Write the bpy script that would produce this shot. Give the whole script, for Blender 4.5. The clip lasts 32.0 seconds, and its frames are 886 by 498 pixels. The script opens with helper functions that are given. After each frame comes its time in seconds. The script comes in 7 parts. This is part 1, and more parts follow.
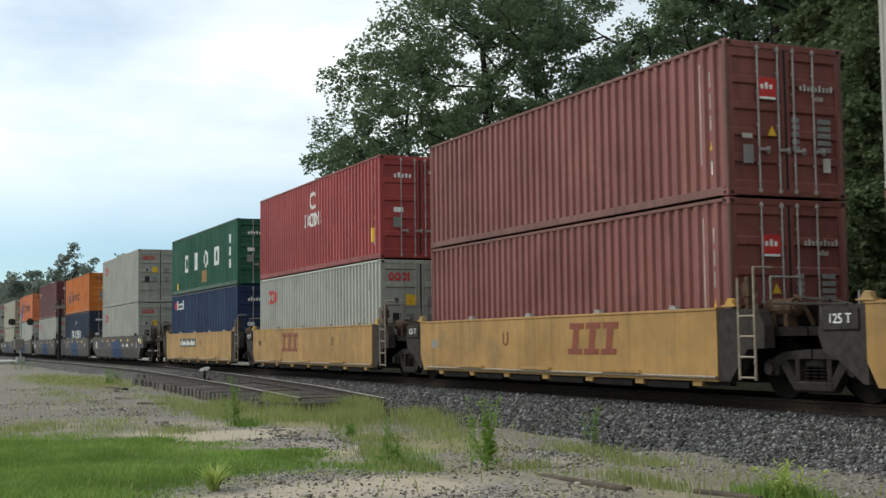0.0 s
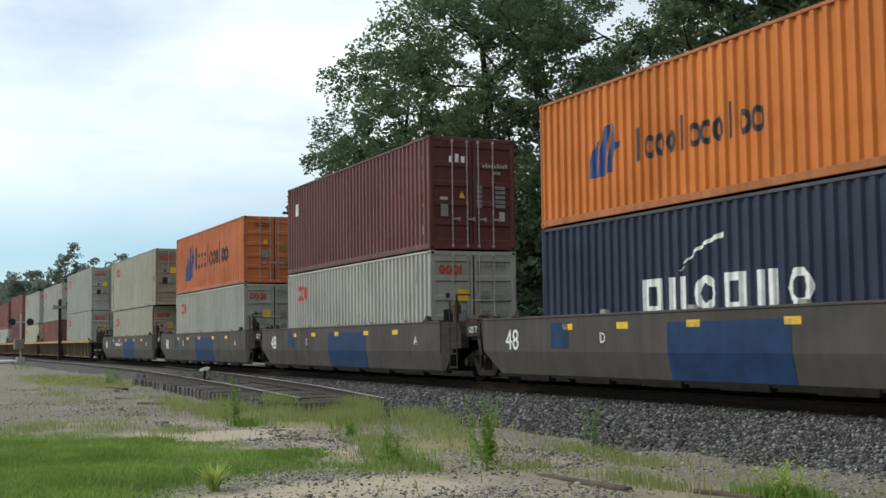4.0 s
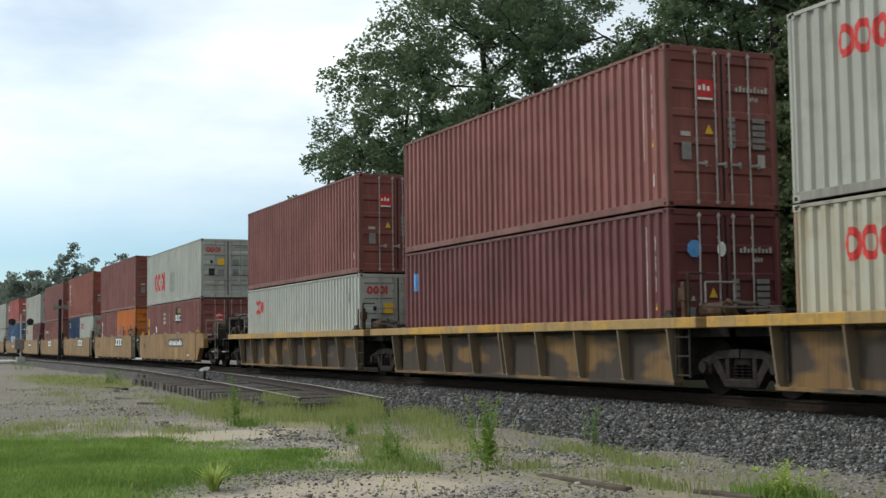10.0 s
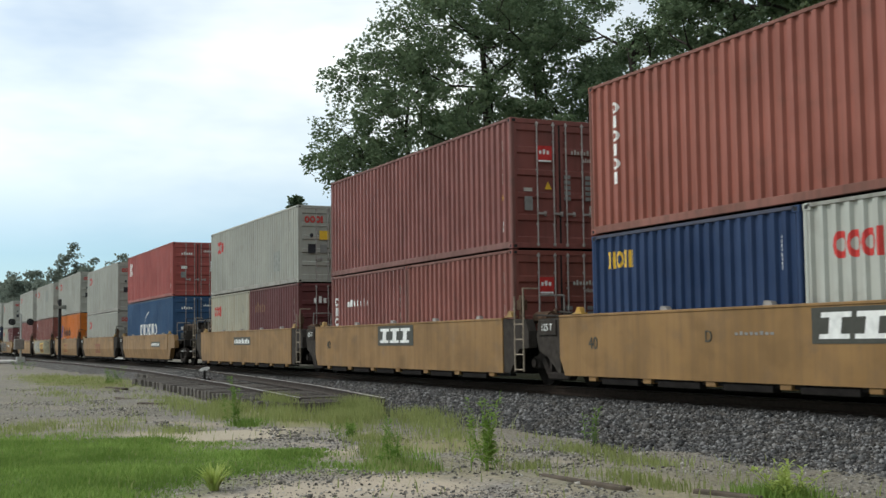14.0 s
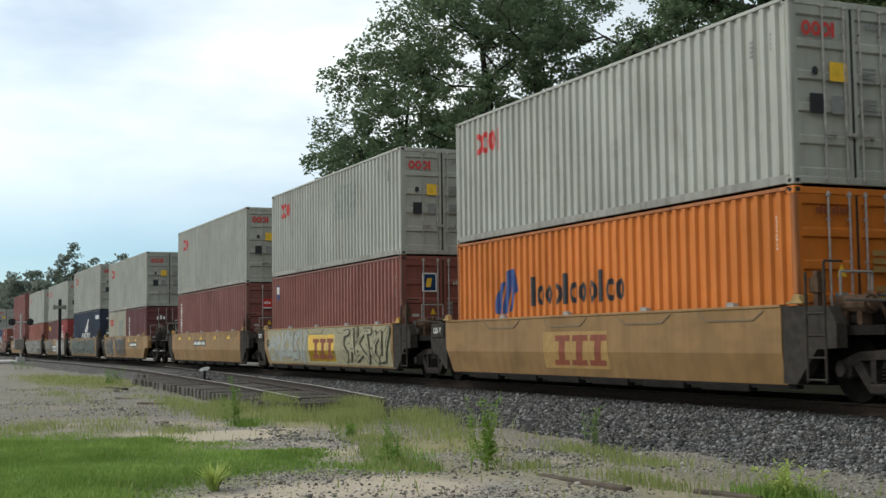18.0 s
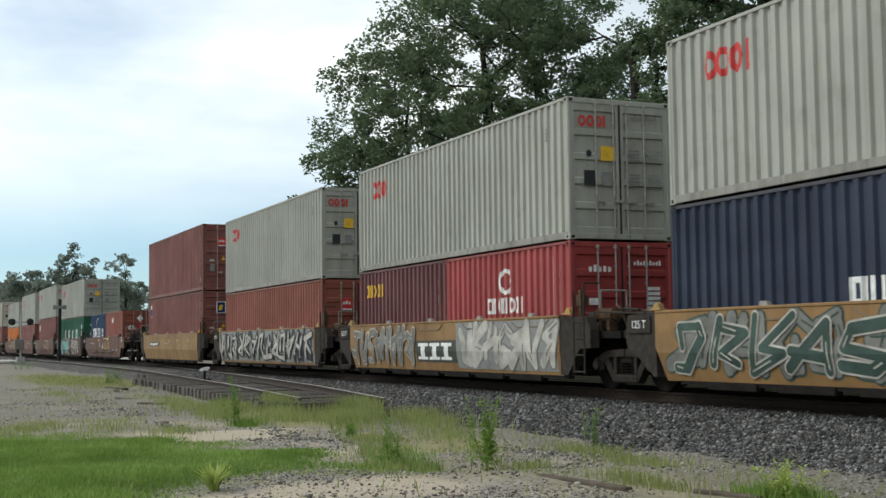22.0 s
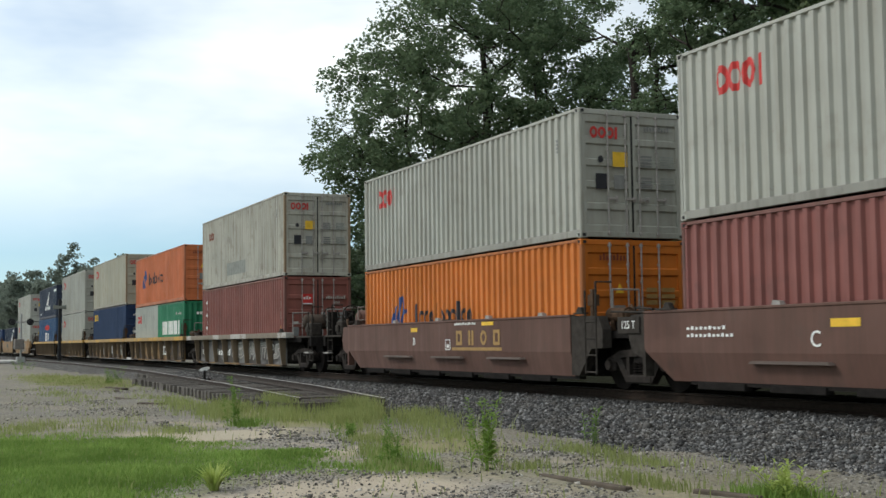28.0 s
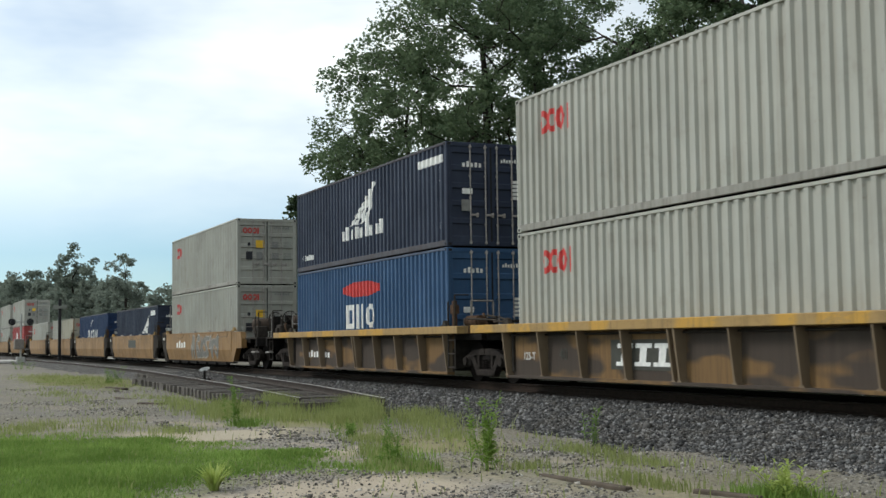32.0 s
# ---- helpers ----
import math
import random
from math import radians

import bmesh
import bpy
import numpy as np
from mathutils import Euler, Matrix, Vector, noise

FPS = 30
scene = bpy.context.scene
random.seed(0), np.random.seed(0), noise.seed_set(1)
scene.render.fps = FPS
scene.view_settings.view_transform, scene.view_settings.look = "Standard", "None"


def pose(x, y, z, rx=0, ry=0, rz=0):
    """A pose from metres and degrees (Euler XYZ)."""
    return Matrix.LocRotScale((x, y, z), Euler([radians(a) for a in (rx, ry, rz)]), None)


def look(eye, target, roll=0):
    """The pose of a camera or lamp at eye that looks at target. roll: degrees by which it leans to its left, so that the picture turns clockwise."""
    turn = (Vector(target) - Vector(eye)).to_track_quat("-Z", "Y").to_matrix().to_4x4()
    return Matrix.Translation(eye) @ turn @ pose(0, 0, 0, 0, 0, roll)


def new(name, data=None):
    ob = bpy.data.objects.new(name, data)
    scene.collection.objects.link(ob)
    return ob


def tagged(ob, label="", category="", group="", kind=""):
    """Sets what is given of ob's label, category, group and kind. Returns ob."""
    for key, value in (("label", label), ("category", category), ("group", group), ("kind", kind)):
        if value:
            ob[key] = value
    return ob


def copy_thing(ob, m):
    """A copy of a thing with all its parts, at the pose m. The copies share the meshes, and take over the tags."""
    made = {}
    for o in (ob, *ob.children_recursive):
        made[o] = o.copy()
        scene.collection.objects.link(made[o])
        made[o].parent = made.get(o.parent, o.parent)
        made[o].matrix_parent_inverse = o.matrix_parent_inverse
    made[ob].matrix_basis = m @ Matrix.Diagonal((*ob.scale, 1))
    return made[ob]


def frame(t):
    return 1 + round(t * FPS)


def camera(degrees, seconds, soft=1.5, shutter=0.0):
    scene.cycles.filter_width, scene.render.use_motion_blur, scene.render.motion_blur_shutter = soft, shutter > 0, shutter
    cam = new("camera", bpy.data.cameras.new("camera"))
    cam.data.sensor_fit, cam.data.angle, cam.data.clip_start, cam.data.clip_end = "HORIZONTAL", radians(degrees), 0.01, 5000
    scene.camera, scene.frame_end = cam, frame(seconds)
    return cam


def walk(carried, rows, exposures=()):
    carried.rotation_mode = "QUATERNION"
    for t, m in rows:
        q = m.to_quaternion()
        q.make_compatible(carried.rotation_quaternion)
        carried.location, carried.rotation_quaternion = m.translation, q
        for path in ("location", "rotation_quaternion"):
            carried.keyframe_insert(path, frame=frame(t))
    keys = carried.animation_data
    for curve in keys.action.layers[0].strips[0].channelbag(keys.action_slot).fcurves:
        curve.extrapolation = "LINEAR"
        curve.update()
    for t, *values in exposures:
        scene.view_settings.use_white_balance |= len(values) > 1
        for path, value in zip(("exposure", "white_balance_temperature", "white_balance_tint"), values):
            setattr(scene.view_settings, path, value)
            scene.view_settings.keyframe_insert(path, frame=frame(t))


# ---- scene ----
# The camera stands still beside the line: x runs along the track, y away from the camera, z up.
RAIL = 0.58          # top of the rails above the ground at the camera
TRACK = 13.65        # centre line of the track
EYE = (0.0, 0.0, 1.55)
YAW, PITCH, ROLL = 66.039, 4.194, -0.70
cam = camera(38.99, 32.0, soft=1.5, shutter=0.06)
ahead = (-math.sin(radians(YAW)) * math.cos(radians(PITCH)), math.cos(radians(YAW)) * math.cos(radians(PITCH)), math.sin(radians(PITCH)))
stand = look(EYE, Vector(EYE) + Vector(ahead), ROLL)
walk(cam, [(0.0, stand), (32.0, stand)], exposures=[(0.0, 0.0), (32.0, 0.0)])

# ---- light: a bright, thinly clouded sky and a soft sun behind the camera ----
SUN_EL, SUN_AZ = 41.0, 217.0       # degrees; azimuth counted clockwise from +y
world = bpy.data.worlds.new("sky")
scene.world = world
world.use_nodes = True
wn, wl = world.node_tree.nodes, world.node_tree.links
wn.clear()
w_out = wn.new("ShaderNodeOutputWorld")
w_sky = wn.new("ShaderNodeTexSky")
w_sky.sky_type = "NISHITA"
w_sky.sun_disc = False
w_sky.sun_elevation, w_sky.sun_rotation = radians(SUN_EL), radians(SUN_AZ)
w_sky.air_density, w_sky.dust_density, w_sky.ozone_density = 1.0, 0.2, 1.5
w_blue = wn.new("ShaderNodeBackground")
w_blue.inputs["Strength"].default_value = 0.10
w_cloud = wn.new("ShaderNodeBackground")
w_cloud.inputs["Color"].default_value = (0.935, 1.0, 0.99, 1)
w_mix = wn.new("ShaderNodeMixShader")
w_co = wn.new("ShaderNodeTexCoord")
w_map = wn.new("ShaderNodeMapping")
w_map.inputs["Scale"].default_value = (1.0, 1.0, 3.2)
w_noise = wn.new("ShaderNodeTexNoise")
w_noise.inputs["Scale"].default_value = 2.6
w_noise.inputs["Detail"].default_value = 5.0
w_noise.inputs["Roughness"].default_value = 0.55
w_ramp = wn.new("ShaderNodeMapRange")
w_ramp.inputs["From Min"].default_value, w_ramp.inputs["From Max"].default_value = 0.30, 0.62
w_ramp.inputs["To Min"].default_value, w_ramp.inputs["To Max"].default_value = 0.45, 1.0
wl.new(w_co.outputs["Generated"], w_map.inputs["Vector"])
wl.new(w_map.outputs["Vector"], w_noise.inputs["Vector"])
wl.new(w_noise.outputs["Fac"], w_ramp.inputs["Value"])
# the thin cloud glows a little more on the sun's side of the sky
w_side = wn.new("ShaderNodeVectorMath")
w_side.operation = "DOT_PRODUCT"
w_side.inputs[1].default_value = (math.sin(radians(SUN_AZ)), math.cos(radians(SUN_AZ)), 0.3)
wl.new(w_co.outputs["Generated"], w_side.inputs[0])
w_glow = wn.new("ShaderNodeMapRange")
w_glow.inputs["From Min"].default_value, w_glow.inputs["From Max"].default_value = -1.0, 1.0
w_glow.inputs["To Min"].default_value, w_glow.inputs["To Max"].default_value = 0.60, 1.42
wl.new(w_side.outputs["Value"], w_glow.inputs["Value"])
wl.new(w_glow.outputs["Result"], w_cloud.inputs["Strength"])
# the cloud thins towards the horizon, where the blue shows through
w_sep = wn.new("ShaderNodeSeparateXYZ")
wl.new(w_co.outputs["Generated"], w_sep.inputs["Vector"])
w_thin = wn.new("ShaderNodeMapRange")
w_thin.inputs["From Min"].default_value, w_thin.inputs["From Max"].default_value = 0.07, 0.16
w_thin.inputs["To Min"].default_value, w_thin.inputs["To Max"].default_value = 0.22, 1.0
wl.new(w_sep.outputs["Z"], w_thin.inputs["Value"])
w_mul = wn.new("ShaderNodeMath")
w_mul.operation = "MULTIPLY"
wl.new(w_ramp.outputs["Result"], w_mul.inputs[0])
wl.new(w_thin.outputs["Result"], w_mul.inputs[1])
wl.new(w_mul.outputs["Value"], w_mix.inputs["Fac"])
w_tint = wn.new("ShaderNodeMix")
w_tint.data_type, w_tint.blend_type = "RGBA", "MULTIPLY"
w_tint.inputs["Factor"].default_value = 1.0
[i for i in w_tint.inputs if i.name == "B" and i.type == "RGBA"][0].default_value = (0.62, 0.93, 1.17, 1)
wl.new(w_sky.outputs["Color"], [i for i in w_tint.inputs if i.name == "A" and i.type == "RGBA"][0])
wl.new([o for o in w_tint.outputs if o.type == "RGBA"][0], w_blue.inputs["Color"])
wl.new(w_blue.outputs["Background"], w_mix.inputs[1])
wl.new(w_cloud.outputs["Background"], w_mix.inputs[2])
wl.new(w_mix.outputs["Shader"], w_out.inputs["Surface"])

sun = new("sun", bpy.data.lights.new("sun", "SUN"))
sun.data.energy, sun.data.angle, sun.data.color = 1.68, radians(12), (1.0, 0.965, 0.915)
sun_from = Vector((math.sin(radians(SUN_AZ)) * math.cos(radians(SUN_EL)), math.cos(radians(SUN_AZ)) * math.cos(radians(SUN_EL)), math.sin(radians(SUN_EL))))
sun.matrix_world = look(sun_from * 60, (0, 0, 0))


# ---- materials ----
def shader(name, rough=0.6, metal=0.0, spec=0.25):
    m = bpy.data.materials.new(name)
    m.use_nodes = True
    n, l = m.node_tree.nodes, m.node_tree.links
    b = n["Principled BSDF"]
    b.inputs["Roughness"].default_value = rough
    b.inputs["Metallic"].default_value = metal
    b.inputs["Specular IOR Level"].default_value = spec
    return m, n, l, b


def noise_node(n, l, scale, detail=4.0, stretch=None, rough=0.6, space="Object", own=False):
    """Noise in the object's space; own: every object has its own stretch of it."""
    co = n.new("ShaderNodeTexCoord")
    out = co.outputs[space]
    if own:
        k = n.new("ShaderNodeMath")
        k.operation = "MULTIPLY"
        l.new(n.new("ShaderNodeObjectInfo").outputs["Random"], k.inputs[0])
        k.inputs[1].default_value = 173.0
        add = n.new("ShaderNodeVectorMath")
        l.new(out, add.inputs[0])
        l.new(k.outputs["Value"], add.inputs[1])
        out = add.outputs["Vector"]
    if stretch:
        mp = n.new("ShaderNodeMapping")
        mp.inputs["Scale"].default_value = stretch
        l.new(out, mp.inputs["Vector"])
        out = mp.outputs["Vector"]
    t = n.new("ShaderNodeTexNoise")
    t.inputs["Scale"].default_value, t.inputs["Detail"].default_value, t.inputs["Roughness"].default_value = scale, detail, rough
    l.new(out, t.inputs["Vector"])
    return t.outputs["Fac"]


def span(n, l, value, a, b, lo=0.0, hi=1.0):
    r = n.new("ShaderNodeMapRange")
    r.inputs["From Min"].default_value, r.inputs["From Max"].default_value = a, b
    r.inputs["To Min"].default_value, r.inputs["To Max"].default_value = lo, hi
    l.new(value, r.inputs["Value"])
    return r.outputs["Result"]


def blend(n, l, fac, a, b, mode="MIX"):
    x = n.new("ShaderNodeMix")
    x.data_type, x.blend_type = "RGBA", mode
    if isinstance(fac, float):
        x.inputs["Factor"].default_value = fac
    else:
        l.new(fac, x.inputs["Factor"])
    for socket, value in (("A", a), ("B", b)):
        s = [i for i in x.inputs if i.name == socket and i.type == "RGBA"][0]
        if isinstance(value, tuple):
            s.default_value = (*value, 1)
        else:
            l.new(value, s)
    return [o for o in x.outputs if o.type == "RGBA"][0]


def bump(n, l, b, height, strength, dist=0.02):
    k = n.new("ShaderNodeBump")
    k.inputs["Strength"].default_value, k.inputs["Distance"].default_value = strength, dist
    l.new(height, k.inputs["Height"])
    l.new(k.outputs["Normal"], b.inputs["Normal"])


def paint(name, col, dirt=(0.10, 0.07, 0.05), grime=0.35, rust=0.25, rough=0.55, fade=0.16, spec=0.36, blotch=0.0):
    """Weathered steel paint: broad fading, downward streaks of grime and specks of rust."""
    m, n, l, b = shader(name, rough, 0.0, spec)
    broad = noise_node(n, l, 0.55, 3.0, own=True)
    streak = noise_node(n, l, 1.0, 5.0, (5.0, 5.0, 0.35), 0.65, own=True)
    speck = noise_node(n, l, 9.0, 6.0, (1.0, 1.0, 0.6), 0.7)
    pale = tuple(min(1.0, c * (1 + fade) + 0.015) for c in col)
    deep = tuple(c * (1 - fade) for c in col)
    c = blend(n, l, span(n, l, broad, 0.3, 0.7), deep, pale)
    c = blend(n, l, span(n, l, streak, 0.46, 0.74, 0.0, grime), c, dirt)
    c = blend(n, l, span(n, l, speck, 0.64, 0.74, 0.0, rust), c, (0.14, 0.055, 0.025))
    smudge = noise_node(n, l, 1.7, 7.0, None, 0.62, own=True)
    c = blend(n, l, span(n, l, smudge, 0.56, 0.70, 0.0, 0.8 * grime), c, dirt)
    if blotch:      # chalky and darker spots where the paint has weathered unevenly
        spot = noise_node(n, l, 1.3, 3.0, (0.8, 1.0, 1.3), 0.5, own=True)
        chalk = tuple(1.3 * x + 0.012 for x in col)
        c = blend(n, l, span(n, l, spot, 0.52, 0.66, 0.0, blotch), c, chalk)
        c = blend(n, l, span(n, l, spot, 0.44, 0.30, 0.0, blotch), c, tuple(0.62 * x for x in col))
    l.new(c, b.inputs["Base Color"])
    l.new(span(n, l, streak, 0.3, 0.8, rough - 0.1, rough + 0.2), b.inputs["Roughness"])
    bump(n, l, b, speck, 0.12, 0.006)
    return m


def plain(name, col, rough=0.6, metal=0.0, vary=0.18, scale=6.0, relief=0.1, spec=0.25):
    m, n, l, b = shader(name, rough, metal, spec)
    f = noise_node(n, l, scale, 5.0)
    c = blend(n, l, span(n, l, f, 0.3, 0.7), tuple(x * (1 - vary) for x in col), tuple(min(1, x * (1 + vary)) for x in col))
    l.new(c, b.inputs["Base Color"])
    bump(n, l, b, f, relief, 0.01)
    return m


def patchy(name, clean, grimy):
    """Old paint under road grime that has come off in broad patches."""
    m, n, l, b = shader(name, 0.85)
    patch = noise_node(n, l, 0.9, 2.0, (0.6, 1.0, 1.7), 0.5, own=True)
    streak = noise_node(n, l, 1.0, 5.0, (6.0, 6.0, 0.4), 0.65, own=True)
    speck = noise_node(n, l, 11.0, 6.0, None, 0.7)
    c = blend(n, l, span(n, l, patch, 0.48, 0.56), grimy, clean)
    c = blend(n, l, span(n, l, streak, 0.45, 0.75, 0.0, 0.6), c, tuple(0.6 * x for x in grimy))
    c = blend(n, l, span(n, l, speck, 0.60, 0.72, 0.0, 0.4), c, (0.12, 0.055, 0.03))
    l.new(c, b.inputs["Base Color"])
    bump(n, l, b, speck, 0.2, 0.008)
    return m


def scuffed(name, base, bright):
    """Dusty tan steel on which blocks of the old bright paint remain."""
    m, n, l, b = shader(name, 0.75)
    block = noise_node(n, l, 1.0, 1.0, (0.9, 0.2, 0.2), 0.4, own=True)
    wear = noise_node(n, l, 3.0, 6.0, (1.0, 1.0, 2.5), 0.7)
    streak = noise_node(n, l, 1.0, 5.0, (7.0, 7.0, 0.5), 0.65, own=True)
    c = blend(n, l, span(n, l, wear, 0.35, 0.65), tuple(0.8 * x for x in base), tuple(1.15 * x for x in base))
    c = blend(n, l, span(n, l, block, 0.55, 0.58, 0.0, 0.8), c, bright)
    c = blend(n, l, span(n, l, wear, 0.52, 0.60, 0.0, 0.7), c, tuple(0.9 * x for x in base))
    c = blend(n, l, span(n, l, streak, 0.50, 0.74, 0.0, 0.6), c, (0.09, 0.075, 0.05))
    l.new(c, b.inputs["Base Color"])
    bump(n, l, b, wear, 0.2, 0.006)
    return m


# container paints
PAINT_COLOURS = {
    "silver": (0.345, 0.344, 0.300),
    "cream": (0.385, 0.368, 0.290),
    "creamrust": (0.25, 0.175, 0.105),
    "white": (0.40, 0.41, 0.365),
    "worn": (0.430, 0.415, 0.350),
    "brown": (0.200, 0.062, 0.050),
    "maroon": (0.120, 0.029, 0.029),
    "rust": (0.245, 0.066, 0.041),
    "brick": (0.212, 0.063, 0.046),
    "red": (0.315, 0.046, 0.043),
    "coral": (0.34, 0.072, 0.060),
    "orange": (0.520, 0.142, 0.043),
    "amber": (0.52, 0.140, 0.009),
    "navy": (0.016, 0.034, 0.088),
    "slate": (0.024, 0.033, 0.058),
    "blue": (0.034, 0.083, 0.170),
    "royal": (0.013, 0.034, 0.092),
    "green": (0.022, 0.100, 0.060),
    "emerald": (0.012, 0.185, 0.085),
}
P = {
    "silver": paint("pale_grey_paint", PAINT_COLOURS["silver"], (0.17, 0.14, 0.10), grime=0.30, rust=0.45, fade=0.10),
    "cream": paint("cream_grey_paint", PAINT_COLOURS["cream"], (0.26, 0.19, 0.10), 0.45, 0.5, fade=0.10),
    "creamrust": paint("rusty_cream_paint", PAINT_COLOURS["creamrust"], (0.20, 0.10, 0.045), 0.7, 0.9, fade=0.15),
    "creamdoor": paint("rust_stained_cream_paint", (0.290, 0.250, 0.185), (0.16, 0.09, 0.045), 0.75, 0.9, fade=0.15),
    "white": paint("off_white_paint", PAINT_COLOURS["white"], grime=0.25, fade=0.08),
    "worn": paint("rust_streaked_grey_paint", PAINT_COLOURS["worn"], (0.15, 0.105, 0.07), 0.6, 0.8, fade=0.12),
    "brown": paint("red_brown_paint", PAINT_COLOURS["brown"], (0.07, 0.04, 0.035), 0.35, 0.2),
    "maroon": paint("maroon_paint", PAINT_COLOURS["maroon"], (0.06, 0.035, 0.03), 0.35, 0.2),
    "rust": paint("orange_brown_paint", PAINT_COLOURS["rust"], (0.10, 0.05, 0.035), 0.35, 0.25),
    "brick": paint("brick_red_paint", PAINT_COLOURS["brick"], (0.09, 0.05, 0.04), 0.35, 0.2),
    "red": paint("signal_red_paint", PAINT_COLOURS["red"], (0.10, 0.04, 0.03), 0.3, 0.15),
    "coral": paint("faded_red_paint", PAINT_COLOURS["coral"], (0.16, 0.05, 0.04), 0.35, 0.2),
    "orange": paint("orange_paint", PAINT_COLOURS["orange"], (0.26, 0.09, 0.03), 0.3, 0.15),
    "amber": paint("amber_paint", PAINT_COLOURS["amber"], (0.28, 0.11, 0.02), 0.3, 0.15),
    "navy": paint("navy_paint", PAINT_COLOURS["navy"], (0.02, 0.025, 0.04), 0.35, 0.1, spec=0.16),
    "slate": paint("slate_navy_paint", PAINT_COLOURS["slate"], (0.03, 0.03, 0.04), 0.35, 0.1, spec=0.16),
    "blue": paint("blue_paint", PAINT_COLOURS["blue"], (0.03, 0.05, 0.09), 0.35, 0.12, spec=0.16),
    "royal": paint("royal_blue_paint", PAINT_COLOURS["royal"], (0.02, 0.03, 0.06), 0.35, 0.12, spec=0.16),
    "green": paint("dark_green_paint", PAINT_COLOURS["green"], (0.02, 0.04, 0.03), 0.35, 0.12, spec=0.16),
    "emerald": paint("emerald_paint", PAINT_COLOURS["emerald"], (0.02, 0.08, 0.04), 0.3, 0.12),
}
# bottom rails: the same paint under road dirt
DIRTY = {k: paint(k + "_rail_paint", tuple(0.62 * c + 0.38 * d for c, d in zip(col, (0.085, 0.070, 0.058))), (0.07, 0.05, 0.04), 0.55, 0.5, 0.7) for k, col in PAINT_COLOURS.items()}
# railcar paints
C = {
    "yellow": paint("railcar_yellow_paint", (0.32, 0.175, 0.045), (0.10, 0.085, 0.05), 0.45, 0.3, 0.6, spec=0.35, blotch=0.5),
    "tan": paint("railcar_tan_paint", (0.212, 0.112, 0.030), (0.12, 0.08, 0.05), 0.45, 0.3, 0.6, spec=0.35, blotch=0.5),
    "ochre": paint("railcar_ochre_paint", (0.222, 0.120, 0.038), (0.15, 0.088, 0.036), 0.5, 0.35, 0.6, spec=0.35, blotch=0.5),
    "grey": paint("railcar_grey_paint", (0.053, 0.043, 0.035), (0.05, 0.042, 0.035), 0.5, 0.25, 0.75, blotch=0.3),
    "boxbrown": paint("railcar_brown_paint", (0.098, 0.044, 0.030), (0.07, 0.05, 0.04), 0.5, 0.2, 0.75, blotch=0.3),
    "ribbed": patchy("railcar_worn_ochre_paint", (0.185, 0.110, 0.047), (0.062, 0.048, 0.038)),
    "palegrey": patchy("railcar_bleached_grey_paint", (0.155, 0.150, 0.142), (0.060, 0.053, 0.047)),
    "palechord": scuffed("railcar_chord_pale_paint", (0.20, 0.165, 0.125), (0.44, 0.42, 0.39)),
    "rib": paint("railcar_rib_paint", (0.165, 0.118, 0.070), (0.09, 0.065, 0.045), 0.5, 0.35, 0.7),
    "ledge": paint("dusty_ledge_paint", (0.11, 0.08, 0.068), (0.10, 0.075, 0.06), 0.5, 0.2, 0.8),
    "chord": scuffed("railcar_chord_yellow_paint", (0.34, 0.222, 0.090), (0.50, 0.28, 0.05)),
}
GRIME = plain("grimy_black_steel", (0.016, 0.014, 0.013), 0.9, 0.0, 0.4, 9.0, 0.3, 0.06)
DUST = plain("dusty_grey_steel", (0.042, 0.036, 0.031), 0.9, 0.0, 0.35, 7.0, 0.25, 0.1)
TANK = plain("sooty_tank_paint", (0.052, 0.038, 0.029), 0.8, 0, 0.35, 5.0, 0.2, 0.15)
STEEL = plain("worn_steel", (0.30, 0.29, 0.27), 0.42, 0.7, 0.25, 12.0, 0.1)
GALV = plain("galvanised_steel", (0.42, 0.42, 0.40), 0.5, 0.5, 0.2, 10.0, 0.1)
ROD = plain("galvanised_rod_steel", (0.36, 0.33, 0.31), 0.55, 0.2, 0.3, 9.0, 0.1)
RUSTY = plain("rust_brown_fittings", (0.078, 0.048, 0.031), 0.85, 0, 0.4, 8.0, 0.25, 0.1)
GRAB = plain("pale_grab_iron_paint", (0.27, 0.25, 0.23), 0.6, 0, 0.3, 9.0, 0.1)
LADDER = plain("tan_ladder_paint", (0.27, 0.22, 0.165), 0.7, 0, 0.3, 9.0, 0.1)
RUBBER_HOLE = plain("rubber_and_hole_black", (0.02, 0.02, 0.02), 0.8)
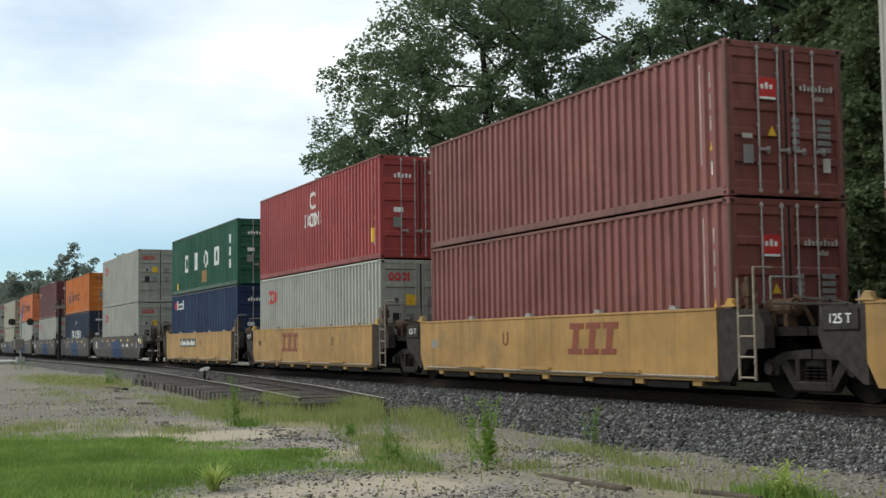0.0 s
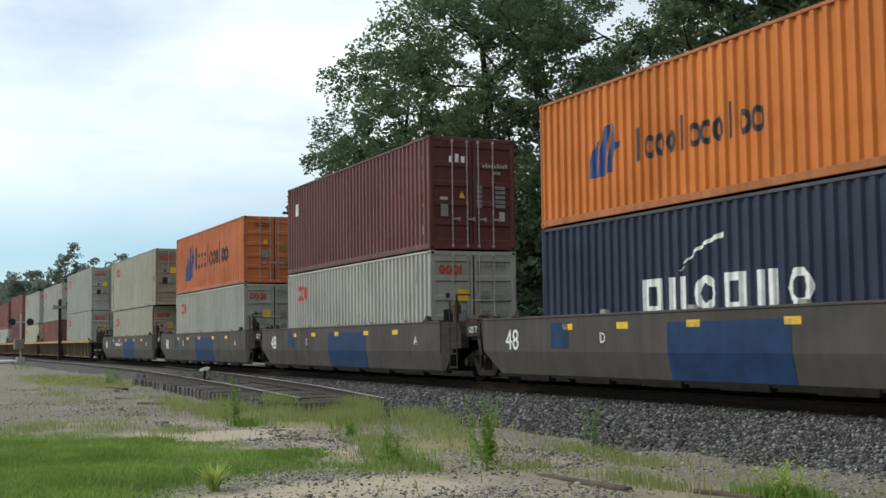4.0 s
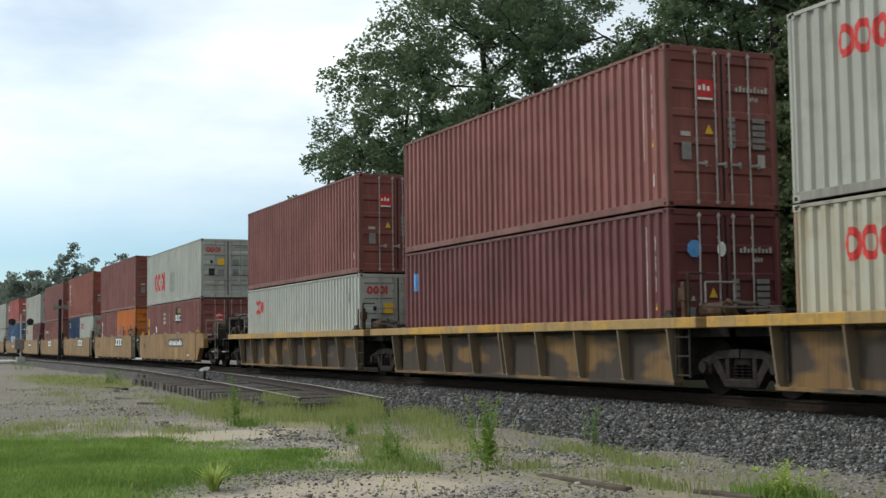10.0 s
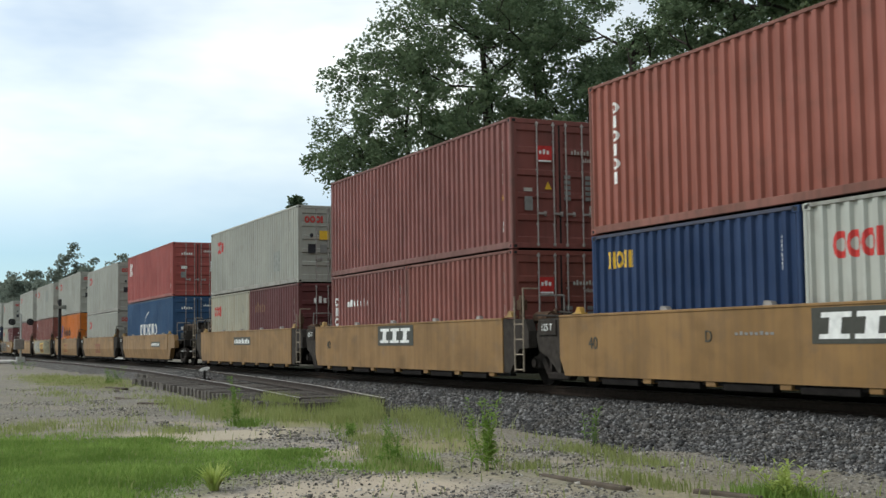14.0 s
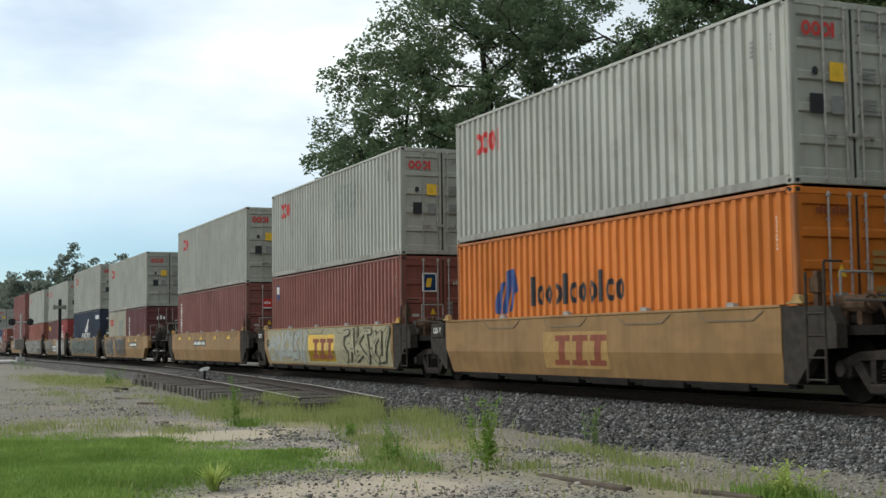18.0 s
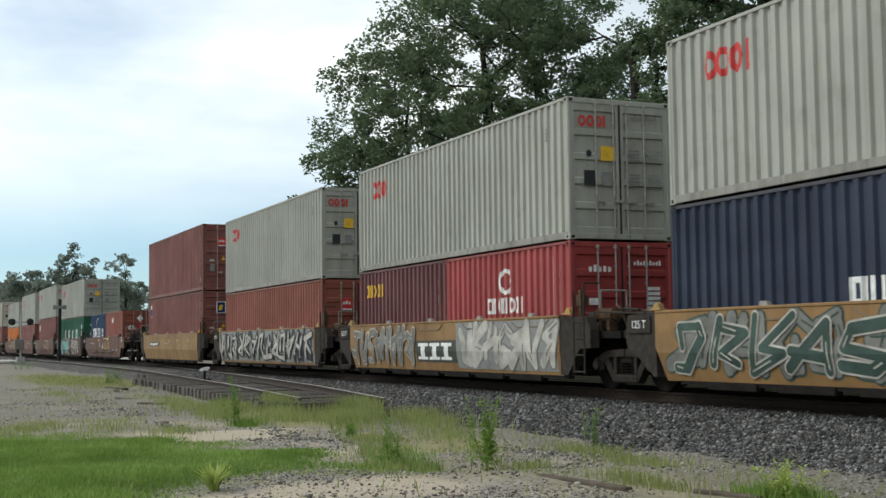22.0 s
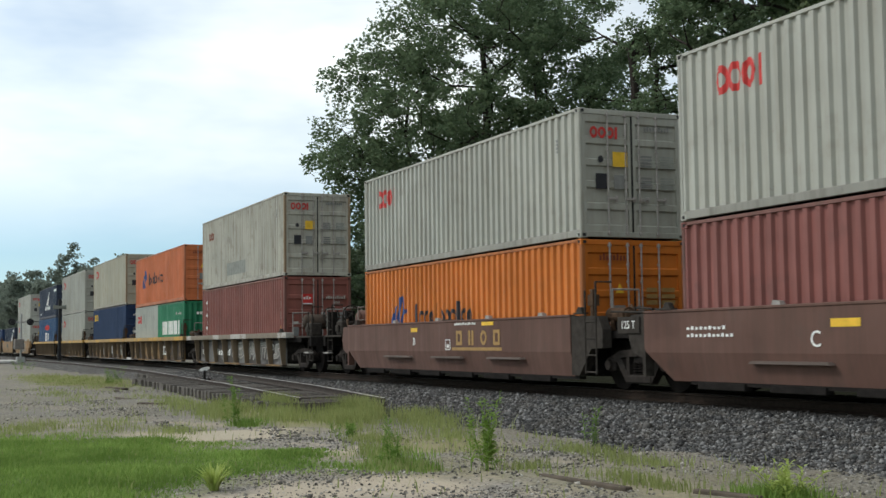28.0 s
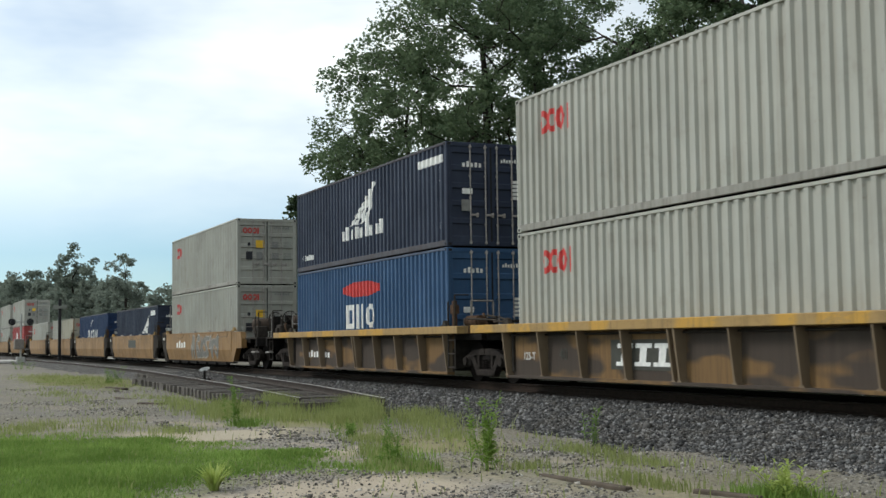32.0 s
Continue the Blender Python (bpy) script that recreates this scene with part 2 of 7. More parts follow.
INK = {
    "red": plain("red_marking", (0.52, 0.045, 0.04), 0.5),
    "white": plain("white_marking", (0.74, 0.74, 0.71), 0.5),
    "yellow": plain("yellow_marking", (0.72, 0.44, 0.04), 0.5),
    "black": plain("black_marking", (0.03, 0.03, 0.035), 0.5),
    "grey": plain("grey_marking", (0.22, 0.22, 0.21), 0.5),
    "plate": plain("dark_panel_marking", (0.055, 0.055, 0.045), 0.6),
    "darkred": plain("dark_red_marking", (0.20, 0.055, 0.03), 0.6),
    "blue": plain("blue_marking", (0.033, 0.066, 0.20), 0.5),
    "fadedblue": plain("faded_blue_marking", (0.10, 0.17, 0.27), 0.6, 0, 0.3, 2.0),
    "patch": plain("blue_patch_marking", (0.011, 0.034, 0.092), 0.7, 0, 0.3, 2.0),
    "sky": plain("light_blue_marking", (0.10, 0.28, 0.55), 0.5),
    "teal": plain("teal_marking", (0.16, 0.42, 0.38), 0.6),
    "gold": plain("faded_gold_marking", (0.33, 0.20, 0.07), 0.6),
    "paleochre": plain("pale_yellow_marking", (0.285, 0.255, 0.16), 0.6),
    "stain": plain("darker_stain", (0.30, 0.31, 0.28), 0.7),
    "olive": plain("faded_green_marking", (0.040, 0.068, 0.056), 0.6, 0, 0.45, 1.6),
    "chalk": plain("dirty_white_spray", (0.40, 0.38, 0.34), 0.7, 0, 0.4, 1.8),
    "murk": plain("dirty_grey_spray", (0.17, 0.165, 0.15), 0.7, 0, 0.4, 1.6),
}


# ---- mesh tools ----
class Shape:
    """Vertices and faces gathered into one mesh."""

    def __init__(self):
        self.v, self.f = [], []

    def add(self, verts, faces):
        k = len(self.v)
        self.v += verts
        self.f += [tuple(i + k for i in f) for f in faces]
        return self

    def box(self, x0, x1, y0, y1, z0, z1, c=0.0):
        """A block, its edges cut off by c."""
        if c <= 0:
            v = [(x, y, z) for x in (x0, x1) for y in (y0, y1) for z in (z0, z1)]
            return self.add(v, [(0, 1, 3, 2), (4, 6, 7, 5), (0, 4, 5, 1), (2, 3, 7, 6), (0, 2, 6, 4), (1, 5, 7, 3)])
        v, at = [], {}
        for i, x in enumerate((x0, x1)):
            for j, y in enumerate((y0, y1)):
                for k, z in enumerate((z0, z1)):
                    sx, sy, sz = c * (1 - 2 * i), c * (1 - 2 * j), c * (1 - 2 * k)
                    at[i, j, k] = len(v)
                    v += [(x, y + sy, z + sz), (x + sx, y, z + sz), (x + sx, y + sy, z)]
        a = at
        f = [(a[0, 0, 0], a[0, 0, 1], a[0, 1, 1], a[0, 1, 0]), (a[1, 0, 0], a[1, 1, 0], a[1, 1, 1], a[1, 0, 1]),
             (a[0, 0, 0] + 1, a[1, 0, 0] + 1, a[1, 0, 1] + 1, a[0, 0, 1] + 1), (a[0, 1, 0] + 1, a[0, 1, 1] + 1, a[1, 1, 1] + 1, a[1, 1, 0] + 1),
             (a[0, 0, 0] + 2, a[0, 1, 0] + 2, a[1, 1, 0] + 2, a[1, 0, 0] + 2), (a[0, 0, 1] + 2, a[1, 0, 1] + 2, a[1, 1, 1] + 2, a[0, 1, 1] + 2)]
        for i in (0, 1):
            for j in (0, 1):
                f.append((a[i, j, 0], a[i, j, 1], a[i, j, 1] + 1, a[i, j, 0] + 1))
                f.append((a[i, 0, j], a[i, 1, j], a[i, 1, j] + 2, a[i, 0, j] + 2))
                f.append((a[0, i, j] + 1, a[1, i, j] + 1, a[1, i, j] + 2, a[0, i, j] + 2))
                for k in (0, 1):
                    f.append((a[i, j, k], a[i, j, k] + 1, a[i, j, k] + 2))
        return self.add(v, f)

    def tube(self, p, q, r, s=None, n=8, caps=True):
        """A round bar from p to q, of radius r (at q: s)."""
        p, q = Vector(p), Vector(q)
        s = r if s is None else s
        d = (q - p).normalized()
        a = d.orthogonal().normalized()
        b = d.cross(a)
        v = []
        for c, rr in ((p, r), (q, s)):
            for i in range(n):
                t = 2 * math.pi * i / n
                v.append(tuple(c + (a * math.cos(t) + b * math.sin(t)) * rr))
        f = [(i, (i + 1) % n, n + (i + 1) % n, n + i) for i in range(n)]
        if caps:
            f += [tuple(reversed(range(n))), tuple(range(n, 2 * n))]
        return self.add(v, f)

    def prism(self, outline, y0, y1):
        """An outline of (x, z) points, drawn out from y0 to y1. A y may also be a function of z."""
        g0 = y0 if callable(y0) else (lambda z: y0)
        g1 = y1 if callable(y1) else (lambda z: y1)
        n = len(outline)
        v = [(x, g0(z), z) for x, z in outline] + [(x, g1(z), z) for x, z in outline]
        f = [tuple(range(n)), tuple(reversed(range(n, 2 * n)))] + [(i, n + i, n + (i + 1) % n, (i + 1) % n) for i in range(n)]
        return self.add(v, f)

    def mesh(self, name, mat=None, smooth=False):
        me = bpy.data.meshes.new(name)
        me.from_pydata(self.v, [], self.f)
        bm = bmesh.new()
        bm.from_mesh(me)
        bmesh.ops.recalc_face_normals(bm, faces=bm.faces)
        bm.to_mesh(me)
        bm.free()
        if smooth:
            me.polygons.foreach_set("use_smooth", [True] * len(me.polygons))
        if mat:
            me.materials.append(mat)
        return me


MESHES = {}


def cached(key, make):
    if key not in MESHES:
        MESHES[key] = make()
    return MESHES[key]


def part(name, mesh, parent, label="", m=None):
    ob = new(name, mesh)
    ob.parent = parent
    if m is not None:
        ob.matrix_basis = m
    if label:
        ob["label"] = label
    return ob


def thing(name, label, category, group="", kind="", mesh=None, m=None):
    ob = tagged(new(name, mesh), label, category, group, kind)
    if m is not None:
        ob.matrix_basis = m
    return ob


def lettering(text, size, mat):
    """A flat word in the built-in font as a mesh that stands upright and faces -y, 6 mm thick."""
    def make():
        cu = bpy.data.curves.new("lettering", "FONT")
        cu.body, cu.size, cu.extrude, cu.align_x, cu.align_y = text, size, 0.003, "CENTER", "CENTER"
        cu.resolution_u = 3
        ob = bpy.data.objects.new("lettering", cu)
        scene.collection.objects.link(ob)
        me = bpy.data.meshes.new_from_object(ob.evaluated_get(bpy.context.evaluated_depsgraph_get()))
        me.transform(Matrix.Rotation(radians(90), 4, "X"))
        me.materials.clear()
        me.materials.append(mat)
        scene.collection.objects.unlink(ob)
        bpy.data.objects.remove(ob)
        return me
    return cached(("text", text, size, mat.name), make)


def np_mesh(name, verts, faces, mat):
    """A large mesh from arrays of equal-sided faces."""
    me = bpy.data.meshes.new(name)
    k = faces.shape[1]
    me.vertices.add(len(verts))
    me.vertices.foreach_set("co", np.ascontiguousarray(verts, dtype=np.float32).ravel())
    me.loops.add(faces.size)
    me.loops.foreach_set("vertex_index", np.ascontiguousarray(faces, dtype=np.int32).ravel())
    me.polygons.add(len(faces))
    me.polygons.foreach_set("loop_start", np.arange(0, faces.size, k, dtype=np.int32))
    me.update(calc_edges=True)
    me.validate()
    me.materials.append(mat)
    return me


# ---- shipping containers: x along the box with the doors at +x, z from its floor ----
CW = 2.438


def flutes(length):
    """Break points (x, depth) of a corrugated side wall."""
    a, b = -length / 2 + 0.10, length / 2 - 0.10
    n = max(3, round((b - a) / 0.278))
    p = (b - a) / n
    pts = [(a, 0.0)]
    for i in range(n):
        x = a + i * p
        pts += [(x + 0.18 * p, 0.0), (x + 0.32 * p, 0.052), (x + 0.68 * p, 0.052), (x + 0.82 * p, 0.0)]
    return pts + [(b, 0.0)]


def side_mesh(length, height, mat):
    def make():
        s = Shape()
        pts = flutes(length)
        z0, z1 = 0.15, height - 0.055
        for (xa, da), (xb, db) in zip(pts, pts[1:]):
            ya, yb = -CW / 2 + 0.012 + da, -CW / 2 + 0.012 + db
            s.add([(xa, ya, z0), (xb, yb, z0), (xb, yb, z1), (xa, ya, z1)], [(0, 1, 2, 3)])
        me = bpy.data.meshes.new("side_panel")
        me.from_pydata(s.v, [], s.f)
        me.materials.append(mat)
        return me
    return cached(("side", length, height, mat.name), make)


def end_mesh(height, mat):
    """The closed corrugated end, seen from +x."""
    def make():
        s = Shape()
        a, b, n = -CW / 2 + 0.09, CW / 2 - 0.09, 9
        p = (b - a) / n
        pts = [(a, 0.0)]
        for i in range(n):
            y = a + i * p
            pts += [(y + 0.1 * p, 0.0), (y + 0.35 * p, 0.04), (y + 0.65 * p, 0.04), (y + 0.9 * p, 0.0)]
        pts.append((b, 0.0))
        for (ya, da), (yb, db) in zip(pts, pts[1:]):
            s.add([(-da - 0.02, ya, 0.15), (-db - 0.02, yb, 0.15), (-db - 0.02, yb, height - 0.1), (-da - 0.02, ya, height - 0.1)], [(0, 1, 2, 3)])
        return s.mesh("front_panel", mat)
    return cached(("end", height, mat.name), make)


def roof_mesh(length, mat):
    def make():
        s = Shape()
        n = round(length / 0.3)
        p = (length - 0.2) / n
        for i in range(n):
            x = -length / 2 + 0.1 + i * p
            cut = [(x, -0.03), (x + 0.3 * p, -0.03), (x + 0.4 * p, -0.012), (x + 0.9 * p, -0.012), (x + p, -0.03)]
            for (xa, za), (xb, zb) in zip(cut, cut[1:]):
                s.add([(xa, -1.17, za), (xb, -1.17, zb), (xb, 1.17, zb), (xa, 1.17, za)], [(0, 1, 2, 3)])
        return s.mesh("roof", mat)
    return cached(("roof", length, mat.name), make)


def door_mesh(height, mat):
    """A door leaf about its own centre line: five pressed panels between cross ribs."""
    def make():
        s = Shape()
        w, z0, z1, n = 1.11, 0.13, height - 0.11, 5
        p = (z1 - z0 - 0.16) / n
        cut = [(z0, 0.0), (z0 + 0.10, 0.0)]
        for i in range(n):
            z = z0 + 0.10 + i * p
            cut += [(z + 0.02, -0.0), (z + 0.05, -0.042), (z + p - 0.12, -0.042), (z + p - 0.09, 0.0), (z + p, 0.0)]
        cut.append((z1, 0.0))
        for (za, da), (zb, db) in zip(cut, cut[1:]):
            s.add([(da, -w / 2 + 0.07, za), (da, w / 2 - 0.07, za), (db, w / 2 - 0.07, zb), (db, -w / 2 + 0.07, zb)], [(0, 1, 2, 3)])
        for y in (-w / 2, w / 2 - 0.07):
            s.box(-0.05, 0.004, y, y + 0.07, z0, z1)
        return s.mesh("door", mat)
    return cached(("door", height, mat.name), make)


def rod_mesh(height, mat):
    """A locking rod with its cams, brackets and handle."""
    def make():
        s = Shape()
        s.tube((0.03, 0, 0.06), (0.03, 0, height - 0.06), 0.017, n=6)
        for z in (0.10, height - 0.12):
            s.box(-0.005, 0.052, -0.034, 0.034, z - 0.028, z + 0.028, 0.008)
        for z in (0.55, 1.2, 1.75, height - 0.5):
            s.box(-0.01, 0.042, -0.024, 0.024, z - 0.02, z + 0.02, 0.006)
        s.box(0.03, 0.065, -0.02, 0.20, 0.76, 0.81, 0.008)
        s.box(0.0, 0.045, 0.16, 0.22, 0.73, 0.84, 0.008)
        return s.mesh("lock_rod", mat)
    return cached(("rod", height, mat.name), make)


def block_mesh(key, mat, *boxes, c=0.008):
    def make():
        s = Shape()
        for b in boxes:
            s.box(*b, c)
        return s.mesh(key[0], mat)
    return cached((*key, mat.name), make)


def casting_mesh(mat):
    """A corner block; black plates on two faces stand in for its shaded holes."""
    def make():
        s = Shape().box(0, 0.178, 0, 0.162, 0, 0.118, 0.012)
        k = len(s.f)
        s.box(0.05, 0.128, -0.0015, 0.01, 0.028, 0.09, 0.001)
        s.box(0.168, 0.1795, 0.04, 0.122, 0.028, 0.09, 0.001)
        me = s.mesh("corner_casting", mat)
        me.materials.append(RUBBER_HOLE)
        me.polygons.foreach_set("material_index", [0 if i < k else 1 for i in range(len(me.polygons))])
        return me
    return cached(("corner_casting", mat.name), make)


def clip(poly, x, keep):
    """The piece of a flat outline with keep * (px - x) >= 0."""
    out = []
    for a, b in zip(poly, poly[1:] + poly[:1]):
        da, db = keep * (a[0] - x), keep * (b[0] - x)
        if da >= 0:
            out.append(a)
        if (da > 0 > db) or (da < 0 < db):
            t = da / (da - db)
            out.append((x, a[1] + t * (b[1] - a[1])))
    return out


def octagon(x0, x1, z0, z1, k=0.3):
    a, b = k * (x1 - x0), k * (z1 - z0)
    return [(x0 + a, z0), (x1 - a, z0), (x1, z0 + b), (x1, z1 - b), (x1 - a, z1), (x0 + a, z1), (x0, z1 - b), (x0, z0 + b)]


def ring(x0, x1, z0, z1, wide=0.3, n=12):
    """A ring as a chain of four-sided pieces."""
    cx, cz, rx, rz = (x0 + x1) / 2, (z0 + z1) / 2, (x1 - x0) / 2, (z1 - z0) / 2
    at = lambda i, k: (cx + k * rx * math.cos(2 * math.pi * i / n), cz + k * rz * math.sin(2 * math.pi * i / n))
    return [[at(i, 1), at(i + 1, 1), at(i + 1, 1 - wide), at(i, 1 - wide)] for i in range(n)]


def outlines(kind, x0, x1, z0, z1, n=1):
    """Plain marks inside a rectangle, as convex outlines."""
    w, h = x1 - x0, z1 - z0
    if kind == "bars":
        p = w / n
        tall = (0.72, 1.0, 0.72, 0.86, 0.72, 1.0, 0.72)
        return [[(x0 + i * p, z0), (x0 + (i + 0.6) * p, z0), (x0 + (i + 0.6) * p, z0 + h * tall[i % 7]), (x0 + i * p, z0 + h * tall[i % 7])] for i in range(n)]
    if kind == "blocks":
        p = w / n
        q = min(0.72 * p, 0.62 * h + 0.06) if n < 5 else 0.80 * p
        return [[(x0 + i * p, z0), (x0 + i * p + q, z0), (x0 + i * p + q, z1), (x0 + i * p, z1)] for i in range(n)]
    if kind == "slanted":
        p, k = w / n, 0.18 * h
        return [[(x0 + i * p, z0), (x0 + (i + 0.64) * p, z0), (x0 + (i + 0.64) * p + k, z1), (x0 + i * p + k, z1)] for i in range(n)]
    if kind == "stack":
        p = h / n
        return [[(x0, z0 + i * p), (x1, z0 + i * p), (x1, z0 + (i + 0.7) * p), (x0, z0 + (i + 0.7) * p)] for i in range(n)]
    if kind == "blob":
        return [octagon(x0, x1, z0, z1)]
    if kind == "ring":
        return ring(x0, x1, z0, z1)
    if kind == "fan":
        return [[(x0 + w * (0.02 + 0.2 * i), z0), (x0 + w * (0.15 + 0.2 * i), z0), (x0 + w * (0.62 + 0.12 * i), z1 - h * 0.16 * (3 - i)), (x0 + w * (0.52 + 0.12 * i), z1 - h * 0.16 * (3 - i))] for i in range(4)]
    if kind == "swoosh":
        q = [(0, 0), (0.18, 0.3), (0.42, 0.62), (0.72, 0.86), (1.0, 1.0)]
        t = [0.02, 0.06, 0.10, 0.12, 0.16]
        pt = [(x0 + a * w, z0 + b * h) for a, b in q]
        return [[pt[i], pt[i + 1], (pt[i + 1][0], pt[i + 1][1] - h * t[i + 1]), (pt[i][0], pt[i][1] - h * t[i])] for i in range(4)]
    if kind == "sail":
        at = lambda *q: [(x0 + u * w, z0 + v * h) for u, v in q]
        return [at((0.0, 0.08), (0.10, 0.0), (0.30, 0.0), (0.42, 0.72), (0.22, 0.62), (0.06, 0.32)), at((0.34, 0.0), (0.58, 0.0), (0.72, 1.0), (0.48, 0.90)), at((0.62, 0.04), (0.78, 0.06), (0.90, 0.60), (0.86, 0.98), (0.76, 0.96)), at((0.86, 0.44), (0.97, 0.50), (1.0, 0.62), (0.90, 0.60))]
    if kind == "rings":         # broad rings closed by one upright
        p = w / n
        out = [q for i in range(n - 1) for q in ring(x0 + i * p, x0 + (i + 0.95) * p, z0, z1, 0.50, 10)]
        return out + [[(x1 - 0.96 * p, z0), (x1 - 0.66 * p, z0), (x1 - 0.66 * p, z1), (x1 - 0.96 * p, z1)]]
    if kind == "beams":         # slanted uprights between a head and a foot bar
        p, k, out = w / n, 0.16, []
        for i in range(n):
            for u0, u1, v0, v1 in ((0.05, 0.90, 0.80, 1.0), (0.30, 0.65, 0.18, 0.80), (0.05, 0.90, 0.0, 0.18)):
                out.append([(x0 + (i + u) * p + k * v * h, z0 + v * h) for u, v in ((u0, v0), (u1, v0), (u1, v1), (u0, v1))])
        return out
    if kind == "word":          # a row of low rings between tall uprights
        p, out = w / n, []
        for i in range(n):
            a, b = x0 + i * p, x0 + (i + 0.84) * p
            if i % 4 == 0:
                out.append([(a + 0.16 * p, z0), (a + 0.54 * p, z0), (a + 0.54 * p, z1), (a + 0.16 * p, z1)])
            else:
                out += ring(a, b, z0, z0 + 0.70 * h, 0.50, 12)
        return out
    if kind == "caps":          # a row of hollow blocks, rings and paired uprights of one height
        p, out = w / n, []
        q = min(0.84 * p, 0.95 * h)
        for i in range(n):
            a = x0 + i * p
            box = lambda u0, u1, v0, v1: [(a + u0 * q, z0 + v0 * h), (a + u1 * q, z0 + v0 * h), (a + u1 * q, z0 + v1 * h), (a + u0 * q, z0 + v1 * h)]
            if i % 3 == 0:
                out += [box(0, 0.28, 0.0, 1), box(0.72, 1, 0.0, 1), box(0.28, 0.72, 0, 0.22), box(0.28, 0.72, 0.78, 1)]
            elif i % 3 == 1:
                out += [box(0.08, 0.40, 0, 1), box(0.60, 0.92, 0, 1)]
            else:
                out += ring(a, a + q, z0, z1, 0.44, 10)
        return out
    if kind == "column":        # rings and uprights one below the other
        p, out = h / n, []
        for i in range(n):
            a, b = z0 + i * p, z0 + (i + 0.84) * p
            out += ring(x0, x1, a, b, 0.5, 8) if i % 2 else [[(x0 + 0.2 * w, a), (x0 + 0.8 * w, a), (x0 + 0.8 * w, b), (x0 + 0.2 * w, b)]]
        return out
    if kind == "diamond":
        return [[((x0 + x1) / 2, z0), (x1, (z0 + z1) / 2), ((x0 + x1) / 2, z1), (x0, (z0 + z1) / 2)]]
    if kind == "triangle":
        return [[(x0, z0), (x1, z0), ((x0 + x1) / 2, z1)]]
    return [[(x0, z0), (x1, z0), (x1, z1), (x0, z1)]]


def fluted_mark(length, polys, ink, key):
    """Paint on the corrugated near side: the outlines are cut at every fold and follow it."""
    def make():
        s = Shape()
        pts = flutes(length)
        for poly in polys:
            lo, hi = min(p[0] for p in poly), max(p[0] for p in poly)
            for (xa, da), (xb, db) in zip(pts, pts[1:]):
                if xb <= lo or xa >= hi or xb - xa < 1e-6:
                    continue
                q = clip(clip(poly, xa, 1), xb, -1)
                if len(q) > 2:
                    s.add([(x, -CW / 2 + 0.008 + da + (db - da) * (x - xa) / (xb - xa), z) for x, z in q], [tuple(range(len(q)))])
        return s.mesh("marking", INK[ink])
    return cached(("fluted", length, ink, key), make)


def cut_z(poly, z, keep):
    """The piece of a flat outline above (keep 1) or below (-1) a height."""
    return [(a, b) for b, a in clip([(b, a) for a, b in poly], z, keep)]


KNEE = 0.72


def over_knee(polys):
    """The outlines parted at the bend of a leaning wall."""
    out = []
    for poly in polys:
        lo, hi = min(p[1] for p in poly), max(p[1] for p in poly)
        out += [poly] if lo >= KNEE or hi <= KNEE else [q for q in (cut_z(poly, KNEE, 1), cut_z(poly, KNEE, -1)) if len(q) > 2]
    return out


def lean_y(z, lean):
    return 0.2 * (KNEE - z) if lean and z < KNEE else 0.0


def flat_mark(polys, ink, key, axis="y", lean=False):
    """Paint on a flat face, 3 mm thick: facing -y in (x, z), or facing +x in (y, z)."""
    def make():
        s = Shape()
        for poly in polys:
            n = len(poly)
            if axis == "y":
                v = [(x, lean_y(z, lean), z) for x, z in poly] + [(x, lean_y(z, lean) - 0.003, z) for x, z in poly]
            else:
                v = [(0.0, y, z) for y, z in poly] + [(0.003, y, z) for y, z in poly]
            s.add(v, [tuple(range(n)), tuple(reversed(range(n, 2 * n)))] + [(i, n + i, n + (i + 1) % n, (i + 1) % n) for i in range(n)])
        return s.mesh("marking", INK[ink])
    if lean:
        polys = over_knee(polys)
    return cached(("flat", axis, ink, key, lean), make)


LABELS = {
    "silver": "pale grey corrugated steel shipping container", "cream": "stained cream-grey corrugated steel shipping container",
    "worn": "rust-streaked grey corrugated steel shipping container",
    "white": "off-white corrugated steel shipping container", "brown": "red-brown corrugated steel shipping container",
    "maroon": "dark maroon corrugated steel shipping container", "rust": "orange-brown corrugated steel shipping container",
    "brick": "brick-red corrugated steel shipping container", "red": "bright red corrugated steel shipping container",
    "coral": "faded red corrugated steel shipping container", "orange": "orange corrugated steel shipping container",
    "amber": "amber-orange corrugated steel shipping container", "navy": "navy blue corrugated steel shipping container",
    "slate": "slate-navy corrugated steel shipping container", "blue": "mid-blue corrugated steel shipping container",
    "royal": "royal blue corrugated steel shipping container", "green": "dark green corrugated steel shipping container",
    "emerald": "emerald green corrugated steel shipping container"}


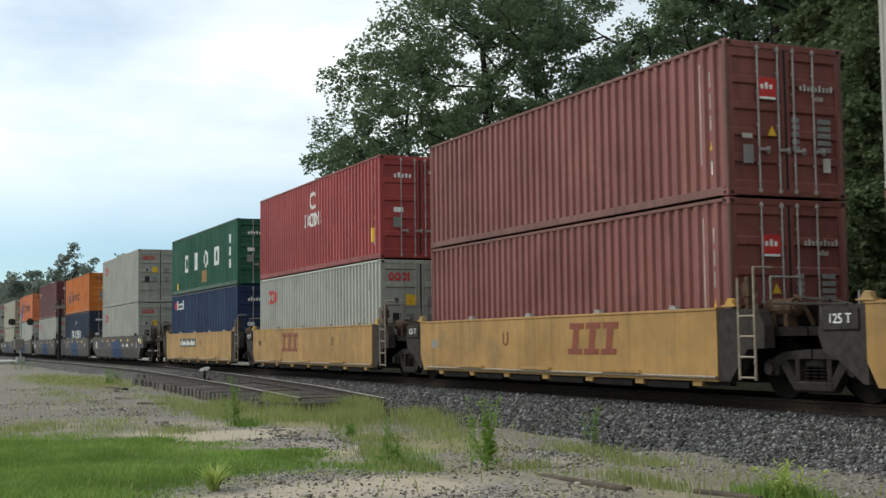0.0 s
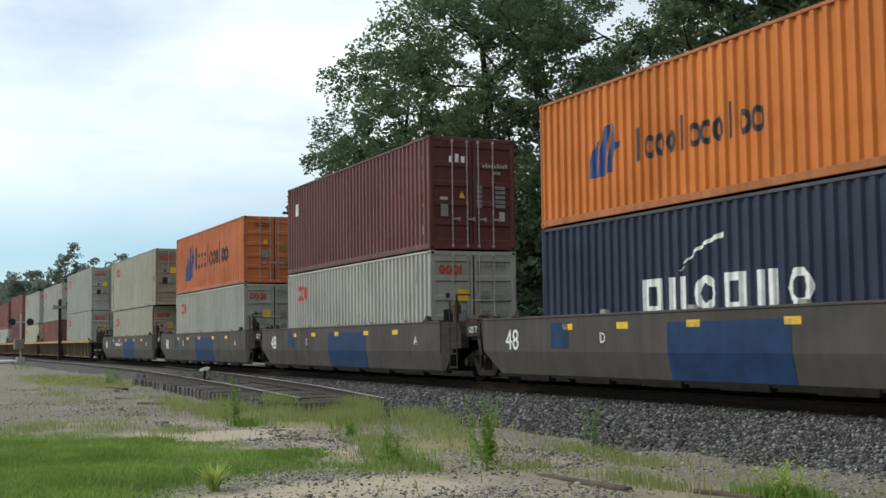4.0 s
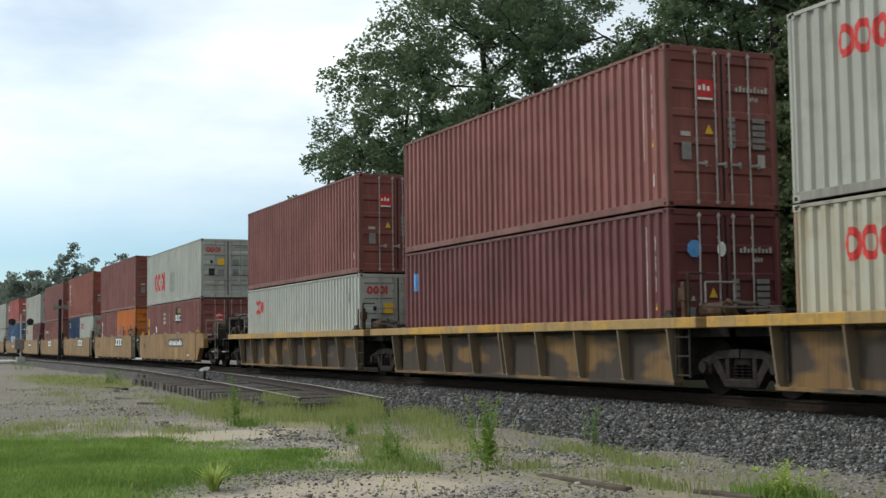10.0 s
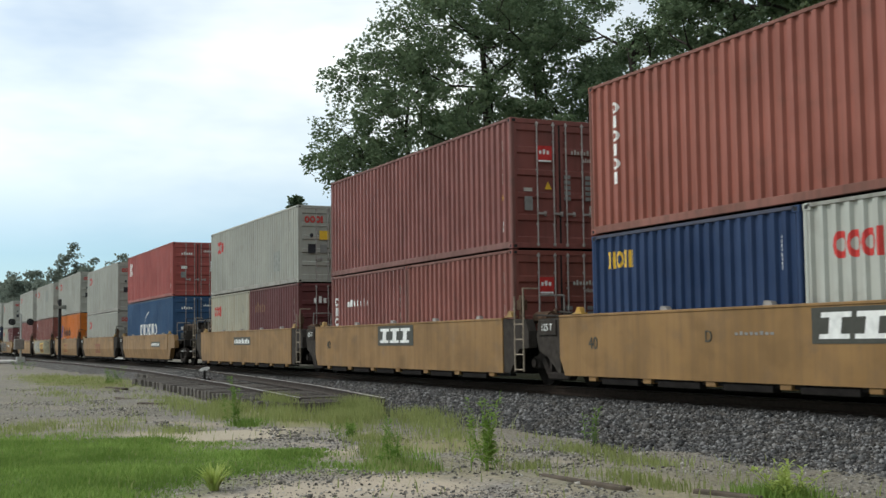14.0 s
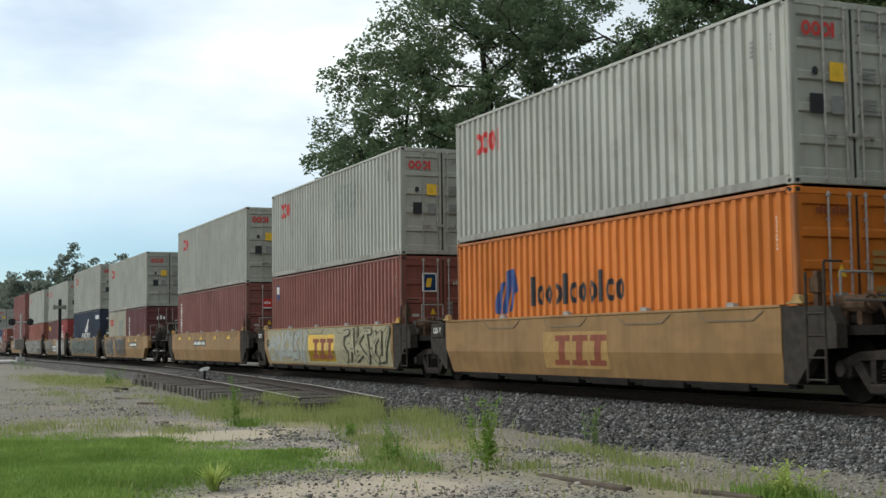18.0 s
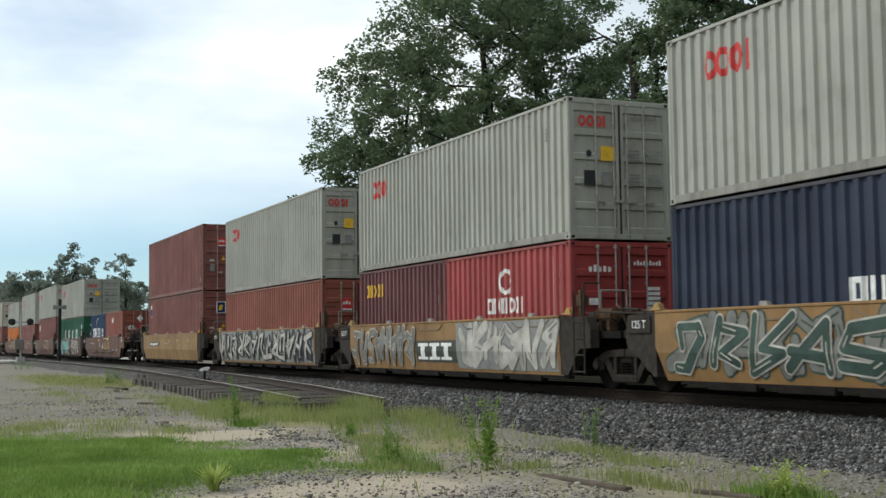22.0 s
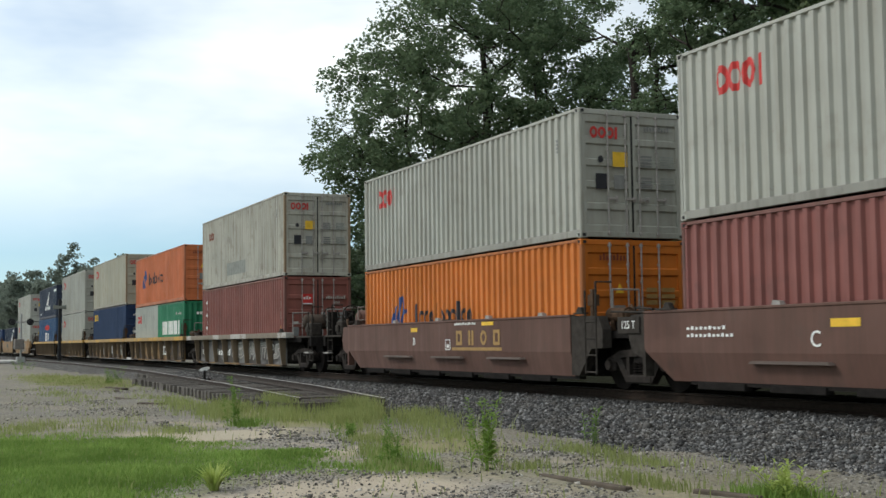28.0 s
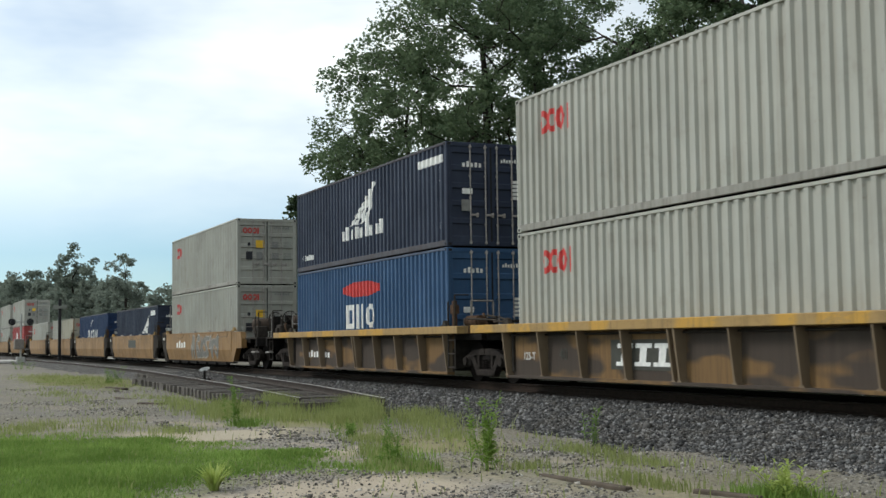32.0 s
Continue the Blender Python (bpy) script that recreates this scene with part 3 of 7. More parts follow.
def door_marks(ob, length, height, paint_name, marks):
    """Signs and data on the two doors."""
    x = length / 2
    def put(name, kind, ink, y0, y1, z0, z1, n=1, out=0.008):
        polys = outlines(kind, y0, y1, z0, z1, n)
        mk = part(name, flat_mark(polys, ink, (kind, round(y0, 3), round(y1, 3), round(z0, 3), round(z1, 3), n), "x"), ob, "", Matrix.Translation((x + out, 0, 0)))
        if len(polys) > 1:
            mk["kind"] = "stuff"
    h = height
    p = (h - 0.40) / 5
    if paint_name in ("silver", "cream", "white", "worn"):
        put("logo_mark", "rings", "red", -0.98, -0.22, h - 0.60, h - 0.36, 4, 0.004)
        put("data_mark", "bars", "grey", 0.30, 0.92, h - 0.40, h - 0.30, 9, -0.012)
        put("yellow_placard", "rect", "yellow", -0.46, -0.12, 0.14 + 3 * p - 0.02, 0.14 + 3 * p + 0.28, 1, 0.006)
        put("dark_placard", "rect", "black", -0.86, -0.60, 0.12 + 2 * p - 0.02, 0.12 + 2 * p + 0.29, 1, 0.006)
        put("grey_placard", "rect", "grey", -0.44, -0.20, 0.12 + 2 * p - 0.01, 0.12 + 2 * p + 0.27, 1, 0.006)
        put("emblem_mark", "blob", "black", -0.80, -0.68, 0.14 + 3 * p + 0.05, 0.14 + 3 * p + 0.19, 1, 0.004)
        for k in (2, 3):
            put("data_panel", "stack", "grey", 0.20, 0.46, 0.13 + k * p, 0.13 + k * p + 0.26, 4, 0.004)
            put("data_panel", "stack", "stain", 0.66, 0.98, 0.13 + k * p, 0.13 + k * p + 0.26, 5, 0.004)
    elif paint_name in ("brown", "maroon", "brick", "rust"):
        inks, kinds = [m[0] for m in marks], [m[1] for m in marks]
        if "sky" in inks:           # a blue and a white disc
            put("blue_disc", "blob", "sky", -0.84, -0.54, h - 0.86, h - 0.56, 1, 0.006)
            put("white_disc", "blob", "white", -0.20, -0.02, h - 0.84, h - 0.58, 1, 0.006)
        elif "diamond" in kinds:       # hazard diamonds over a red placard
            put("hazard_sign", "diamond", "white", -0.40, -0.02, h - 0.66, h - 0.24, 1, 0.006)
            put("hazard_sign", "blob", "white", -0.88, -0.54, h - 1.12, h - 0.86, 1, 0.006)
            put("red_placard", "rect", "red", -0.40, -0.02, h - 1.16, h - 0.68, 1, 0.006)
            put("white_bar", "rect", "white", -0.40, -0.02, h - 1.22, h - 1.17, 1, 0.006)
        elif "blue" in inks:        # a square placard with a slanted stripe
            put("white_placard", "rect", "white", -0.62, -0.20, h - 0.96, h - 0.46, 1, 0.006)
            put("blue_placard", "rect", "patch", -0.59, -0.23, h - 0.93, h - 0.49, 1, 0.0085)
            put("emblem_mark", "slanted", "yellow", -0.52, -0.30, h - 0.84, h - 0.60, 1, 0.011)
        elif "stack" in kinds or paint_name == "maroon":
            put("word_mark", "bars", "white", -0.66, -0.16, h - 0.66, h - 0.44, 3, 0.006)
        else:
            put("red_placard", "rect", "red", -0.56, -0.20, h - 0.92, h - 0.60, 1, 0.006)
            put("word_mark", "bars", "white", -0.52, -0.24, h - 0.79, h - 0.68, 3, 0.0095)
            put("white_bar", "rect", "white", -0.54, -0.22, h - 0.96, h - 0.92, 1, 0.008)
        put("data_mark", "bars", "chalk", 0.29, 1.02, h - 0.77, h - 0.66, 9, 0.005)
        put("data_mark", "bars", "chalk", 0.60, 0.80, h - 0.93, h - 0.84, 4, 0.005)
        put("data_panel", "stack", "grey", 0.10, 0.26, h - 1.80, h - 1.20, 5, 0.005)
        put("data_panel", "stack", "grey", 0.64, 0.92, h - 1.80, h - 1.20, 5, 0.005)
        put("grey_placard", "rect", "grey", -0.90, -0.70, h - 2.05, h - 1.74, 1, 0.006)
        put("white_label", "rect", "chalk", 0.74, 0.90, h - 2.14, h - 1.90, 1, 0.006)
        put("white_label", "rect", "chalk", -0.92, -0.71, h - 1.63, h - 1.55, 1, 0.006)
        put("warning_sign", "triangle", "yellow", -0.40, -0.22, h - 1.57, h - 1.40, 1, 0.006)
    elif paint_name in ("orange", "amber"):
        put("word_mark", "bars", "darkred", -0.80, -0.10, h - 0.42, h - 0.28, 9, -0.012)
        put("warning_sign", "triangle", "yellow", -0.46, -0.26, 1.52, 1.72, 1, 0.006)
        put("grey_placard", "rect", "grey", -0.50, -0.24, 0.98, 1.28, 1, 0.006)
        put("data_panel", "stack", "gold", 0.26, 0.52, h - 1.30, h - 0.92, 3, 0.005)
        put("data_panel", "stack", "gold", 0.62, 0.94, h - 1.30, h - 0.92, 3, 0.005)
        put("data_panel", "stack", "gold", 0.30, 0.90, h - 1.84, h - 1.48, 3, 0.005)
    else:
        put("data_mark", "bars", "white", 0.28, 0.96, h - 0.48, h - 0.38, 9, -0.012)
        put("data_mark", "bars", "white", -0.78, -0.22, h - 0.62, h - 0.48, 5, -0.012)
        put("white_label", "rect", "white", -0.80, -0.52, 1.30, 1.44, 1, 0.006)
        put("data_panel", "stack", "white", 0.60, 0.90, 1.2, 1.7, 5, -0.012)
        put("grey_placard", "rect", "grey", -0.82, -0.56, 0.88, 1.16, 1, 0.006)


def container(length, height, paint_name, marks=(), closed_end=False, note=""):
    """One container at the origin. marks: (ink, kind, x0, x1, z0, z1, count), from its centre and floor."""
    mat = P[paint_name]
    size = {6.058: "twenty-foot", 12.192: "forty-foot", 13.716: "forty-five-foot"}[length]
    ob = thing("shipping_container", size + " " + LABELS[paint_name] + (note and " " + note), "container", "containers on the train")
    hl = length / 2
    inner = 12.192 / 2
    side = side_mesh(length, height, mat)
    part("side_panel", side, ob)
    part("side_panel", side, ob, "", pose(0, 0, 0, 0, 0, 180))
    part("roof", roof_mesh(length, mat), ob, "", pose(0, 0, height))
    part("underframe", block_mesh(("underframe", length), GRIME, (-hl + 0.05, hl - 0.05, -1.14, 1.14, 0.03, 0.14)), ob)
    for y in (-CW / 2, CW / 2 - 0.06):
        part("top_rail", block_mesh(("top_rail", length, height, y), DIRTY[paint_name] if paint_name != "silver" else mat, (-hl + 0.1, hl - 0.1, y, y + 0.06, height - 0.065, height - 0.004)), ob)
        part("bottom_rail", block_mesh(("bottom_rail", length, y), DIRTY[paint_name], (-hl + 0.1, hl - 0.1, y + 0.002, y + 0.058, 0.02, 0.16)), ob)
    for x in (-hl, hl - 0.10):
        for y in (-CW / 2, CW / 2 - 0.10):
            part("corner_post", block_mesh(("corner_post", length, height, x, y), P["creamrust"] if paint_name in ("cream", "worn") else DIRTY[paint_name] if paint_name in ("orange", "amber", "brown", "rust", "brick") else mat, (x + 0.002, x + 0.098, y + 0.002, y + 0.098, 0.1, height - 0.1), c=0.02), ob)
            for z in (0.0, height - 0.118):
                bx = -hl if x < 0 else hl - 0.178
                by = -CW / 2 if y < 0 else CW / 2 - 0.162
                part("corner_casting", casting_mesh(mat), ob, "", Matrix.Translation((bx, by, z)))
    ends = [(1, not closed_end), (-1, closed_end)]
    for s, doors in ends:
        flip = pose(0, 0, 0, 0, 0, 0 if s > 0 else 180)
        base = flip @ Matrix.Translation((hl, 0, 0))
        if not doors:
            part("front_panel", end_mesh(height, mat), ob, "", base)
            part("end_header", block_mesh(("end_header", height), mat, (-0.09, -0.005, -1.13, 1.13, height - 0.115, height - 0.01)), ob, "", base)
            part("end_sill", block_mesh(("end_sill",), mat, (-0.09, -0.005, -1.13, 1.13, 0.02, 0.15)), ob, "", base)
            continue
        part("door_header", block_mesh(("door_header", height), mat, (-0.09, -0.005, -1.13, 1.13, height - 0.115, height - 0.01)), ob, "", base)
        part("door_sill", block_mesh(("door_sill",), mat, (-0.09, -0.005, -1.13, 1.13, 0.02, 0.13)), ob, "", base)
        part("door_seal", block_mesh(("door_seal", height), RUBBER_HOLE, (-0.05, -0.012, -0.022, 0.022, 0.13, height - 0.11), c=0.0), ob, "", base)
        for y in (-0.575, 0.575):
            leaf = part("door", door_mesh(height, P["creamdoor"] if length > 13 else mat), ob, "", base @ Matrix.Translation((-0.022, y, 0)))
            rods = ROD
            for k in (0.0, 0.415) if y < 0 else (-0.415, 0.0):
                part("lock_rod", rod_mesh(height, rods), leaf, "", Matrix.Translation((0, k, 0)))
    if closed_end:
        for name, kind, y0, y1, z0, z1, n in (("emblem_disc", "ring", -0.22, 0.34, 1.10, 1.72, 1), ("emblem_disc", "blob", -0.06, 0.18, 1.29, 1.53, 1), ("data_mark", "blocks", -0.62, 0.70, height - 0.62, height - 0.49, 9)):
            mk = part(name, flat_mark(outlines(kind, y0, y1, z0, z1, n), "white", ("end", kind, y0, n), "x"), ob, "", Matrix.Translation((hl - 0.019, 0, 0)))
            mk["kind"] = "stuff"
    else:
        door_marks(ob, length, height, paint_name, marks)
    if length > 13:
        for x in (-6.1, 6.1):
            for y in (-1.222, 1.16):
                part("inner_post", block_mesh(("inner_post", height, x, y), P["creamrust"], (x - 0.09, x + 0.09, y, y + 0.062, 0.12, height - 0.06), c=0.01), ob, "rusty inner post")
        for x in (-6.48, 6.48):
            part("lettering", lettering("45", 0.42, INK["black"]), ob, "", Matrix.Translation((x, -1.225, 1.35)))
    auto = []
    if paint_name in ("brown", "maroon", "brick", "rust", "red", "coral"):
        auto = [("chalk", "rect", hl - 0.80, hl - 0.745, height - 2.0, height - 0.28, 1), ("chalk", "stack", hl - 0.52, hl - 0.42, height - 1.45, height - 0.36, 3),
                ("white", "rect", hl - 0.51, hl - 0.41, 0.40, 0.62, 1), ("yellow", "triangle", hl - 0.54, hl - 0.40, height - 1.78, height - 1.58, 1)]
    elif paint_name in ("silver", "cream", "white", "worn"):
        auto = [("grey", "stack", hl - 0.52, hl - 0.45, height - 0.75, height - 0.45, 4), ("grey", "stack", hl - 0.95, hl - 0.88, height - 0.80, height - 0.5, 4)]
    else:
        auto = [("white", "stack", hl - 0.50, hl - 0.44, height - 0.95, height - 0.40, 8), ("white", "rect", hl - 0.50, hl - 0.44, 0.45, 0.62, 1)]
    for i, (ink, kind, x0, x1, z0, z1, n) in enumerate((*marks, *auto)):
        polys = outlines(kind, x0, x1, z0, z1, n)
        mk = part("marking", fluted_mark(length, polys, ink, (kind, round(x0, 3), round(x1, 3), round(z0, 3), round(z1, 3), n)), ob, "", Matrix.Translation((0, -0.002 * i, 0)))
        if len(polys) > 1:
            mk["kind"] = "stuff"
    return ob


# ---- articulated well cars: x along the car from the middle of a well, z from the rails ----
def truck(parent, x, m=None):
    """A two-axle truck with cast side frames, springs and a bolster."""
    def frame_mesh():
        s = Shape()
        # top chord, sloping arms and bottom of the cast frame, set round two windows
        for a in (-1, 1):
            s.prism([(a * 0.02, 0.78), (a * 0.62, 0.74), (a * 1.08, 0.58), (a * 1.08, 0.44), (a * 0.82, 0.50), (a * 0.56, 0.62), (a * 0.02, 0.64)], -0.09, 0.09)
            s.prism([(a * 0.62, 0.66), (a * 0.78, 0.58), (a * 0.42, 0.16), (a * 0.26, 0.16)], -0.08, 0.08)
            s.prism([(a * 0.30, 0.64), (a * 0.40, 0.64), (a * 0.40, 0.30), (a * 0.30, 0.30)], -0.08, 0.08)
            s.box(a * 0.92 - 0.14, a * 0.92 + 0.14, -0.11, 0.11, 0.36, 0.62, 0.03)
            s.tube((a * 0.92, -0.17, 0.48), (a * 0.92, -0.10, 0.48), 0.10, n=10)
        s.box(-0.44, 0.44, -0.10, 0.10, 0.14, 0.30, 0.03)
        return s.mesh("side_frame", TRUCKSTEEL)
    def spring_mesh():
        s = Shape()
        for i in (-1, 0, 1):
            for k in range(5):
                s.tube((i * 0.17, 0, 0.31 + k * 0.05), (i * 0.17, 0, 0.335 + k * 0.05), 0.075, 0.06, n=8)
        return s.mesh("spring_pack", WHEEL)
    def wheelset_mesh():
        s = Shape()
        s.tube((0, -1.0, 0), (0, 1.0, 0), 0.085, n=10)
        for y in (-1, 1):
            s.tube((0, y * 0.69, 0), (0, y * 0.72, 0), 0.505, n=28)
            s.tube((0, y * 0.72, 0), (0, y * 0.83, 0), 0.48, 0.472, n=28)
            s.tube((0, y * 0.83, 0), (0, y * 0.86, 0), 0.19, 0.14, n=14)
        return s.mesh("wheelset", WHEEL)
    t = part("truck", cached(("bolster",), lambda: Shape().box(-0.22, 0.22, -1.05, 1.05, 0.50, 0.74, 0.03).tube((0, 0, 0.74), (0, 0, 0.86), 0.26, n=14).mesh("truck", GRIME)), parent, "black cast-steel two-axle truck", Matrix.Translation((x, 0, 0)))
    for y in (-1.0, 1.0):
        part("side_frame", cached(("side_frame",), frame_mesh), t, "", Matrix.Translation((0, y, 0)))
        part("spring_pack", cached(("spring_pack",), spring_mesh), t, "", Matrix.Translation((0, y, 0)))["kind"] = "stuff"
    for a in (-0.92, 0.92):
        w = part("wheelset", cached(("wheelset",), wheelset_mesh), t, "", Matrix.Translation((a, 0, 0.48)))
        WHEELS[a > 0].append(w)
    return t


TRUCKSTEEL = plain("sooty_cast_steel", (0.031, 0.026, 0.023), 0.9, 0.0, 0.35, 8.0, 0.25, 0.08)
WHEEL = plain("dark_wheel_steel", (0.012, 0.010, 0.009), 0.9, 0.0, 0.3, 8.0, 0.15, 0.05)
WHEELS = {False: [], True: []}


def ladder_mesh(mat=DUST):
    s = Shape()
    for x in (-0.2, 0.2):
        s.tube((x, 0, 0.30), (x, 0, 2.05 if x > 0 else 1.90), 0.022, n=6)
    for z in (0.34, 0.66, 0.98, 1.30):
        s.tube((-0.2, 0, z), (0.2, 0, z), 0.016, n=6)
    s.tube((0.2, 0, 2.05), (0.2, 0.35, 2.05), 0.018, n=6)
    return s.mesh("ladder", mat)


def handrail_mesh():
    s = Shape()
    for y in (-0.95, -0.35):
        s.tube((0, y, 1.3), (0, y, 2.12), 0.02, n=6)
    s.tube((0, -0.95, 2.12), (0, -0.35, 2.12), 0.02, n=6)
    s.tube((0, -0.95, 1.75), (0, -0.35, 1.75), 0.016, n=6)
    return s.mesh("handrail", GRAB)


def brake_wheel_mesh():
    s = Shape()
    n = 16
    for i in range(n):
        a, b = 2 * math.pi * i / n, 2 * math.pi * (i + 1) / n
        s.tube((0, 0.27 * math.cos(a), 0.27 * math.sin(a)), (0, 0.27 * math.cos(b), 0.27 * math.sin(b)), 0.02, n=5)
    for i in range(5):
        a = 2 * math.pi * i / 5
        s.tube((0.04, 0, 0), (0, 0.27 * math.cos(a), 0.27 * math.sin(a)), 0.014, n=5)
    s.tube((0.0, 0, 0), (0.14, 0, 0), 0.035, n=8)
    return s.mesh("brake_wheel", DUST)


def guide_mesh(mat):
    s = Shape()
    s.prism([(-0.12, 0.0), (0.12, 0.0), (0.07, 0.09), (-0.02, 0.11)], -0.05, 0.05)
    s.box(-0.18, 0.18, -0.07, 0.07, -0.03, 0.0, 0.005)
    return s.mesh("container_guide", mat)


TANPANEL = plain("rust_stained_panel", (0.135, 0.072, 0.036), 0.8, 0, 0.4, 4.0)
CAR_LABELS = {"yellow": "yellow steel articulated well car unit with worn lettering", "tan": "tan steel articulated well car unit",
              "ochre": "faded ochre steel well car unit with grimy sides", "grey": "dark grey steel well car unit with blue repaint patch",
              "boxbrown": "brown steel articulated well car unit", "ribbed": "ribbed brown well car unit with scuffed yellow-tan top chord"}


def well_car(style, pitch, first, last, marks=(), pads=True, pale=False):
    """One unit of an articulated well car; first: its +x end has a coupler, last: its -x end has one and a truck."""
    mat = C[style]
    ob = thing("well_car", CAR_LABELS[style], "railcar", "units of the train")
    grow = (pitch - 15.65) / 2           # wells for longer boxes
    # the ends of the painted wall
    a, b = {"yellow": -6.32, "tan": -7.05, "grey": -8.55, "boxbrown": -7.0}.get(style, -6.35), 5.95 + grow
    tr, tl = pitch / 2, -pitch / 2
    lean = style in ("ochre", "grey") or (style == "boxbrown")
    top = 1.45
    if style == "ribbed":
        a, b = -6.40, 6.40
        web = cached(("web", a, b, pale), lambda: Shape().box(a, b, -1.25, -1.20, 0.22, 1.16).mesh("web", C["palegrey"] if pale else mat))
        part("web", web, ob)
        part("web", web, ob, "", pose(a + b, 0, 0, 0, 0, 180))
        cha, chb = -8.05 + 0.12, 7.25
        chord = cached(("chord", pale), lambda: Shape().box(cha, chb, -1.52, -1.22, 1.13, 1.31, 0.012).mesh("top_chord", C["palechord"] if pale else C["chord"]))
        low = cached(("lowchord",), lambda: Shape().box(a, b, -1.40, -1.20, 0.16, 0.22, 0.006).mesh("bottom_chord", mat))
        part("top_chord", chord, ob, "scuffed yellow top chord")
        part("top_chord", chord, ob, "scuffed yellow top chord", pose(cha + chb, 0, 0, 0, 0, 180))
        part("bottom_chord", low, ob)
        part("bottom_chord", low, ob, "", pose(a + b, 0, 0, 0, 0, 180))
        rib = cached(("rib",), lambda: Shape().prism([(-0.022, 0.22), (0.022, 0.22), (0.022, 1.13), (-0.022, 1.13)], lambda z: -1.39 - 0.11 * (z - 0.22) / 0.91, -1.25).box(-0.06, 0.06, -1.395, -1.25, 0.22, 0.25).mesh("rib", C["rib"]))
        pipe = cached(("brake_pipe", "ribbed"), lambda: Shape().tube((a, -1.30, 1.07), (b, -1.30, 1.07), 0.022, n=6).mesh("brake_pipe", DUST))
        part("brake_pipe", pipe, ob)
        for x in (-6.36, -4.78, -3.19, -1.60, -0.09, 0.09, 1.60, 3.19, 4.78, 6.36):
            part("rib", rib, ob, "", Matrix.Translation((x, 0, 0)))
            part("rib", rib, ob, "", pose(x, 0, 0, 0, 0, 180))
        wall_y = -1.255
    else:
        knee = 0.72
        outer = (lambda z: -1.42 + (0.10 * (knee - z) / 0.5 if z < knee else 0.0)) if lean else (lambda z: -1.42)
        def wall():
            s = Shape()
            if lean:
                cut = 0.75 if style in ("grey", "boxbrown") else 0.22
                s.prism([(a, top), (a, 0.80), (a + 0.06, knee), (b, knee), (b, top)], -1.42, -1.30)
                s.prism([(a + 0.06, knee), (a + cut, 0.24), (b, 0.24), (b, knee)], outer, -1.28)
            else:
                s.prism([(a, top), (a, 0.60), (a + 0.20, 0.26), (b, 0.26), (b, top)], -1.42, -1.30)
            s.box(a, b, -1.435, -1.29, top - 0.05, top, 0.01)
            return s.mesh("side_wall", mat)
        def block():
            s = Shape()
            e = 1.02 if not first else 1.35
            s.prism([(b + 0.003, top - 0.02), (b + 0.003, 0.27), (b + 0.30, 0.27), (b + 0.75, 0.78), (b + e + 0.15, 0.80), (b + e + 0.15, 1.15), (b + e, top - 0.05)], -1.40, -1.20)
            return s.mesh("end_gusset", DUST if not first else mat)
        def tail():
            s = Shape()
            e = a - 1.0 if style not in ("grey", "boxbrown") else a - (0.35 if style == "grey" else 0.55)
            s.prism([(a - 0.003, top - 0.04), (e + 0.1, top - 0.06), (e, 1.02), (e + 0.1, 0.74), (e + 0.45, 0.62), (a - 0.10, 0.30), (a - 0.003, 0.30)], -1.40, -1.22)
            return s.mesh("tail_plate", DUST if not (last and style == "boxbrown") else mat)
        tp = cached(("tail", style, pitch, last and style == "boxbrown"), tail)
        part("tail_plate", tp, ob, "dark grimy end plate")
        part("tail_plate", cached(("tail", style, pitch, last and style == "boxbrown", "far"), lambda: mirrored(tp)), ob, "dark grimy end plate")
        w = cached(("wall", style, pitch), wall)
        g = cached(("gusset", style, pitch, first), block)
        part("side_wall", w, ob)
        part("side_wall", cached(("wall", style, pitch, "far"), lambda: mirrored(w)), ob)
        part("end_gusset", g, ob)
        part("end_gusset", cached(("gusset", style, pitch, first, "far"), lambda: mirrored(g)), ob)
        flange = block_mesh(("bottom_flange", pitch), GRIME, (a + 0.6, b + 0.2, -1.34, -1.2, 0.19, 0.25), c=0.0)
        part("bottom_flange", flange, ob)
        for i in range(6):
            x = a + 1.2 + (b - a - 1.8) * (i + 0.5) / 6
            part("floor_beam", block_mesh(("floor_beam",), GRIME, (-0.62, 0.62, -1.385, -1.22, 0.12, 0.235)), ob, "", Matrix.Translation((x, 0, 0)))
        if style == "yellow":
            for x, ln in ((-3.3, 1.2), (-0.2, 1.2), (3.1, 1.2)):
                part("wall_ledge", cached(("ledge", ln, style), lambda: Shape().prism([(-ln / 2 - 0.05, 0.36), (ln / 2 + 0.05, 0.36), (ln / 2, 0.41), (-ln / 2, 0.41)], -1.50, -1.41).mesh("wall_ledge", mat)), ob, "", Matrix.Translation((x, 0, 0)))
            part("brake_pipe", cached(("brake_pipe", style), lambda: Shape().tube((a + 0.4, -1.45, 0.33), (b, -1.45, 0.33), 0.024, n=6).mesh("brake_pipe", LADDER)), ob, "tan brake pipe")
        if style == "ochre":        # shallow pressed pockets under the wedges
            pocket = cached(("pocket",), lambda: Shape().prism([(-0.85, 1.36), (-0.60, 1.22), (0.60, 1.22), (0.85, 1.36), (0.85, 1.385), (0.60, 1.245), (-0.60, 1.245), (-0.85, 1.385)], -0.014, 0.0).mesh("pocket_rim", C["rib"]))
            for x in (-3.4, -0.6, 2.2, 4.7):
                part("pocket_rim", pocket, ob, "", Matrix.Translation((x, -1.42, 0)))
        part("bottom_flange", cached(("flangefar", pitch), lambda: mirrored(flange)), ob)
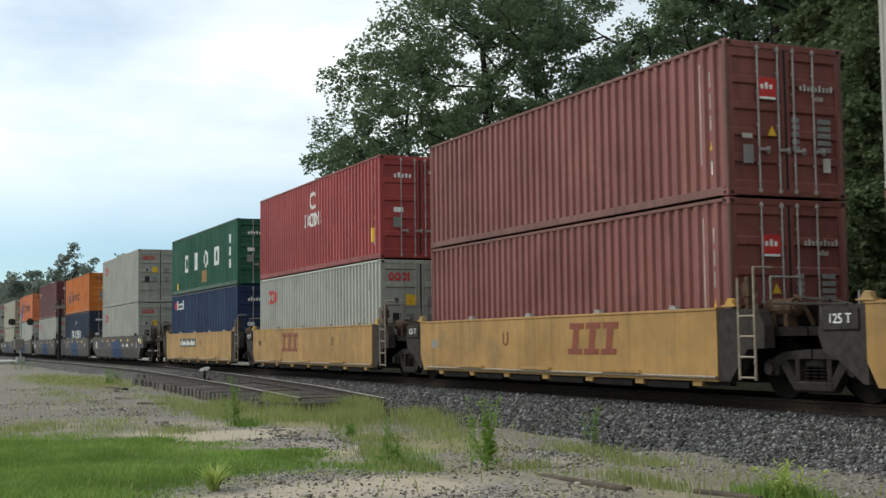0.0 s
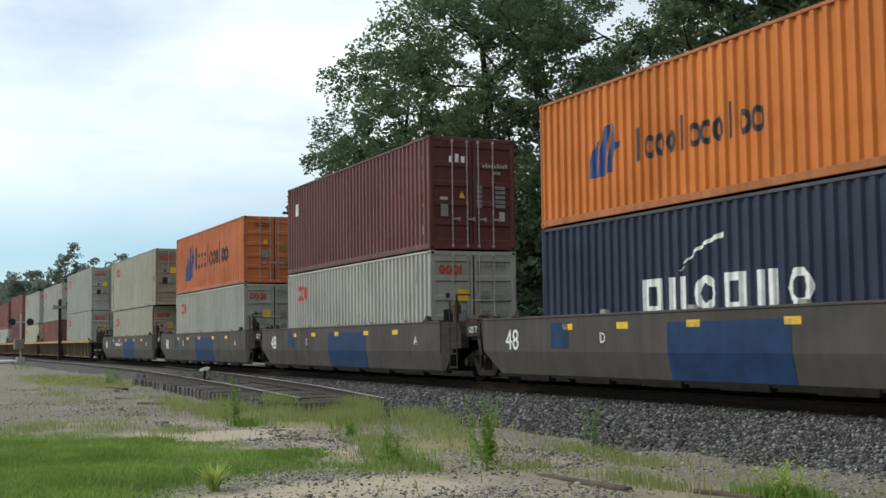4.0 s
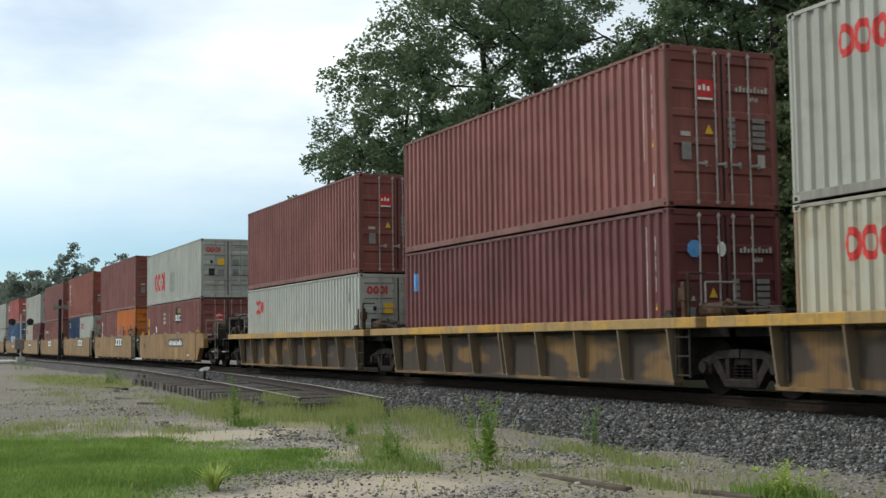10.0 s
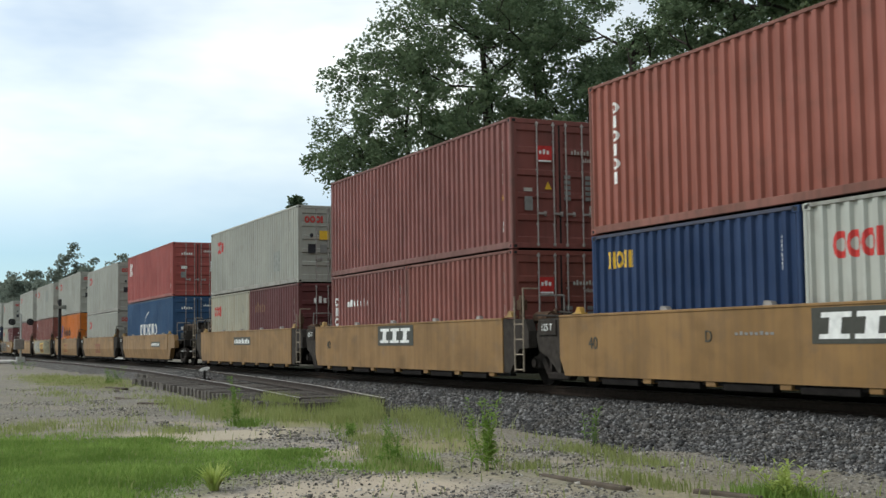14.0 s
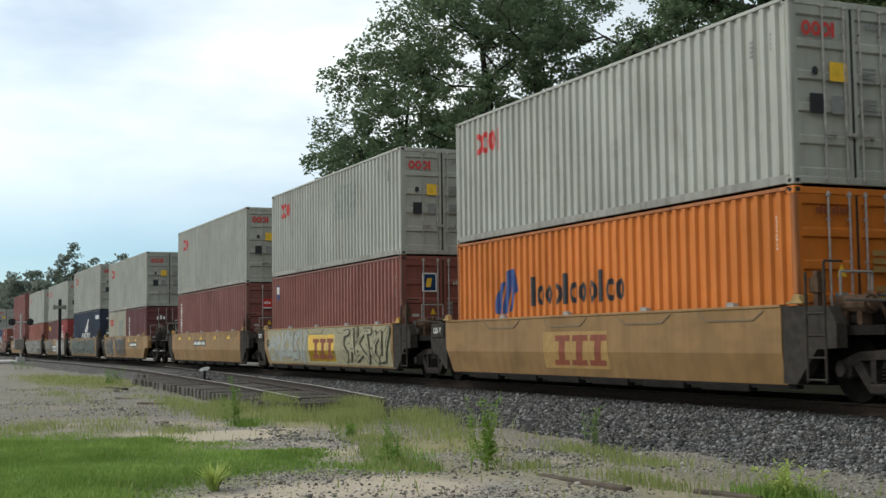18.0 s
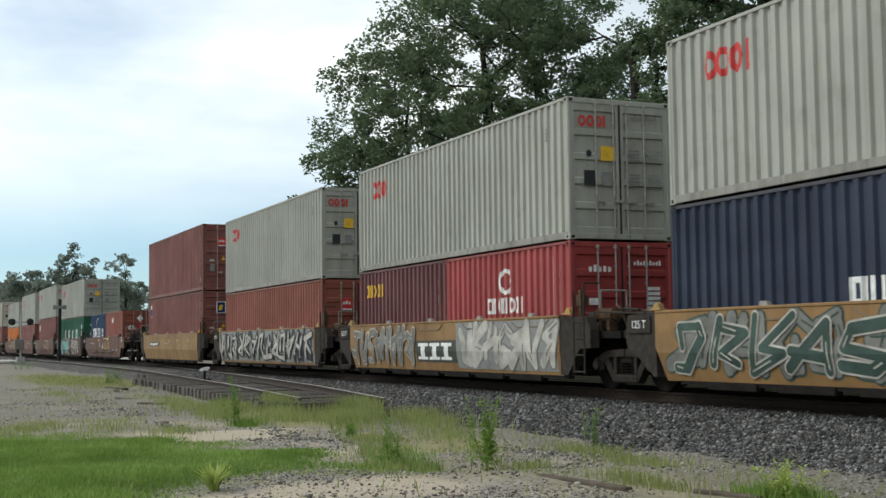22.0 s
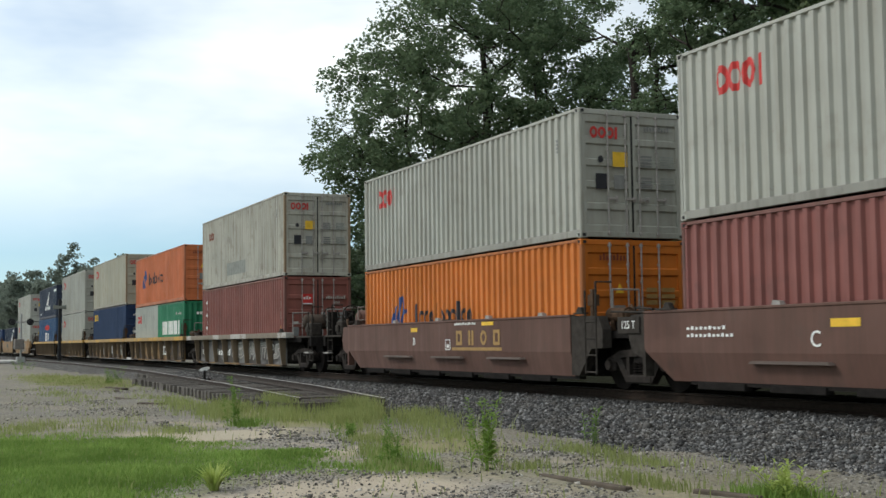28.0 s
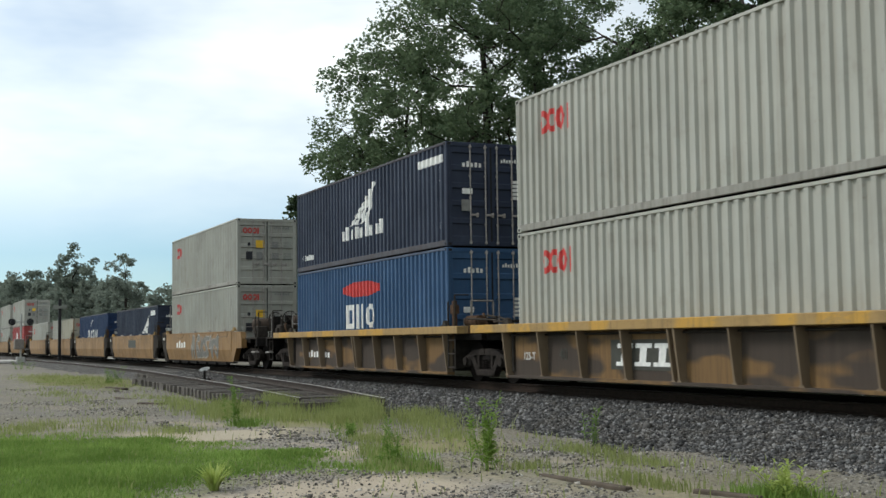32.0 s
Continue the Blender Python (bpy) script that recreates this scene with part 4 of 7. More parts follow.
        if pads:
            n = 7
            for i in range(n):
                x = a + 1.2 + (b - a - 1.8) * i / (n - 1)
                part("wall_foot", block_mesh(("wall_foot", style), mat, (-0.13, 0.13, -1.40, -1.24, 0.17, 0.26)), ob, "", Matrix.Translation((x, 0, 0)))
        wall_y = -1.422
        if style == "boxbrown":
            for x, ln in ((-3.08, 1.74), (0.08, 1.65), (3.15, 1.60)):
                part("wall_ledge", cached(("ledge", ln), lambda: Shape().prism([(-ln / 2 - 0.05, 0.555), (ln / 2 + 0.05, 0.555), (ln / 2, 0.60), (-ln / 2, 0.60)], -1.50, -1.38).mesh("wall_ledge", C["ledge"])), ob, "dusty narrow ledge", Matrix.Translation((x, 0, 0)))
            part("brake_pipe", cached(("brake_pipe",), lambda: Shape().tube((a + 0.9, -1.42, 0.40), (b, -1.42, 0.43), 0.018, n=6).mesh("brake_pipe", GALV)), ob, "thin pale brake pipe")
            part("label_frame", cached(("label_frame",), lambda: Shape().box(-0.14, 0.14, -1.426, -1.421, 0.75, 0.77).box(-0.14, 0.14, -1.426, -1.421, 0.98, 1.0).box(-0.14, -0.12, -1.426, -1.421, 0.77, 0.98).box(0.12, 0.14, -1.426, -1.421, 0.77, 0.98).box(-0.06, 0.06, -1.426, -1.421, 0.80, 0.88).mesh("label_frame", INK["white"])), ob, "white framed label", Matrix.Translation((0.08, 0, 0)))
            if first:
                part("access_panel", cached(("access_panel",), lambda: Shape().box(-0.30, 0.30, -0.012, 0.0, -0.30, 0.30, 0.004).mesh("access_panel", TANPANEL)), ob, "dusty tan access panel", Matrix.Translation((7.42 + grow, -1.402, 1.06)))
                part("label_frame", MESHES["label_frame",], ob, "white framed label", Matrix.Translation((6.95, 0.018, 0.38)))
    part("well_floor", block_mesh(("well_floor", pitch), GRIME, (-6.3 - grow, 6.3 + grow, -0.9, 0.9, 0.24, 0.33), c=0.0), ob)
    # container guides on the wall tops
    zt = 1.31 if style == "ribbed" else top
    yt = -1.38
    for x in (-6.3 - grow * 0.5, 6.3):
        for y in (yt, -yt):
            part("container_guide", cached(("guide", style), lambda: guide_mesh(C["chord"] if style in ("yellow", "tan", "ochre") else DUST)), ob, "", Matrix.Translation((x, y, zt + 0.03)))
    if style != "ribbed":
        for x in (-3.4, -0.6, 2.2, 4.7):
            part("locating_wedge", cached(("wedge",), lambda: Shape().prism([(-0.11, 0.0), (0.11, 0.0), (0.07, 0.06), (-0.08, 0.075)], -0.05, 0.05).mesh("locating_wedge", GRAB)), ob, "", Matrix.Translation((x, -1.36, top)))
    # the end structures over the trucks
    for s, x, coupled in ((1, tr, first), (-1, tl, last)):
        lo, hi = (6.25 + grow, tr - 0.02) if s > 0 else (6.25 + grow, -tl - 0.02)
        deck = block_mesh(("end_deck", pitch, s), GRIME, (s * lo if s > 0 else -hi, hi if s > 0 else -lo, -1.15, 1.15, 0.98, 1.12), c=0.0)
        part("end_deck", deck, ob)
        sill = block_mesh(("centre_sill", pitch, s), GRIME, (s * lo if s > 0 else -hi, hi if s > 0 else -lo, -0.3, 0.3, 0.86, 1.0), c=0.0)
        part("centre_sill", sill, ob)
        plate = block_mesh(("bulkhead", pitch, s), GRIME if style != "ribbed" else DUST, (s * lo - 0.04, s * lo + 0.04, -1.3, 1.3, 0.3, 1.15), c=0.0)
        part("bulkhead", plate, ob)
        if coupled:
            e = s * (abs(x) + 1.55)
            xa, xb = sorted((x + s * 0.0, e))
            part("end_platform", block_mesh(("end_platform", pitch, s), DUST, (xa, xb, -1.35, 1.35, 1.12, 1.18), c=0.01), ob)
            part("end_beam", block_mesh(("end_beam", pitch, s), GRIME, (e - 0.08, e + 0.08, -1.35, 1.35, 0.85, 1.14), c=0.01), ob)
            part("draft_sill", block_mesh(("draft_sill", pitch, s), GRIME, (xa, xb, -0.24, 0.24, 0.66, 1.0), c=0.01), ob)
            part("coupler", block_mesh(("coupler", pitch, s), DUST, (min(e, e + s * 0.66), max(e, e + s * 0.66), -0.11, 0.11, 0.72, 0.94), (min(e + s * 0.42, e + s * 0.70), max(e + s * 0.42, e + s * 0.70), -0.18, 0.16, 0.68, 0.98), c=0.03), ob)
            tank = cached(("tank", style == "boxbrown"), lambda: Shape().tube((0, -0.55, 0), (0, 0.45, 0), 0.24, n=24).tube((0, -0.62, 0), (0, -0.55, 0), 0.14, 0.24, n=24).tube((0, 0.45, 0), (0, 0.52, 0), 0.24, 0.14, n=24).mesh("air_tank", C["boxbrown"] if style == "boxbrown" else TANK, True))
            part("air_tank", tank, ob, "sooty cylindrical air tank", Matrix.Translation((x - s * 0.35, -0.35, 1.66)))
            part("tank_cradle", cached(("cradle",), lambda: Shape().box(-0.06, 0.06, -0.5, -0.42, 0, 0.34).box(-0.06, 0.06, 0.3, 0.38, 0, 0.34).mesh("tank_cradle", GRIME)), ob, "", Matrix.Translation((x - s * 0.35, -0.35, 1.12)))
            part("brake_wheel", cached(("brake_wheel",), brake_wheel_mesh), ob, "", pose(e - s * 0.25, -0.55, 1.82, 0, 0, 0 if s < 0 else 180))
            part("brake_housing", block_mesh(("brake_housing",), GRIME, (-0.1, 0.1, -0.14, 0.14, 0, 0.8), c=0.02), ob, "", Matrix.Translation((e - s * 0.1, -0.55, 1.14)))
            for k in (-1.25, 1.25):
                part("ladder", cached(("ladder", style in ("yellow", "tan")), lambda: ladder_mesh(LADDER if style in ("yellow", "tan") else DUST)), ob, "", Matrix.Translation((e - s * 0.28, k, 0.05)))
            part("handrail", cached(("handrail",), handrail_mesh), ob, "", Matrix.Translation((e - s * 0.08, 0.2, -0.1)))
            part("handrail", cached(("handrail",), handrail_mesh), ob, "", Matrix.Translation((x - s * 0.95, -0.2, -0.15)))
            part("air_pipe", cached(("air_pipe",), arch_mesh), ob, "bent rusty air pipe", Matrix.Translation((x + s * 0.45, -0.95, 1.18)))
            part("reservoir", cached(("reservoir",), lambda: Shape().box(-0.26, 0.26, -0.2, 0.2, 0.0, 0.42, 0.04).box(-0.12, 0.12, -0.28, -0.2, 0.1, 0.3, 0.02).tube((-0.2, 0, 0.42), (-0.2, 0, 0.62), 0.05, n=8).mesh("reservoir", DUST)), ob, "dusty brake valve block", Matrix.Translation((x + s * 0.75, -0.95, 1.18)))
            part("step_plate", block_mesh(("step_plate",), GRAB, (-0.24, 0.24, -0.06, 0.10, 0.0, 0.05), c=0.008), ob, "pale worn step", Matrix.Translation((e - s * 0.28, -1.34, 0.62)))
            part("hose", cached(("hose",), hose_mesh), ob, "black rubber air hose", pose(e + s * 0.1, 0.35, 0, 0, 0, 0 if s > 0 else 180))
        elif s > 0:
            part("ladder", cached(("ladder", style in ("yellow", "tan")), lambda: ladder_mesh(LADDER if style in ("yellow", "tan") else DUST)), ob, "", Matrix.Translation((6.70 + grow, -1.40, 0)))
            part("handrail", cached(("handrail",), handrail_mesh), ob, "", Matrix.Translation((6.62 + grow, 0.1, -0.2)))
            part("brake_cylinder", cached(("brake_cylinder",), lambda: Shape().tube((-0.32, -0.95, 1.42), (0.30, -0.95, 1.42), 0.14, n=14).tube((0.30, -0.95, 1.42), (0.36, -0.95, 1.42), 0.10, n=12).box(-0.2, -0.1, -1.05, -0.85, 1.12, 1.34, 0.01).box(0.1, 0.2, -1.05, -0.85, 1.12, 1.34, 0.01).mesh("brake_cylinder", RUSTY)), ob, "rusty brake cylinder", Matrix.Translation((7.05 + grow, 0, 0)))
            part("air_pipe", cached(("air_pipe",), arch_mesh), ob, "bent rusty air pipe", Matrix.Translation((7.15 + grow, -0.75, 1.14)))
            part("end_post", block_mesh(("end_post",), RUSTY, (-0.05, 0.05, -0.05, 0.05, 0.0, 0.62), (-0.10, 0.10, -0.08, 0.08, 0.30, 0.52)), ob, "", Matrix.Translation((6.62 + grow, -1.28, 1.30)))
            part("valve_box", block_mesh(("valve_box",), GRIME, (-0.22, 0.22, -0.5, 0.1, 1.12, 1.5), c=0.03), ob, "", Matrix.Translation((7.0 + grow, -0.5, 0)))
            part("brake_pipe", cached(("brake_pipe",), pipe_mesh), ob, "", Matrix.Translation((tr, 0, 0)))
        else:
            part("walkway", block_mesh(("walkway", pitch), DUST, (-7.15 - grow, -6.4 - grow, -1.32, 1.32, 1.36, 1.40), c=0.005), ob)
            if style != "ribbed":
                part("number_box", block_mesh(("number_box",), DUST, (-0.36, 0.36, -0.02, 0.02, 1.06, 1.36), c=0.006), ob, "", Matrix.Translation((a - 0.5, -1.415, 0)))
    truck(ob, tr)
    if last:
        truck(ob, tl)
    if first and style == "grey":
        for ink, what, x0, x1, z0, z1 in (("yellow", "yellow placard", 0.62, 0.96, 1.02, 1.26), ("patch", "blue placard", 0.60, 0.98, 0.80, 1.00), ("white", "white label", 0.12, 0.38, 1.10, 1.30)):
            part("placard", flat_mark(outlines("rect", b + x0, b + x1, z0, z1), ink, ("placard", x0, b)), ob, what, Matrix.Translation((0, -1.401, 0)))
        part("label_frame", cached(("head_frame",), lambda: Shape().box(-0.14, 0.14, -0.005, 0.0, 0.0, 0.02).box(-0.14, 0.14, -0.005, 0.0, 0.23, 0.25).box(-0.14, -0.12, -0.005, 0.0, 0.02, 0.23).box(0.12, 0.14, -0.005, 0.0, 0.02, 0.23).mesh("label_frame", INK["white"])), ob, "white framed label", Matrix.Translation((b - 0.35, -1.422, 0.80)))
    # markings on the near wall
    for m in marks:
        if m[0] == "text":
            part("lettering", lettering(m[4], m[3], INK[m[5]]), ob, "", Matrix.Translation((m[1], wall_y - 0.006, m[2])))["kind"] = "stuff"
        else:
            ink, kind, x0, x1, z0, z1, n = m
            polys = outlines(kind, x0, x1, z0, z1, n)
            mk = part("marking", flat_mark(polys, ink, (kind, x0, x1, z0, z1, n), "y", lean), ob, "", Matrix.Translation((0, wall_y - (0.004 if kind != "rect" else 0.001), 0)))
            if len(polys) > 1:
                mk["kind"] = "stuff"
    if style != "ribbed" and not last:
        box_x = a - 0.5
        part("lettering", lettering("125 T", 0.20, INK["white"]), ob, "", Matrix.Translation((box_x, -1.44, 1.21)))["kind"] = "stuff"
    return ob, wall_y


def mirrored(me):
    """The same mesh on the far side."""
    c = me.copy()
    c.transform(Matrix.Diagonal((1, -1, 1, 1)))
    c.flip_normals()
    return c


def hose_mesh():
    s = Shape()
    pts = [(0.0, 0.85), (0.10, 0.62), (0.28, 0.44), (0.50, 0.40), (0.66, 0.46)]
    for (xa, za), (xb, zb) in zip(pts, pts[1:]):
        s.tube((xa, 0, za), (xb, 0, zb), 0.03, n=6)
    return s.mesh("hose", RUBBER_HOLE)


def pipe_mesh():
    s = Shape()
    pts = [(-0.9, 1.25), (-0.5, 1.55), (0.1, 1.50), (0.6, 1.42), (1.0, 1.25)]
    for (xa, za), (xb, zb) in zip(pts, pts[1:]):
        s.tube((xa, -0.75, za), (xb, -0.8, zb), 0.028, n=6)
    s.tube((-0.7, -1.2, 1.48), (0.9, -1.2, 1.42), 0.022, n=6)
    return s.mesh("brake_pipe", DUST)


def arch_mesh():
    """A pipe bent over the end gear, drawn out in one piece."""
    pts = [(0.42 * (-1 + 0.9 * (1 - math.cos(t))), 0.10 * math.sin(2 * t), 0.46 * math.sin(t)) for t in (math.pi * i / 9 for i in range(10))]
    s, k, r = Shape(), 6, 0.032
    rows, faces = [], []
    for i, p in enumerate(pts):
        d = (Vector(pts[min(i + 1, 9)]) - Vector(pts[max(i - 1, 0)])).normalized()
        u = d.cross(Vector((0, 1, 0))).normalized()
        v = d.cross(u)
        rows += [tuple(Vector(p) + (u * math.cos(a) + v * math.sin(a)) * r) for a in (2 * math.pi * j / k for j in range(k))]
    for i in range(9):
        faces += [(i * k + j, i * k + (j + 1) % k, (i + 1) * k + (j + 1) % k, (i + 1) * k + j) for j in range(k)]
    faces += [tuple(range(k)), tuple(range(9 * k, 10 * k))]
    return s.add(rows, faces).mesh("air_pipe", RUSTY)


def capsule(p, q, r, n=5):
    """A stroke with round ends."""
    a = math.atan2(q[1] - p[1], q[0] - p[0])
    out = [(q[0] + r * math.cos(a + t), q[1] + r * math.sin(a + t)) for t in (math.pi * (k / n - 0.5) for k in range(n + 1))]
    return out + [(p[0] + r * math.cos(a + t), p[1] + r * math.sin(a + t)) for t in (math.pi * (k / n + 0.5) for k in range(n + 1))]


STROKES = [
    [[(0.1, 0.0), (0.1, 1.0)], [(0.1, 0.9), (0.85, 0.75), (0.2, 0.45), (0.9, 0.0)]],
    [[(0.9, 0.9), (0.3, 1.0), (0.1, 0.65), (0.8, 0.4), (0.8, 0.1), (0.1, 0.0)]],
    [[(0.05, 0.0), (0.45, 1.0), (0.9, 0.05)], [(0.1, 0.4), (0.95, 0.3)]],
    [[(0.9, 0.85), (0.4, 1.0), (0.1, 0.5), (0.4, 0.0), (0.9, 0.2), (0.6, 0.5)]],
    [[(0.1, 1.0), (0.2, 0.05)], [(0.85, 0.95), (0.7, 0.0)], [(0.1, 0.45), (0.9, 0.6)]],
    [[(0.05, 1.0), (0.2, 0.1), (0.6, 0.0), (0.75, 0.5), (0.95, 1.0)]],
    [[(0.45, 0.0), (0.55, 0.95)], [(0.0, 0.9), (1.0, 1.0)], [(0.45, 0.4), (0.95, 0.3)]],
]


def graffiti(ob, wall_y, x0, x1, z0, z1, seed, fill, edge, n, lean, layer=0):
    """Sprayed shapes that nobody can read: fat crooked strokes with an outline behind them."""
    r = random.Random(seed)
    p, h = (x1 - x0) / n, z1 - z0
    back, front, line = [], [], []
    wide = min(0.085 * h + 0.015, 0.15 * p + 0.015) * (0.72 if layer else 1.0)
    for i in range(n):
        flip, turned, low, high = r.random() < 0.5, r.random() < 0.55, r.uniform(0.06, 0.16), r.uniform(0.84, 0.95)
        for path in r.choice(STROKES):
            pts = []
            for u, v in path:
                u = (1 - u if flip else u) + r.uniform(-0.17, 0.17)
                v = min(1.0, max(0.0, (1 - v if turned else v) + r.uniform(-0.17, 0.17)))
                u += 0.35 * (v - 0.5)
                pts.append((x0 + (i + 0.08 + 0.88 * u) * p, z0 + h * (low + (high - low) * v)))
            for a, b in zip(pts, pts[1:]):
                k = wide * r.uniform(0.75, 1.3)
                back.append(capsule(a, b, k + 0.035))
                front.append(capsule(a, b, k))
                if r.random() < 0.4:
                    line.append(capsule((a[0] + 0.3 * k, a[1] + 0.3 * k), (0.4 * a[0] + 0.6 * b[0], 0.4 * a[1] + 0.6 * b[1]), 0.014, 3))
    for polys, ink, lift, what in ((back, edge, 0.003, "sprayed outlines of graffiti"), (front, fill, 0.012, "sprayed fill of graffiti"), (line, edge, 0.021, "thin sprayed lines of graffiti")):
        g = part("graffiti", flat_layers(over_knee(polys) if lean else polys, INK[ink], lean), ob, what, Matrix.Translation((0, wall_y - lift - 0.024 * layer, 0)))
        g["kind"] = "stuff"


def flat_layers(polys, mat, lean):
    s = Shape()
    for i, poly in enumerate(polys):
        y = -0.00006 * i
        s.add([(x, y + lean_y(z, lean), z) for x, z in poly], [tuple(range(len(poly)))])
    return s.mesh("graffiti", mat)


# ---- the train: units from the head of the view back along the line ----
LOW, HIGH = 2.591, 2.896
L40, L20, L45 = 12.192, 6.058, 13.716
FLOOR = 0.35


def oo(z):      # small red row of marks near the box's upper corner; z: its height
    return ("red", "rings", -5.05, -3.60, z - 0.93, z - 0.42, 4)


def sail_and_word(dx, z0, k=1.0):     # blue sail and a dark word
    return [("blue", "sail", -4.2 + dx, -4.2 + dx + 1.35 * k, z0, z0 + 1.15 * k, 1), ("black", "word", -2.93 + 0.5 * k + dx, -2.93 + 0.5 * k + dx + 4.4 * k, z0 - 0.39 + 0.6 * k, z0 - 0.39 + 1.32 * k, 11)]


def stroke_and_word(x0, x1, z0):          # white word with a stroke over it
    return [("white", "caps", x0, x1, z0, z0 + 0.62, 6), ("white", "swoosh", x0 + 0.24 * (x1 - x0), x0 + 0.5 * (x1 - x0), z0 + 0.72, z0 + 1.3, 1)]


S1 = lambda h: (L40, h, "silver", [oo(h)])
CR = lambda h: (L40, h, "cream", [oo(h)])
B = lambda name, h, *marks: (L40, h, name, list(marks))
VERT = lambda x, h: ("white", "column", x, x + 0.24, 0.9, h - 0.4, 6)
SMALL = ("red", "rings", -2.4, -1.25, 1.72, 2.13, 4)      # the row on a twenty-foot box

